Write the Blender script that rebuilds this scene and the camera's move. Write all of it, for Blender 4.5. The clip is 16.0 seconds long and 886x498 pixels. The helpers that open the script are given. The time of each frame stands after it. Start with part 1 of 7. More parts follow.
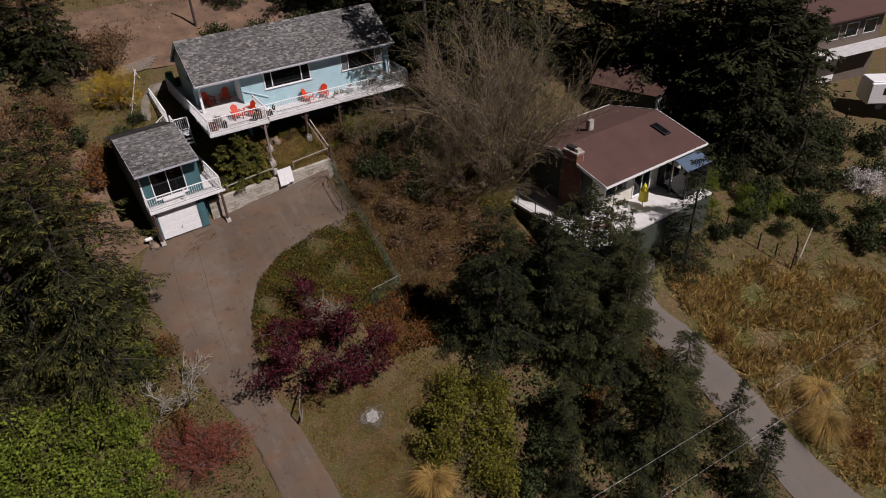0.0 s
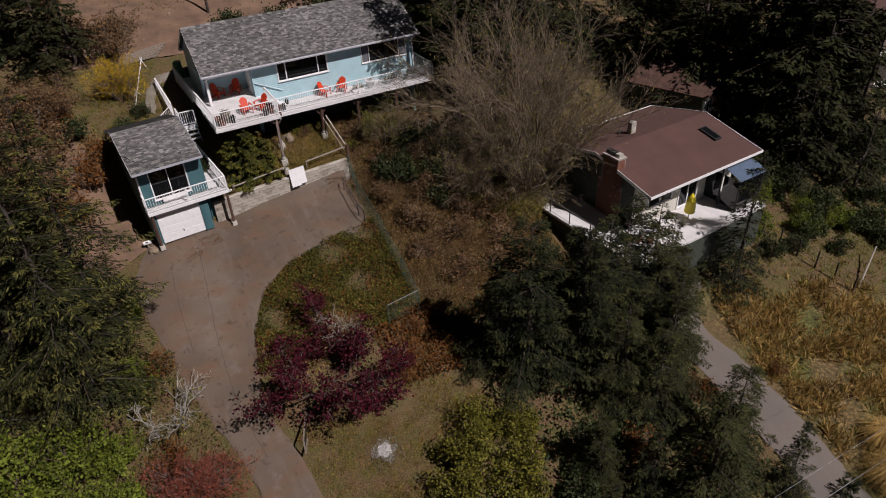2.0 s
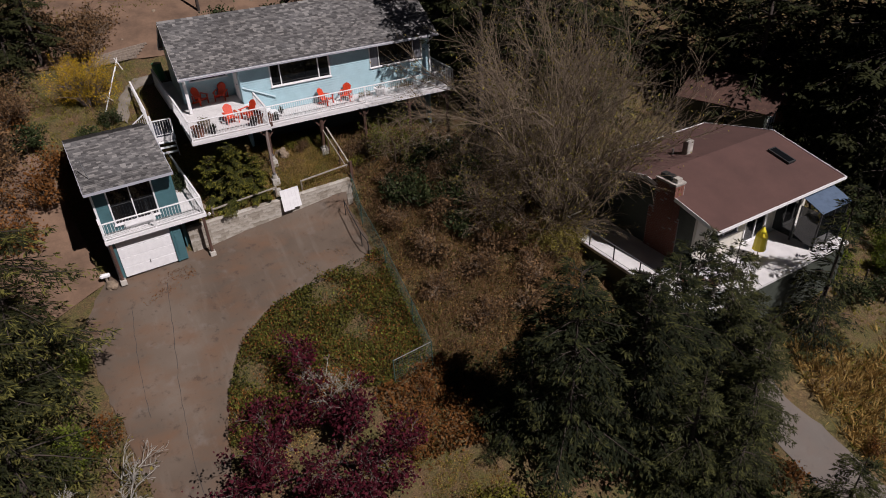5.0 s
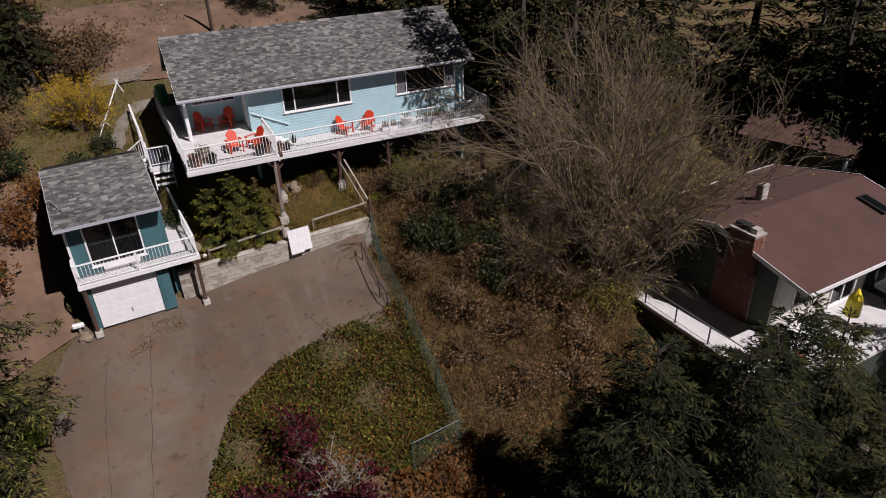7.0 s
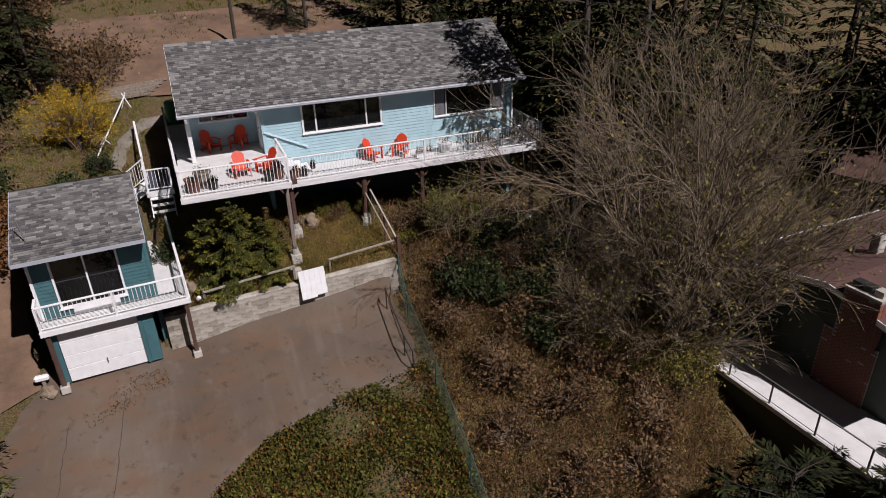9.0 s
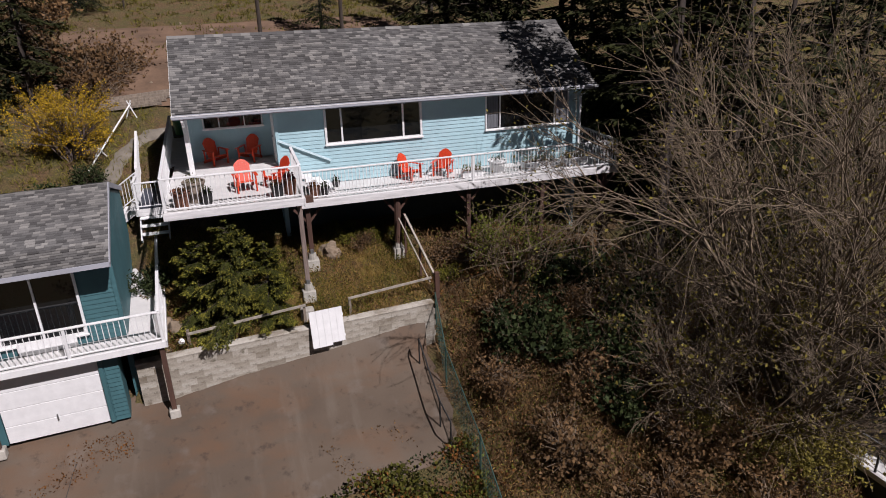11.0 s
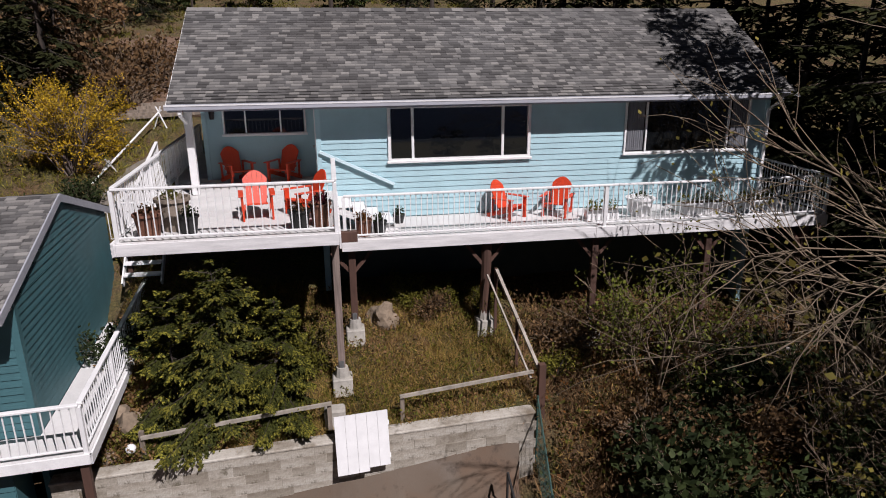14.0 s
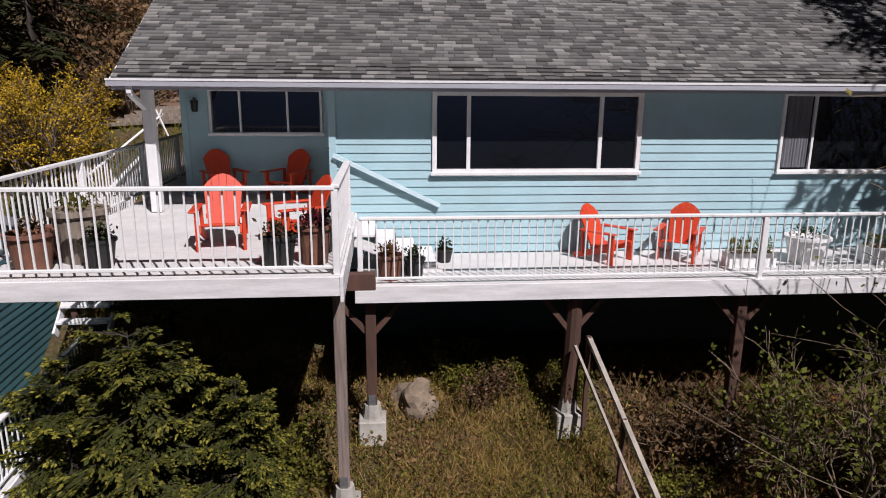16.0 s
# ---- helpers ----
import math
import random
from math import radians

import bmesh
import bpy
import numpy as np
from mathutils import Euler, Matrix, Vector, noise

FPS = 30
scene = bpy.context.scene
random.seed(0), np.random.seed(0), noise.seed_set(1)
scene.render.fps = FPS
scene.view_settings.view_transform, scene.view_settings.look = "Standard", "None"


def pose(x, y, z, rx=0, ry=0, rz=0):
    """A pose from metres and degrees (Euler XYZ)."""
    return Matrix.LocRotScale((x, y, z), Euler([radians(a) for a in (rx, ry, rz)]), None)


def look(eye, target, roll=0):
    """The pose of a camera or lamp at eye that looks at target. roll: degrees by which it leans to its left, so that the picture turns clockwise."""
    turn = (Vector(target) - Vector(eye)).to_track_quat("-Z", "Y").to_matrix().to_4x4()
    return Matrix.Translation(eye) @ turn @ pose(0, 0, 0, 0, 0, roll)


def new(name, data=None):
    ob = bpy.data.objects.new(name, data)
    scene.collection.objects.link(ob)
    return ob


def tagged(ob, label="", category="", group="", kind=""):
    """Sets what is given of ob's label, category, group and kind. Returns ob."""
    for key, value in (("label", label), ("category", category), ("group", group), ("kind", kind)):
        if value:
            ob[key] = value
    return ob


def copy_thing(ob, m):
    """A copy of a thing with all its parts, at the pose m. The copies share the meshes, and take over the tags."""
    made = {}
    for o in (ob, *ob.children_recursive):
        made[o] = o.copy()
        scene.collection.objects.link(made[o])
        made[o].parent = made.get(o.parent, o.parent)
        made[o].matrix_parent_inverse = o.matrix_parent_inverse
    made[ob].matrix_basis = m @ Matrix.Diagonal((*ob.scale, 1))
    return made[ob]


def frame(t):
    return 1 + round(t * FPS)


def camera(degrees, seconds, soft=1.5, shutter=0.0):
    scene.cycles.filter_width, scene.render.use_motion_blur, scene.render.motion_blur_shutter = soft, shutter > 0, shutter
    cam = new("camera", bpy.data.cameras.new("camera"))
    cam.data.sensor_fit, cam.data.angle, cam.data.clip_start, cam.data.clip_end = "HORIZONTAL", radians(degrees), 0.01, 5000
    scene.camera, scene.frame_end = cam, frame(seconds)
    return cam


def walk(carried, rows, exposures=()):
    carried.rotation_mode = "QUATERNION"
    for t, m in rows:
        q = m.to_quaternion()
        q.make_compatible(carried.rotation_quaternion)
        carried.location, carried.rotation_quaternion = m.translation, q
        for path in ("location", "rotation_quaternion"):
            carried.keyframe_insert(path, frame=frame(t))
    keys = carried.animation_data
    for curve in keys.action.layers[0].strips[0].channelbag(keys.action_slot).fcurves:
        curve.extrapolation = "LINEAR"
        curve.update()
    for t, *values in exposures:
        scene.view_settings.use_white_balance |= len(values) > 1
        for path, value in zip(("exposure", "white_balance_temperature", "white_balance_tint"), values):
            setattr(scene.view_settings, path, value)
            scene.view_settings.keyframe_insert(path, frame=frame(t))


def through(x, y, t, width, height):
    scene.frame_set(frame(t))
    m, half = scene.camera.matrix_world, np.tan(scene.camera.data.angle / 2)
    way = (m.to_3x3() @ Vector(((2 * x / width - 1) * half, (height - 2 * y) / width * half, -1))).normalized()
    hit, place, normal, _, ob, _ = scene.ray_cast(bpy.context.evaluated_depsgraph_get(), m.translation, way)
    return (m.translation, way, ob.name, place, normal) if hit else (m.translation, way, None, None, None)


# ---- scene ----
cam = camera(68.1, 16.0, 1.0)
# seconds, x, y, z, yaw, pitch, roll
PATH = [
    (0.0, -7.060, -43.241, 21.327, -29.679, -34.349, -3.498),
    (0.5, -6.684, -42.445, 20.981, -29.140, -34.371, -3.421),
    (1.0, -6.295, -41.627, 20.626, -28.618, -34.408, -3.343),
    (1.5, -5.895, -40.789, 20.264, -28.114, -34.460, -3.262),
    (2.0, -5.482, -39.929, 19.893, -27.628, -34.526, -3.179),
    (2.5, -5.058, -39.047, 19.514, -27.160, -34.608, -3.093),
    (3.0, -4.621, -38.145, 19.126, -26.709, -34.704, -3.005),
    (5.5, -2.611, -33.344, 16.448, -26.351, -31.985, -2.602),
    (6.0, -2.183, -32.245, 16.014, -25.812, -31.242, -2.477),
    (6.5, -1.788, -31.198, 15.515, -25.232, -30.370, -2.325),
    (7.0, -1.407, -30.181, 14.982, -24.594, -29.436, -2.161),
    (7.5, -1.021, -29.170, 14.443, -23.881, -28.502, -2.006),
    (8.0, -0.609, -28.142, 13.928, -23.076, -27.635, -1.875),
    (8.5, -0.151, -27.074, 13.466, -22.160, -26.898, -1.789),
    (9.0, 0.373, -25.943, 13.086, -21.117, -26.357, -1.765),
    (11.5, 1.981, -20.306, 9.932, -16.384, -21.107, -1.261),
    (12.0, 2.242, -19.108, 9.519, -15.126, -20.452, -0.992),
    (12.5, 2.517, -17.953, 9.126, -13.787, -19.684, -0.803),
    (13.0, 2.793, -16.827, 8.752, -12.403, -18.834, -0.666),
    (13.5, 3.060, -15.718, 8.397, -11.008, -17.931, -0.556),
    (14.0, 3.305, -14.613, 8.059, -9.638, -17.007, -0.446),
    (14.5, 3.519, -13.499, 7.736, -8.327, -16.092, -0.310),
    (15.0, 3.689, -12.362, 7.429, -7.110, -15.217, -0.122),
    (15.5, 3.805, -11.190, 7.134, -6.021, -14.56, 0.144),
    (16.0, 3.854, -9.969, 6.852, -5.096, -13.62, 0.4),
]
walk(cam, [(t, pose(x, y, z, 0, 0, yaw) @ pose(0, 0, 0, 90 + pitch, 0, 0) @ pose(0, 0, 0, 0, 0, roll)) for t, x, y, z, yaw, pitch, roll in PATH],
     [(0.0, -0.1, 6250, 23), (9.0, 0.06, 6100, 22), (16.0, 0.14, 6050, 21)])

# ---------------------------------------------------------------- light
SUN_DIR = Vector((0.38, -0.74, 1.0)).normalized()
sun = new("sun", bpy.data.lights.new("sun", "SUN"))
sun.data.energy, sun.data.angle, sun.data.color = 5.0, radians(0.53), (1.0, 0.95, 0.87)
sun.matrix_world = look(SUN_DIR * 60, (0, 0, 0))
world = bpy.data.worlds.new("sky")
scene.world = world
world.use_nodes = True
sky = world.node_tree.nodes.new("ShaderNodeTexSky")
sky.sky_type, sky.sun_disc = "NISHITA", False
sky.air_density, sky.dust_density, sky.ozone_density = 0.05, 0.05, 0.5
sky.sun_elevation = math.asin(SUN_DIR.z)
sky.sun_rotation = math.atan2(SUN_DIR.x, SUN_DIR.y)
world.node_tree.nodes["Background"].inputs["Strength"].default_value = 0.05
world.node_tree.links.new(sky.outputs[0], world.node_tree.nodes["Background"].inputs["Color"])

# ---------------------------------------------------------------- materials
def mat(name, rough=0.8, metal=0.0):
    m = bpy.data.materials.new(name)
    m.use_nodes = True
    b = m.node_tree.nodes["Principled BSDF"]
    b.inputs["Roughness"].default_value, b.inputs["Metallic"].default_value = rough, metal
    return m, m.node_tree.nodes, m.node_tree.links, b


def noise_node(n, l, scale, detail=6.0, rough=0.6, coord="Object", stretch=None):
    tc = n.new("ShaderNodeTexCoord")
    tex = n.new("ShaderNodeTexNoise")
    tex.inputs["Scale"].default_value, tex.inputs["Detail"].default_value, tex.inputs["Roughness"].default_value = scale, detail, rough
    if stretch:
        mp = n.new("ShaderNodeMapping")
        mp.inputs["Scale"].default_value = stretch
        l.new(tc.outputs[coord], mp.inputs[0])
        l.new(mp.outputs[0], tex.inputs[0])
    else:
        l.new(tc.outputs[coord], tex.inputs[0])
    return tex.outputs["Fac"]


def ramp(n, l, fac, stops):
    r = n.new("ShaderNodeValToRGB")
    e = r.color_ramp.elements
    while len(e) < len(stops):
        e.new(0.5)
    for k, (p, c) in enumerate(stops):
        e[k].position, e[k].color = p, (*c, 1)
    l.new(fac, r.inputs[0])
    return r.outputs[0]


def mix(n, l, fac, a, b, mode="MIX"):
    x = n.new("ShaderNodeMix")
    x.data_type, x.blend_type = "RGBA", mode
    for sock, v in ((x.inputs[0], fac), (x.inputs[6], a), (x.inputs[7], b)):
        if isinstance(v, (int, float)):
            sock.default_value = v
        elif isinstance(v, tuple):
            sock.default_value = (*v, 1)
        else:
            l.new(v, sock)
    return x.outputs[2]


def bump(n, l, b, height, strength=0.3, dist=0.02):
    k = n.new("ShaderNodeBump")
    k.inputs["Strength"].default_value, k.inputs["Distance"].default_value = strength, dist
    l.new(height, k.inputs["Height"])
    l.new(k.outputs[0], b.inputs["Normal"])


def plain(name, colour, rough=0.7, dirt=0.25, scale=3.0, metal=0.0, fine=60.0, bumps=0.15, stretch=None):
    """Paint, stone or wood: a base colour with stains at one scale and grain at another."""
    m, n, l, b = mat(name, rough, metal)
    big = noise_node(n, l, scale, 5, 0.65, stretch=stretch)
    small = noise_node(n, l, fine, 4, 0.6, stretch=stretch)
    dark = tuple(c * (1 - dirt) for c in colour)
    lite = tuple(min(1, c * (1 + dirt * 0.35)) for c in colour)
    col = ramp(n, l, big, [(0.3, dark), (0.62, colour), (0.8, lite)])
    col = mix(n, l, 0.16, col, ramp(n, l, small, [(0.3, (0.25, 0.25, 0.25)), (0.7, (1, 1, 1))]), "MULTIPLY")
    l.new(col, b.inputs["Base Color"])
    bump(n, l, b, small, bumps, 0.01)
    return m


def leafy(name, dark, lite, rough=0.65, through=0.25, random_island=True, spread=0.5):
    """Leaves: every leaf has its own tint between dark and lite, with some light let through."""
    m, n, l, b = mat(name, rough)
    geo = n.new("ShaderNodeNewGeometry")
    info = n.new("ShaderNodeObjectInfo")
    patch = noise_node(n, l, 0.9, 3)
    add = n.new("ShaderNodeMath")
    add.operation = "MULTIPLY_ADD"
    l.new(geo.outputs["Random Per Island"], add.inputs[0])
    add.inputs[1].default_value = spread
    l.new(patch, add.inputs[2])
    sub = n.new("ShaderNodeMath")
    sub.operation = "SUBTRACT"
    l.new(add.outputs[0], sub.inputs[0])
    sub.inputs[1].default_value = 0.25
    col = ramp(n, l, sub.outputs[0], [(0.1, dark), (0.75, lite)])
    tint = n.new("ShaderNodeHueSaturation")
    tm = n.new("ShaderNodeMath")
    tm.operation = "MULTIPLY_ADD"
    l.new(info.outputs["Random"], tm.inputs[0])
    tm.inputs[1].default_value, tm.inputs[2].default_value = 0.45, 0.78
    l.new(tm.outputs[0], tint.inputs["Value"])
    l.new(col, tint.inputs["Color"])
    l.new(tint.outputs[0], b.inputs["Base Color"])
    b.inputs["Specular IOR Level"].default_value = 0.12
    tr = n.new("ShaderNodeBsdfTranslucent")
    l.new(tint.outputs[0], tr.inputs[0])
    ms = n.new("ShaderNodeMixShader")
    ms.inputs[0].default_value = through
    l.new(b.outputs[0], ms.inputs[1])
    l.new(tr.outputs[0], ms.inputs[2])
    l.new(ms.outputs[0], n["Material Output"].inputs[0])
    return m


def ground_material():
    m, n, l, b = mat("hillside soil and grass", 0.95)
    big = noise_node(n, l, 0.22, 5, 0.6)
    mid = noise_node(n, l, 1.3, 6, 0.65)
    fine = noise_node(n, l, 14, 6, 0.7)
    grass = ramp(n, l, fine, [(0.28, (0.016, 0.018, 0.004)), (0.5, (0.075, 0.068, 0.015)), (0.72, (0.19, 0.14, 0.042))])
    soil = ramp(n, l, fine, [(0.28, (0.025, 0.014, 0.007)), (0.52, (0.125, 0.07, 0.032)), (0.76, (0.26, 0.16, 0.08))])
    a = ramp(n, l, mid, [(0.38, (0, 0, 0)), (0.6, (1, 1, 1))])
    col = mix(n, l, a, soil, grass)
    tc = n.new("ShaderNodeTexCoord")
    sep = n.new("ShaderNodeSeparateXYZ")
    l.new(tc.outputs["Object"], sep.inputs[0])
    east = n.new("ShaderNodeMapRange")
    east.inputs["From Min"].default_value, east.inputs["From Max"].default_value = 20.5, 23.5
    l.new(sep.outputs["X"], east.inputs["Value"])
    south = n.new("ShaderNodeMapRange")
    south.inputs["From Min"].default_value, south.inputs["From Max"].default_value = -6.3, -8.3
    edge = n.new("ShaderNodeMath")
    edge.operation = "MULTIPLY_ADD"
    l.new(sep.outputs["X"], edge.inputs[0])
    edge.inputs[1].default_value = 0.5
    l.new(sep.outputs["Y"], edge.inputs[2])
    l.new(edge.outputs[0], south.inputs["Value"])
    both = n.new("ShaderNodeMath")
    both.operation = "MULTIPLY"
    l.new(east.outputs[0], both.inputs[0])
    l.new(south.outputs[0], both.inputs[1])
    blades = noise_node(n, l, 5, 8, 0.75)
    dry = ramp(n, l, blades, [(0.34, (0.022, 0.015, 0.006)), (0.5, (0.12, 0.08, 0.028)), (0.66, (0.34, 0.235, 0.1))])
    fresh = ramp(n, l, blades, [(0.34, (0.012, 0.016, 0.004)), (0.5, (0.07, 0.075, 0.013)), (0.66, (0.19, 0.17, 0.04))])
    straw = mix(n, l, ramp(n, l, noise_node(n, l, 0.3, 4, 0.6), [(0.42, (1, 1, 1)), (0.58, (0, 0, 0))]), dry, fresh)
    col = mix(n, l, both.outputs[0], col, straw)
    l.new(mix(n, l, ramp(n, l, big, [(0.35, (0.25, 0.25, 0.25)), (0.65, (0, 0, 0))]), col, (0.11, 0.085, 0.035)), b.inputs["Base Color"])
    bump(n, l, b, fine, 0.9, 0.12)
    return m


def asphalt_material(name="worn asphalt", grey=0.0):
    m, n, l, b = mat(name, 0.9)
    big = noise_node(n, l, 0.3, 3, 0.5)
    rust = noise_node(n, l, 0.55, 5, 0.6, stretch=(1.0, 1.6, 1.0))
    mid = noise_node(n, l, 1.1, 4, 0.55)
    fine = noise_node(n, l, 70, 3, 0.6)
    col = ramp(n, l, big, [(0.3, (0.075, 0.054, 0.037)), (0.52, (0.104, 0.077, 0.054)), (0.72, (0.135, 0.105, 0.078))])
    col = mix(n, l, ramp(n, l, rust, [(0.45, (0, 0, 0)), (0.75, (0.8, 0.8, 0.8))]), col, (0.125, 0.066, 0.033))
    col = mix(n, l, ramp(n, l, mid, [(0.6, (0, 0, 0)), (0.78, (0.5, 0.5, 0.5))]), col, (0.17, 0.15, 0.13))
    track = noise_node(n, l, 0.9, 5, 0.6, stretch=(2.2, 0.25, 1.0))
    col = mix(n, l, ramp(n, l, track, [(0.55, (0, 0, 0)), (0.78, (0.35, 0.35, 0.35))]), col, (0.17, 0.145, 0.115))
    spots = noise_node(n, l, 2.6, 6, 0.7)
    col = mix(n, l, ramp(n, l, spots, [(0.3, (0.7, 0.7, 0.7)), (0.43, (0, 0, 0))]), col, (0.04, 0.028, 0.02))
    col = mix(n, l, grey, col, (0.135, 0.125, 0.112))
    col = mix(n, l, 0.25, col, ramp(n, l, fine, [(0.3, (0.4, 0.4, 0.4)), (0.7, (1, 1, 1))]), "MULTIPLY")
    l.new(col, b.inputs["Base Color"])
    bump(n, l, b, fine, 0.3, 0.006)
    return m


def shingle_material(name, stops):
    m, n, l, b = mat(name, 0.9)
    geo = n.new("ShaderNodeNewGeometry")
    info = n.new("ShaderNodeObjectInfo")
    add = n.new("ShaderNodeMath")
    add.operation = "ADD"
    l.new(geo.outputs["Random Per Island"], add.inputs[0])
    l.new(info.outputs["Random"], add.inputs[1])
    fr = n.new("ShaderNodeMath")
    fr.operation = "FRACT"
    l.new(add.outputs[0], fr.inputs[0])
    col = ramp(n, l, fr.outputs[0], stops)
    fine = noise_node(n, l, 90, 3, 0.7)
    big = noise_node(n, l, 0.5, 5, 0.6)
    col = mix(n, l, 0.5, col, ramp(n, l, fine, [(0.3, (0.4, 0.4, 0.4)), (0.7, (1, 1, 1))]), "MULTIPLY")
    col = mix(n, l, 0.35, col, ramp(n, l, big, [(0.35, (0.55, 0.5, 0.46)), (0.65, (1, 1, 1))]), "MULTIPLY")
    l.new(col, b.inputs["Base Color"])
    bump(n, l, b, fine, 0.5, 0.008)
    return m


def glass_material():
    m, n, l, b = mat("dark window glass", 0.03)
    b.inputs["Base Color"].default_value = (0.006, 0.007, 0.008, 1)
    b.inputs["Specular IOR Level"].default_value = 0.6
    wave = noise_node(n, l, 0.7, 2)
    bump(n, l, b, wave, 0.03, 0.05)
    return m


def stained_wall():
    m, n, l, b = mat("streaked old concrete", 0.92)
    big = noise_node(n, l, 0.9, 5, 0.7)
    streak = noise_node(n, l, 1.5, 4, 0.6, stretch=(1.2, 1.2, 0.4))
    fine = noise_node(n, l, 24, 5, 0.7)
    col = ramp(n, l, big, [(0.34, (0.2, 0.165, 0.12)), (0.5, (0.44, 0.41, 0.35)), (0.72, (0.6, 0.575, 0.52))])
    col = mix(n, l, ramp(n, l, streak, [(0.5, (0, 0, 0)), (0.72, (0.7, 0.7, 0.7))]), col, (0.2, 0.165, 0.12))
    col = mix(n, l, 0.4, col, ramp(n, l, fine, [(0.3, (0.35, 0.33, 0.3)), (0.65, (1, 1, 1))]), "MULTIPLY")
    info = n.new("ShaderNodeObjectInfo")
    col = mix(n, l, 0.75, col, ramp(n, l, info.outputs["Random"], [(0.0, (0.5, 0.46, 0.4)), (0.5, (0.9, 0.88, 0.85)), (1.0, (1, 1, 1))]), "MULTIPLY")
    moss = noise_node(n, l, 2.3, 6, 0.7)
    col = mix(n, l, ramp(n, l, moss, [(0.55, (0, 0, 0)), (0.66, (0.85, 0.85, 0.85))]), col, (0.09, 0.075, 0.045))
    l.new(col, b.inputs["Base Color"])
    bump(n, l, b, fine, 0.6, 0.02)
    return m


GROUND = ground_material()
ASPHALT = asphalt_material()
LANE = asphalt_material("pale grey lane asphalt", 0.6)
SHINGLE = shingle_material("grey asphalt shingles", [(0.0, (0.062, 0.06, 0.058)), (0.4, (0.115, 0.113, 0.11)), (0.75, (0.17, 0.166, 0.158)), (1.0, (0.27, 0.262, 0.245))])
GLASS = glass_material()
SIDING = plain("light blue painted siding", (0.38, 0.565, 0.61), 0.55, 0.12, 1.5, bumps=0.05)
TEAL = plain("teal painted siding", (0.05, 0.135, 0.15), 0.6, 0.25, 1.5, bumps=0.05)
WHITE = plain("white paint", (0.8, 0.8, 0.79), 0.5, 0.12, 4)
PALEBLUE = plain("pale blue trim paint", (0.6, 0.76, 0.8), 0.55, 0.12, 3)
CURTAIN = plain("grey curtain cloth", (0.16, 0.165, 0.18), 0.9, 0.4, 4, stretch=(6, 6, 0.3))
GREYDECK = plain("pale grey deck coating", (0.66, 0.65, 0.63), 0.6, 0.18, 1.2)
WEATHERED = plain("weathered white fascia", (0.76, 0.75, 0.74), 0.7, 0.3, 3, stretch=(0.35, 2, 3))
POSTWOOD = plain("weathered brown timber", (0.26, 0.2, 0.17), 0.85, 0.6, 5, stretch=(4, 4, 0.25))
GUTTER = plain("grey aluminium gutter with roof-edge shade in its colour", (0.4, 0.41, 0.45), 0.5, 0.15, 3, stretch=(0.3, 3, 3))
PATHSTONE = plain("worn path concrete", (0.2, 0.175, 0.14), 0.95, 0.4, 1.5, fine=25, bumps=0.4)
# House shadow on the landing, put into the board colour.
LANDBOARD = plain("boards in shadow blue-grey", (0.055, 0.062, 0.085), 0.75, 0.35, 3)
TAR = plain("old tar", (0.042, 0.035, 0.03), 0.8, 0.3, 6)
RED = plain("red plastic", (0.6, 0.05, 0.01), 0.5, 0.12, 6, bumps=0.03)
DARKWOOD = plain("dark stained timber", (0.1, 0.05, 0.034), 0.75, 0.5, 4, stretch=(1, 1, 0.15))
GREYWOOD = plain("weathered grey timber", (0.27, 0.22, 0.17), 0.85, 0.6, 4, stretch=(3, 3, 0.4))
CONCRETE = plain("stained concrete", (0.5, 0.47, 0.41), 0.9, 0.65, 1.1, fine=30, bumps=0.5)
BROWNROOF = plain("brown roll roofing", (0.088, 0.043, 0.034), 0.9, 0.22, 0.6, fine=110)
BRICK = plain("red brown brick", (0.22, 0.085, 0.055), 0.9, 0.45, 6)
WALLSTAIN = stained_wall()
MORTAR = plain("grey mortar", (0.3, 0.28, 0.25), 0.95, 0.3, 8)
# Real paint on bungalow and shed; below the blue house it paints in shade.
DARKGREEN = plain("dark green wall paint, also under-deck shade", (0.05, 0.06, 0.045), 0.7, 0.3, 2)
TERRACOTTA = plain("terracotta", (0.2, 0.085, 0.05), 0.8, 0.4, 8)
GALV = plain("galvanised steel", (0.35, 0.36, 0.36), 0.45, 0.2, 8, metal=0.8)
BLACK = plain("black rubber", (0.02, 0.02, 0.02), 0.6, 0.2, 8)
YELLOW = plain("yellow plastic", (0.85, 0.7, 0.03), 0.45, 0.1, 8)
STONE = plain("brown field stone", (0.25, 0.19, 0.13), 0.9, 0.5, 3, fine=25, bumps=0.8)
PALEWOOD = plain("bleached grey timber", (0.36, 0.32, 0.265), 0.85, 0.4, 4, stretch=(2, 0.5, 2))
PLUMBARK = plain("grey plum bark", (0.17, 0.13, 0.115), 0.95, 0.5, 4)
BARK = plain("grey bark", (0.17, 0.135, 0.1), 0.95, 0.5, 4, fine=40, bumps=0.7)
TWIG = plain("pale twig bark", (0.2, 0.145, 0.095), 0.95, 0.4, 2)
PALETWIG = plain("pale grey maple bark", (0.19, 0.142, 0.092), 0.92, 0.5, 2)
DARKBARK = plain("dark bark", (0.06, 0.045, 0.035), 0.95, 0.5, 4, fine=40, bumps=0.7)
PALEBARK = plain("lichen covered bark", (0.36, 0.34, 0.29), 0.95, 0.4, 5)
SOIL = plain("bare brown earth", (0.17, 0.105, 0.065), 0.95, 0.5, 0.7, fine=12, bumps=0.9)
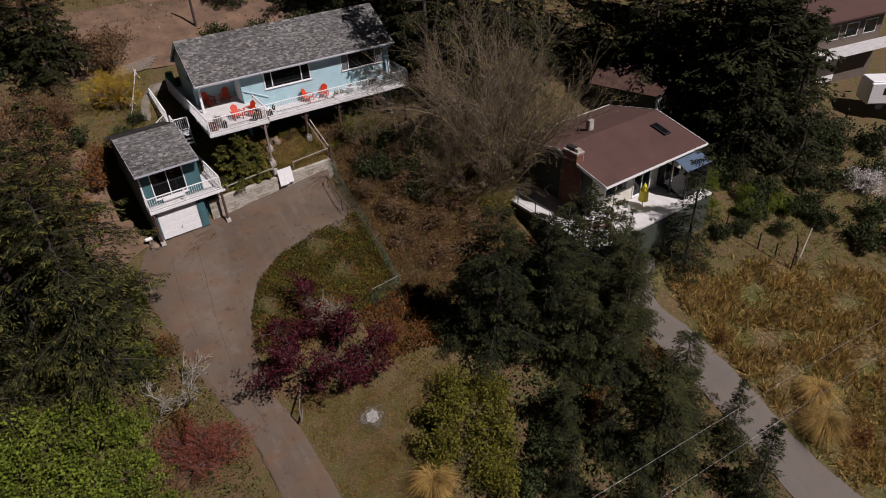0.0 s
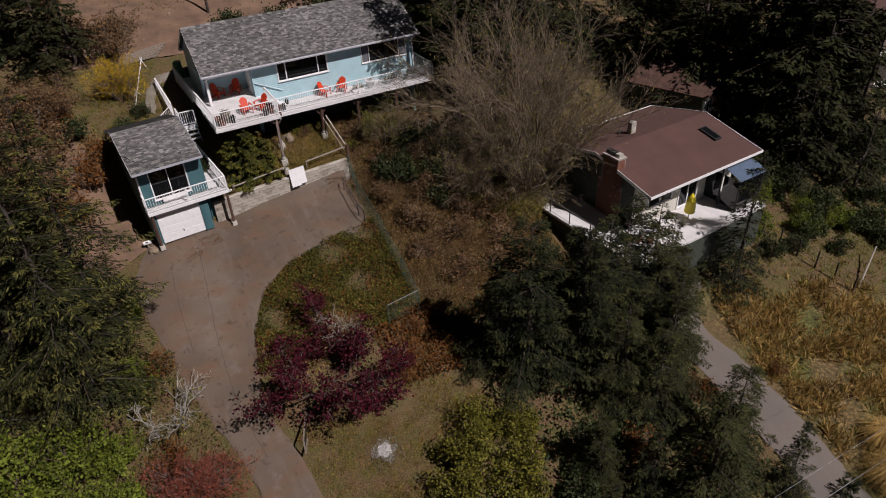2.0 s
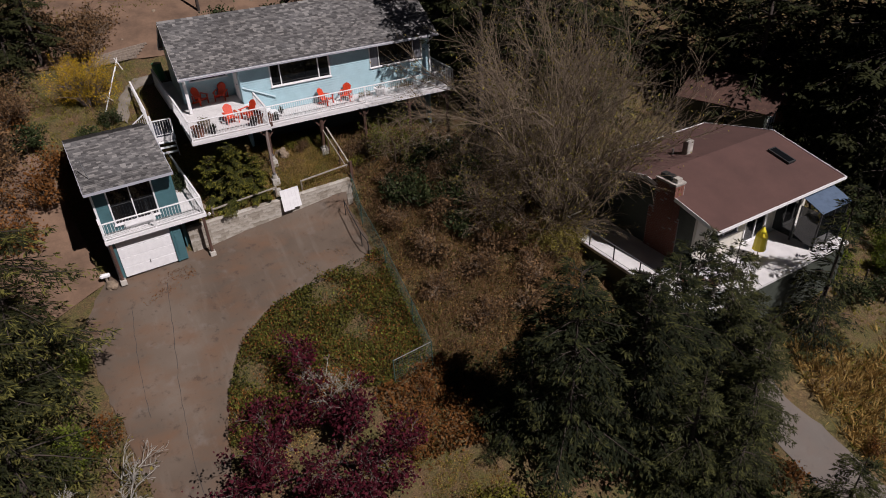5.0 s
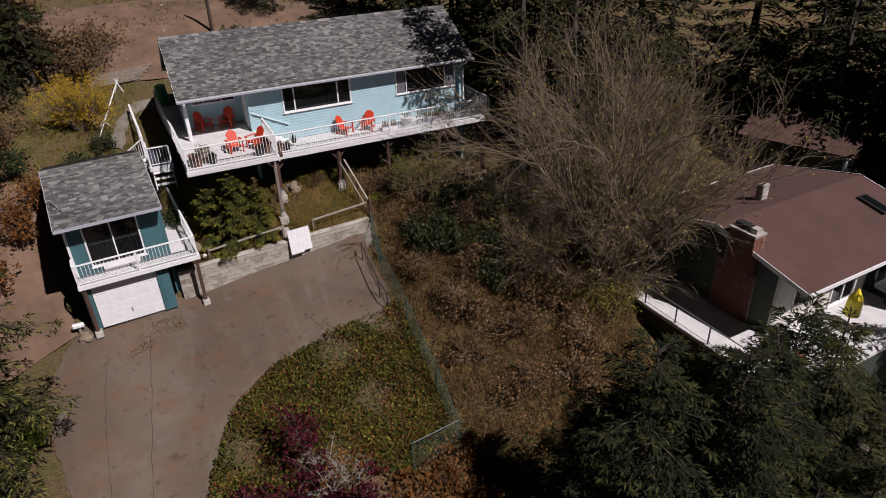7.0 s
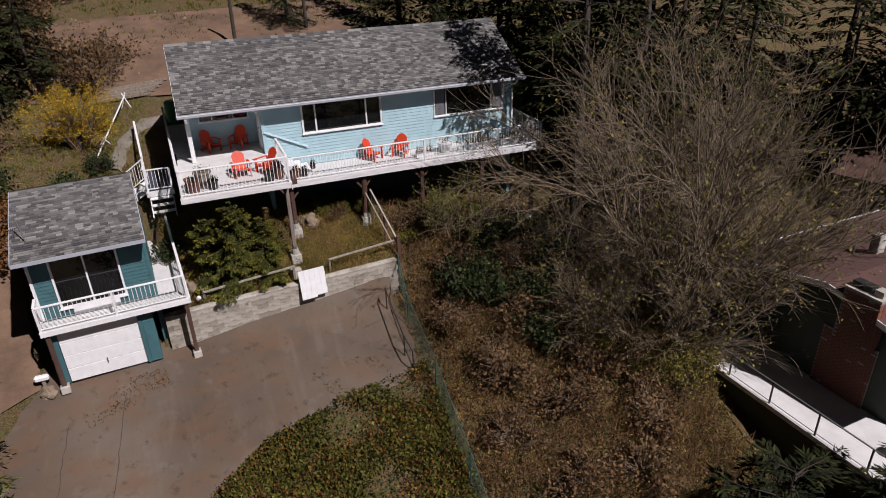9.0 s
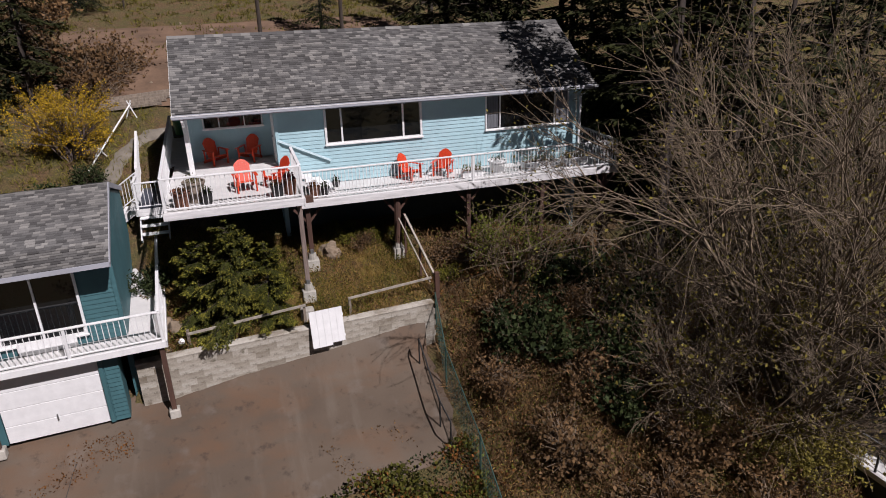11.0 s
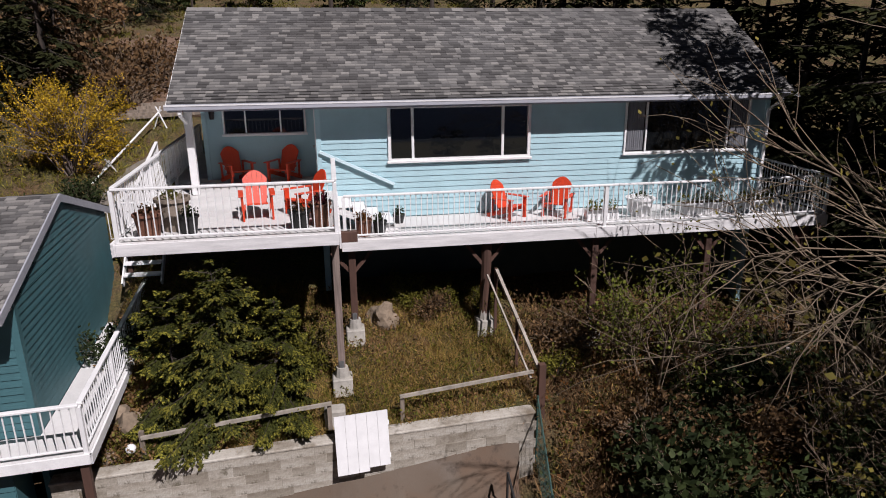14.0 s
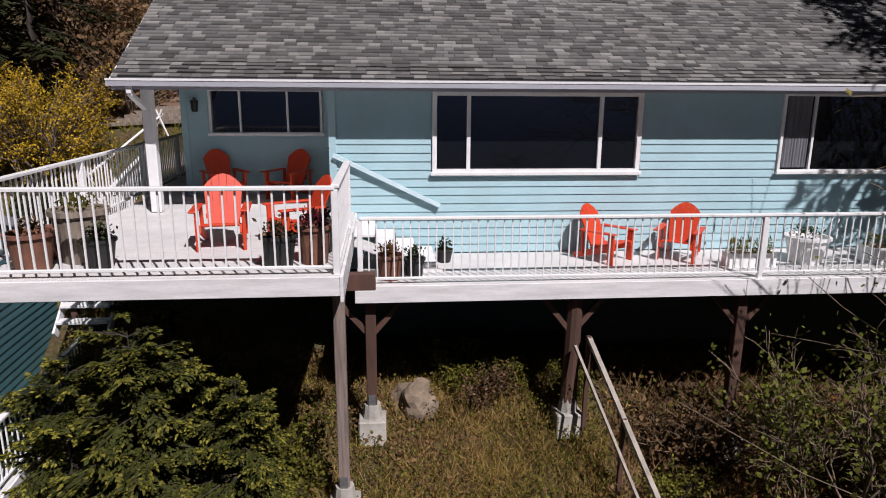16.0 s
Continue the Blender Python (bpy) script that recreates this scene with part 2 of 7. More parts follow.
# Inner needles hold the crowns' shade as near-black; tips mix fresh growth and sunlight.
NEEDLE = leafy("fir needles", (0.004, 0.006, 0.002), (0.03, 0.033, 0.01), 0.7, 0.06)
NEEDLE_TIP = leafy("fresh fir needles, sunlit tone, at the bough tips", (0.024, 0.024, 0.006), (0.13, 0.122, 0.03), 0.7, 0.1)
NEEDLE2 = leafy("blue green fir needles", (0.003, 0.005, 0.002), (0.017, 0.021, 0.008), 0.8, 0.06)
NEEDLE2_TIP = leafy("blue green needles, sunlit tone, at the bough tips", (0.009, 0.012, 0.004), (0.062, 0.064, 0.019), 0.8, 0.1)
LEAF_OLIVE = leafy("olive shrub leaves", (0.014, 0.017, 0.004), (0.115, 0.11, 0.02), spread=0.75)
LEAF_GREEN = leafy("fresh green leaves", (0.025, 0.04, 0.005), (0.16, 0.2, 0.024), spread=0.65)
LEAF_DARK = leafy("dark evergreen leaves", (0.012, 0.02, 0.008), (0.05, 0.066, 0.022), 0.65, 0.15)
LEAF_TERRACE = leafy("yellow olive shrub leaves", (0.011, 0.014, 0.004), (0.15, 0.14, 0.02), spread=0.85)
LEAF_BUSH = leafy("dull green cotoneaster leaves", (0.006, 0.009, 0.0025), (0.055, 0.06, 0.012), spread=0.8)
BUSH_TIP = leafy("yellow-green cotoneaster shoots", (0.045, 0.046, 0.008), (0.22, 0.2, 0.03), spread=0.75)
LEAF_SPRING = leafy("young yellow green leaves", (0.035, 0.042, 0.007), (0.18, 0.2, 0.032), spread=0.65)
LEAF_PURPLE = leafy("purple plum leaves", (0.01, 0.002, 0.004), (0.085, 0.011, 0.02), spread=0.7)
LEAF_RED = leafy("dull red twigs and buds", (0.07, 0.018, 0.012), (0.27, 0.085, 0.05))
LEAF_YELLOW = leafy("yellow blossom", (0.08, 0.06, 0.01), (0.55, 0.36, 0.02))
WHITE_BLOSSOM = leafy("white blossom", (0.25, 0.23, 0.2), (0.75, 0.72, 0.68))
LEAF_BUD = leafy("yellow green buds", (0.05, 0.045, 0.009), (0.24, 0.2, 0.045), spread=0.65)
LEAF_BROWN = leafy("dry brown bramble", (0.018, 0.011, 0.006), (0.21, 0.125, 0.058), spread=0.65)
LEAF_RUST = leafy("rusty ground cover leaves", (0.028, 0.012, 0.005), (0.21, 0.09, 0.024), spread=0.7)
STRAW = leafy("dry straw grass", (0.11, 0.07, 0.022), (0.4, 0.265, 0.085), spread=0.6)
GRASS = leafy("green grass blades", (0.03, 0.034, 0.007), (0.22, 0.195, 0.034), spread=0.6)


# ---------------------------------------------------------------- building helpers
def box(bm, x0, x1, y0, y1, z0, z1, m=None):
    v = [bm.verts.new(p) for p in ((x0, y0, z0), (x1, y0, z0), (x1, y1, z0), (x0, y1, z0), (x0, y0, z1), (x1, y0, z1), (x1, y1, z1), (x0, y1, z1))]
    for f in ((3, 2, 1, 0), (4, 5, 6, 7), (0, 1, 5, 4), (1, 2, 6, 5), (2, 3, 7, 6), (3, 0, 4, 7)):
        bm.faces.new([v[k] for k in f])
    if m is not None:
        for q in v:
            q.co = m @ q.co
    return v


def beam(bm, a, b, w, h=None, up=(0, 0, 1)):
    """A squared bar from a to b."""
    a, b = Vector(a), Vector(b)
    h = h or w
    d = (b - a).normalized()
    s = d.cross(Vector(up))
    if s.length < 0.01:
        s = Vector((1, 0, 0))
    s.normalize()
    t = s.cross(d).normalized()
    v = [bm.verts.new(p + s * (i * w / 2) + t * (j * h / 2)) for p in (a, b) for i, j in ((-1, -1), (1, -1), (1, 1), (-1, 1))]
    for f in ((0, 1, 2, 3), (7, 6, 5, 4), (0, 4, 5, 1), (1, 5, 6, 2), (2, 6, 7, 3), (3, 7, 4, 0)):
        bm.faces.new([v[k] for k in f])
    return v


def rod(bm, a, b, r0, r1=None, sides=8, caps=True):
    """A round bar from a to b, tapering from r0 to r1."""
    a, b = Vector(a), Vector(b)
    r1 = r0 if r1 is None else r1
    q = (b - a).to_track_quat("Z", "Y")
    rings = []
    for p, r in ((a, r0), (b, r1)):
        rings.append([bm.verts.new(p + q @ Vector((r * math.cos(k * math.tau / sides), r * math.sin(k * math.tau / sides), 0))) for k in range(sides)])
    for k in range(sides):
        j = (k + 1) % sides
        bm.faces.new((rings[0][k], rings[0][j], rings[1][j], rings[1][k]))
    if caps:
        bm.faces.new(rings[0][::-1])
        bm.faces.new(rings[1])


def prism(bm, pts, m):
    """pts: an outline in the XZ plane, pushed from y=0 to y=1 and set by m."""
    a = [bm.verts.new(m @ Vector((x, 0, z))) for x, z in pts]
    b = [bm.verts.new(m @ Vector((x, 1, z))) for x, z in pts]
    bm.faces.new(a)
    bm.faces.new(b[::-1])
    k = len(pts)
    for i in range(k):
        j = (i + 1) % k
        bm.faces.new((a[j], a[i], b[i], b[j]))


def link(name, me, material, parent=None, label="", smooth=False):
    me.materials.append(material)
    if smooth:
        me.shade_smooth()
    ob = new(name, me)
    ob.parent = parent
    if label:
        ob["label"] = label
    return ob


def part(name, bm, material, parent=None, label="", bevel=0.0, smooth=False):
    if bevel:
        bmesh.ops.bevel(bm, geom=bm.edges[:], offset=bevel, segments=1, affect="EDGES")
    bmesh.ops.recalc_face_normals(bm, faces=bm.faces[:])
    me = bpy.data.meshes.new(name)
    bm.to_mesh(me)
    bm.free()
    return link(name, me, material, parent, label, smooth)


def boxpart(name, dims, material, parent=None, label="", bevel=0.0, m=None):
    bm = bmesh.new()
    box(bm, *dims, m=m)
    return part(name, bm, material, parent, label, bevel)


def thing(name, label, category, m=None, group="", kind=""):
    ob = new(name)
    if m is not None:
        ob.matrix_basis = m
    return tagged(ob, label, category, group, kind)


def raw(name, verts, faces, material, parent=None, label=""):
    me = bpy.data.meshes.new(name)
    verts = np.asarray(verts, dtype=np.float32)
    faces = np.asarray(faces, dtype=np.int32)
    me.vertices.add(len(verts))
    me.vertices.foreach_set("co", verts.ravel())
    k = faces.shape[1]
    me.loops.add(faces.size)
    me.loops.foreach_set("vertex_index", faces.ravel())
    me.polygons.add(len(faces))
    me.polygons.foreach_set("loop_start", np.arange(0, faces.size, k, dtype=np.int32))
    me.polygons.foreach_set("loop_total", np.full(len(faces), k, dtype=np.int32))
    me.update(calc_edges=True)
    me.validate()
    return link(name, me, material, parent, label)


# ---------------------------------------------------------------- lie of the land
def sm(a, b, x):
    t = np.clip((x - a) / (b - a), 0, 1)
    return t * t * (3 - 2 * t)


def wall_y(x):
    return -4.05 + 0.085 * x


def land(x, y):
    """Height of the hillside: a drive below, a terrace held by the low wall, a slope rising behind the house."""
    right = sm(10, 17, x)
    lo = -0.25 + 0.31 * (y + 4) - 0.9 * right
    lo = lo - 0.32 * sm(0.5, 5.5, x) * (1 - sm(7.2, 9.5, x)) * sm(-10, -5, y)
    lo = np.where(y < -45, -12.96 - 0.9 * right + 0.12 * (y + 45), lo)
    up = 1.1 + 0.37 * (y + 3.2) - 2.0 * sm(9, 20, x)
    up = np.where(y > 15, 1.1 + 0.37 * 18.2 - 2.0 * sm(9, 20, x) + 0.2 * (y - 15), up)
    up = np.where(y > 90, 1.1 + 0.37 * 18.2 - 2.0 * sm(9, 20, x) + 15, up)
    held = sm(-1.9, -1.5, x) * (1 - sm(7.0, 7.8, x))
    soft = np.where(x < 2, sm(-4.2, 5, y), sm(-7.5, 4, y))
    s = held * sm(wall_y(x) + 0.12, wall_y(x) + 0.2, y) + (1 - held) * soft
    return lo * (1 - s) + up * s


def gz(x, y):
    return float(land(np.float64(x), np.float64(y)))


# ---------------------------------------------------------------- ground, drive, road
def spread(lo, hi, step, far, grow=1.35):
    a = list(np.arange(lo, hi + 1e-6, step))
    d, left, right = step, [lo], [hi]
    while right[-1] < hi + far:
        d *= grow
        right.append(right[-1] + d)
        left.append(left[-1] - d)
    return np.array(left[:0:-1] + a + right[1:])


def build_ground():
    xs = spread(-26, 48, 0.4, 700)
    ys = np.unique(np.round(np.concatenate([spread(-46, 30, 0.4, 700), np.arange(-4.6, -3.0, 0.08)]), 3))
    X, Y = np.meshgrid(xs, ys)
    Z = land(X, Y)
    rng = np.random.default_rng(3)
    drop = np.abs(np.sin(X * 1.7 + np.sin(Y * 1.1)) * np.sin(Y * 1.9 + np.sin(X * 0.8)))
    Z = Z - 0.09 * drop - 0.05 * rng.random(X.shape)
    v = np.stack([X, Y, Z], -1).reshape(-1, 3)
    w = len(xs)
    i = (np.arange(len(ys) - 1)[:, None] * w + np.arange(w - 1)).ravel()
    ob = raw("ground", v, np.stack([i, i + 1, i + w + 1, i + w], -1), GROUND)
    tagged(ob, "sloping hillside of patchy grass, moss and bare brown soil", "ground", kind="structure")


def smooth_line(pts, n=8):
    out = []
    p = [Vector((*q, 0)) for q in pts]
    p = [2 * p[0] - p[1]] + p + [2 * p[-1] - p[-2]]
    for k in range(1, len(p) - 2):
        for j in range(n):
            t = j / n
            a, b, c, d = p[k - 1:k + 3]
            out.append(0.5 * (2 * b + (c - a) * t + (2 * a - 5 * b + 4 * c - d) * t * t + (3 * b - a - 3 * c + d) * t ** 3))
    return out + [p[-2]]


def strip(name, left, right, material, label, category, lift=0.03, across=10, n=8):
    """A paved strip between two edge lines, laid on the land, with a small thickness at its rim."""
    a, b = smooth_line(left, n), smooth_line(right, n)
    rng = random.Random(5)
    v, f = [], []
    for p, q in zip(a, b):
        for k in range(across + 1):
            s = k / across
            w = p.lerp(q, s)
            if k in (0, across):
                w = w + Vector((rng.uniform(-0.07, 0.07), rng.uniform(-0.07, 0.07), 0))
            v.append((w.x, w.y, gz(w.x, w.y) + (lift if 0 < k < across else -0.02)))
    for i in range(len(a) - 1):
        for k in range(across):
            j = i * (across + 1) + k
            f.append((j, j + across + 1, j + across + 2, j + 1))
    ob = raw(name, v, f, material)
    ob.data.shade_smooth()
    return tagged(ob, label, category, kind="structure")


def build_paving():
    left = [(-5.6, -4.0), (-7.0, -6.6), (-6.95, -9.3), (-6.5, -11.6), (-6.0, -14.9), (-5.0, -18.2), (-4.75, -22.1), (-4.4, -32.0), (-4.2, -48.0)]
    right = [(6.75, -3.3), (6.3, -7.3), (2.2, -8.2), (-0.9, -9.8), (-2.6, -13.2), (-3.15, -16.6), (-2.5, -20.0), (-1.7, -32.0), (-1.2, -48.0)]
    strip("driveway", left, right, ASPHALT, "worn grey-brown asphalt driveway with cracks and stains", "driveway", across=24)
    strip("track", [(-5.9, -4.6), (-6.4, -1.0), (-7.2, 3.0), (-9.5, 9.0)], [(-9.6, -6.6), (-10.2, -1.5), (-11.0, 3.0), (-13.0, 9.0)], SOIL,
          "bare brown earth track climbing beside the garage", "track", across=8)
    strip("road", [(21.8, -17.5), (19.2, -21.0), (19.1, -24.5), (19.2, -28.5), (18.9, -33.5), (19.8, -40.0), (26.0, -48.0)],
          [(24.0, -18.5), (21.4, -21.0), (21.9, -24.3), (22.1, -28.3), (21.9, -33.0), (23.2, -37.5), (28.5, -44.0)], LANE, "narrow grey asphalt lane", "road", across=8)


def tar_cracks():
    """Dark tarred joints that run down the drive."""
    for k, line in enumerate([[(-3.3, -5.6), (-3.7, -8.6), (-4.1, -11.6), (-4.3, -15.0), (-4.0, -18.5)], [(-5.0, -6.2), (-5.3, -9.0), (-5.4, -12.0)]]):
        pts = smooth_line(line, 10)
        v, f = [], []
        rng = random.Random(k)
        for i, p in enumerate(pts):
            w = 0.006 + 0.008 * rng.random()
            o = rng.uniform(-0.03, 0.03)
            v += [(p.x - w + o, p.y, gz(p.x, p.y) + 0.035), (p.x + w + o, p.y, gz(p.x, p.y) + 0.035)]
            if i:
                f.append((2 * i - 2, 2 * i - 1, 2 * i + 1, 2 * i))
        tagged(raw("trim", v, f, TAR), "dark tarred crack in the asphalt driveway", "crack", kind="structure")


# ---------------------------------------------------------------- railings
def railing(label, a, b, height=0.92, gap=0.115, foot=0.08, posts=(0.0, 1.0), material=WHITE, name="deck_railing", group="deck railings", slim=0.018):
    """A painted railing between two foot points: flat top rail, bottom rail, posts and thin pickets."""
    a, b = Vector(a), Vector(b)
    th = thing(name, label, "railing", pose(*a), group)
    d = b - a
    up = Vector((0, 0, 1))
    for nm, z, w, h in (("top_rail", height, 0.09, 0.04), ("bottom_rail", foot, 0.04, 0.035)):
        bm = bmesh.new()
        beam(bm, up * z, d + up * z, w, h)
        part(nm, bm, material, th, bevel=0.006)
    pm = bmesh.new()
    box(pm, -slim / 2, slim / 2, -slim / 2, slim / 2, foot, height - 0.02)
    me = bpy.data.meshes.new("picket")
    pm.to_mesh(me)
    pm.free()
    me.materials.append(material)
    n = max(2, int(d.length / gap))
    rng = random.Random(int(abs(a.x * 100 + b.y * 10)))
    for k in range(1, n):
        ob = new("picket", me)
        ob.parent = th
        ob.matrix_basis = Matrix.Translation(d * (k / n)) @ pose(0, 0, 0, rng.uniform(-0.6, 0.6), rng.uniform(-0.6, 0.6), math.degrees(math.atan2(d.y, d.x)))
    for s in posts:
        bm = bmesh.new()
        box(bm, -0.035, 0.035, -0.035, 0.035, -0.12, height - 0.02)
        p = part("post", bm, material, th, bevel=0.006)
        p.matrix_basis = Matrix.Translation(d * s)
    return th


# ---------------------------------------------------------------- windows
def window_unit(name, label, w, h, bars, m, frame_w=0.07, sill=True, kind="structure"):
    """A window: white frame in the wall's plane, mullions, dark panes set back, a sill. Origin at the lower left, facing -y."""
    th = thing(name, label, "window", m, kind=kind)
    bm = bmesh.new()
    for d in ((0, w, -0.05, 0.06, 0, frame_w), (0, w, -0.05, 0.06, h - frame_w, h), (0, frame_w, -0.05, 0.06, frame_w, h - frame_w), (w - frame_w, w, -0.05, 0.06, frame_w, h - frame_w)):
        box(bm, *d)
    part("frame", bm, WHITE, th)
    xs = [frame_w] + [w * q for q in bars] + [w - frame_w]
    for q in bars:
        boxpart("mullion", (w * q - 0.42 * frame_w, w * q + 0.42 * frame_w, -0.04, 0.05, frame_w, h - frame_w), WHITE, th)
    for x0, x1 in zip(xs, xs[1:]):
        boxpart("pane", (x0 + 0.02, x1 - 0.02, 0.01, 0.025, frame_w, h - frame_w), GLASS, th)
    if sill:
        boxpart("sill", (-0.03, w + 0.03, -0.09, -0.05, -0.03, 0.03), WHITE, th, bevel=0.008)
    return th


def siding(parent, x0, x1, z0, z1, y, material, holes=(), step=0.135, m=None, name="board"):
    """Lapped boards on a wall that faces -y, each its own piece, cut round the holes (x0, x1, z0, z1)."""
    z = z0
    while z < z1 - 0.02:
        top = min(z + step, z1)
        spans = [(x0, x1)]
        for hx0, hx1, hz0, hz1 in holes:
            if hz0 < z + step * 0.5 < hz1:
                spans = [q for s in spans for q in ((s[0], min(s[1], hx0)), (max(s[0], hx1), s[1])) if q[1] - q[0] > 0.02]
        for a, b in spans:
            bm = bmesh.new()
            v = [bm.verts.new(p) for p in ((a, y - 0.026, z), (b, y - 0.026, z), (b, y, z), (a, y, z), (a, y - 0.008, top), (b, y - 0.008, top), (b, y, top), (a, y, top))]
            for f in ((3, 2, 1, 0), (4, 5, 6, 7), (0, 1, 5, 4), (1, 2, 6, 5), (2, 3, 7, 6), (3, 0, 4, 7)):
                bm.faces.new([v[k] for k in f])
            ob = part(name, bm, material, parent)
            if m is not None:
                ob.matrix_basis = m
        z += step


def shingles(parent, w, slope_len, m, material, pieces=300, seed=1, row=0.11, tab=0.2):
    """Laminated shingles in lapped rows on a slope: local x along the eave, y up the slope, z off the deck. Nearest rows are pieces of their own."""
    rng = random.Random(seed)
    me = []
    for k in range(6):
        bm = bmesh.new()
        a = 0.5 * tab * (0.7 + 0.12 * k)
        v = [bm.verts.new(p) for p in ((-a, 0, 0.004), (a, 0, 0.004), (a, 0, 0.019 + 0.004 * k), (-a, 0, 0.019 + 0.004 * k), (-a, row * 1.25, 0.004), (a, row * 1.25, 0.004))]
        for f in ((0, 1, 2, 3), (3, 2, 5, 4), (1, 5, 2), (0, 3, 4)):
            bm.faces.new([v[q] for q in f])
        q = bpy.data.meshes.new("shingle")
        bm.to_mesh(q)
        bm.free()
        q.materials.append(material)
        me.append(q)
    rows = int(slope_len / row)
    made, verts, faces = 0, [], []
    for r in range(rows):
        x = -rng.random() * tab
        while x < w:
            k = rng.randrange(6)
            a = 0.5 * tab * (0.7 + 0.12 * k)
            c = x + a
            x = c + a + 0.004
            if c - a < 0 or c + a > w:
                lo, hi = max(c - a, 0), min(c + a, w)
                if hi - lo < 0.04:
                    continue
            else:
                lo, hi = c - a, c + a
            if made < pieces and hi - lo > 1.99 * a:
                ob = new("shingle", me[k])
                ob.parent = parent
                ob.matrix_basis = m @ Matrix.Translation((c, r * row, 0))
                made += 1
            else:
                i = len(verts)
                t = 0.019 + 0.004 * k
                for p in ((lo, 0, 0.004), (hi, 0, 0.004), (hi, 0, t), (lo, 0, t), (lo, row * 1.25, 0.004), (hi, row * 1.25, 0.004)):
                    verts.append(m @ Vector((p[0], p[1] + r * row, p[2])))
                faces += [(i, i + 1, i + 2, i + 3), (i + 3, i + 2, i + 5, i + 4)]
    ob = raw("shingle_field", verts, faces, material, parent)
    ob["kind"] = "stuff"


# ---------------------------------------------------------------- the blue house
EAVE = 7.0
RIDGE_Y, RIDGE_Z = 3.45, 9.04
WALL_Y = 0.46
PORCH_Y = 2.36
DECK_L, DECK_R = 4.95, 4.25


def build_house():
    house = thing("house", "light blue lapped-siding bungalow with grey shingle gable roof and raised deck", "house", kind="")
    L, R, B = 0.25, 14.15, 6.45
    holes = [(4.6, 7.98, 5.56, 6.84), (10.34, 13.64, 5.56, 6.84)]
    # solid walls behind the boards
    def wall(nm, dims, material=SIDING, label=""):
        return boxpart(nm, dims, material, house, label)
    w = wall("wall", (3.0, R, WALL_Y, WALL_Y + 0.14, 4.0, 5.56))
    # Wall below the deck: under-deck shade is put into its dark colour.
    wall("wall", (3.0, R, WALL_Y + 0.6, WALL_Y + 0.74, 0.4, 4.0), DARKGREEN, "basement wall coloured dark for the shade under the deck")
    wall("wall", (3.0, R, WALL_Y, WALL_Y + 0.14, 6.84, 6.9))
    for a, b in ((3.0, 4.6), (7.98, 10.34), (13.64, R)):
        wall("wall", (a, b, WALL_Y, WALL_Y + 0.14, 5.56, 6.84))
    wall("wall", (L, 3.0, PORCH_Y, PORCH_Y + 0.14, 4.7, 6.05))
    # Same dark colour for the shade below the porch floor.
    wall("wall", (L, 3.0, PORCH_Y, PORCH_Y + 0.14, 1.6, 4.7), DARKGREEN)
    wall("wall", (L, 0.73, PORCH_Y, PORCH_Y + 0.14, 6.05, 6.9))
    wall("wall", (2.73, 3.0, PORCH_Y, PORCH_Y + 0.14, 6.05, 6.9))
    wall("wall", (0.73, 2.73, PORCH_Y, PORCH_Y + 0.14, 6.85, 6.9))
    side = wall("wall", (3.0, 3.14, WALL_Y + 0.14, PORCH_Y, 1.6, 6.9))
    left = wall("wall", (L, L + 0.14, PORCH_Y + 0.14, B, 1.6, 6.9), SIDING)
    right = wall("wall", (R - 0.14, R, WALL_Y + 0.14, B, 1.0, 6.9))
    back = wall("wall", (L, R, B, B + 0.14, 2.4, 6.9))
    # a dark interior so that the panes read as rooms
    boxpart("floor_slab", (L + 0.2, R - 0.2, PORCH_Y + 0.2, B - 0.1, 4.0, 4.2), DARKWOOD, house)
    siding(house, 3.0, R, 4.27, 6.86, WALL_Y, SIDING, [(a - 0.02, b + 0.02, c - 0.04, d) for a, b, c, d in holes])
    siding(house, L, 3.0, 4.97, 6.86, PORCH_Y, SIDING, [(0.7, 2.76, 6.0, 6.9)])
    # corner boards and frieze
    for x, y in ((3.0, WALL_Y), (R - 0.1, WALL_Y), (L, PORCH_Y)):
        boxpart("corner_board", (x - 0.01, x + 0.1, y - 0.045, y + 0.05, 4.27, 6.88), SIDING, house)
    boxpart("soffit", (0.02, 14.48, 0.03, PORCH_Y, 6.9, 6.93), WHITE, house, "white painted soffit boards")
    boxpart("soffit", (0.02, 14.48, B, 2 * RIDGE_Y - 0.05, 6.9, 6.93), WHITE, house)
    # gables
    for x, d in ((L, 0.14), (R - 0.14, 0.14)):
        bm = bmesh.new()
        sl = (RIDGE_Z - EAVE) / RIDGE_Y
        prism(bm, [(WALL_Y, 6.9), (B + 0.14, 6.9), (B + 0.14, EAVE + sl * (2 * RIDGE_Y - B - 0.14) - 0.06), (RIDGE_Y, RIDGE_Z - 0.06), (WALL_Y, EAVE + sl * WALL_Y - 0.06)],
              Matrix(((0, d, 0, x), (1, 0, 0, 0), (0, 0, 1, 0), (0, 0, 0, 1))))
        part("gable", bm, SIDING, house)
    # roof
    sl = math.hypot(RIDGE_Y, RIDGE_Z - EAVE)
    ang = math.degrees(math.atan2(RIDGE_Z - EAVE, RIDGE_Y))
    for nm, m in (("front", pose(0, 0, EAVE, ang, 0, 0)), ("back", pose(14.5, 2 * RIDGE_Y, EAVE, ang, 0, 180))):
        roof = boxpart("roof", (0, 14.5, -0.02, sl, -0.07, 0.0), SHINGLE, house, m=m)
        if nm == "front":
            shingles(roof, 14.5, sl, m, SHINGLE, 300, 4)
        else:
            shingles(roof, 14.5, sl, m, SHINGLE, 0, 5)
    bm = bmesh.new()
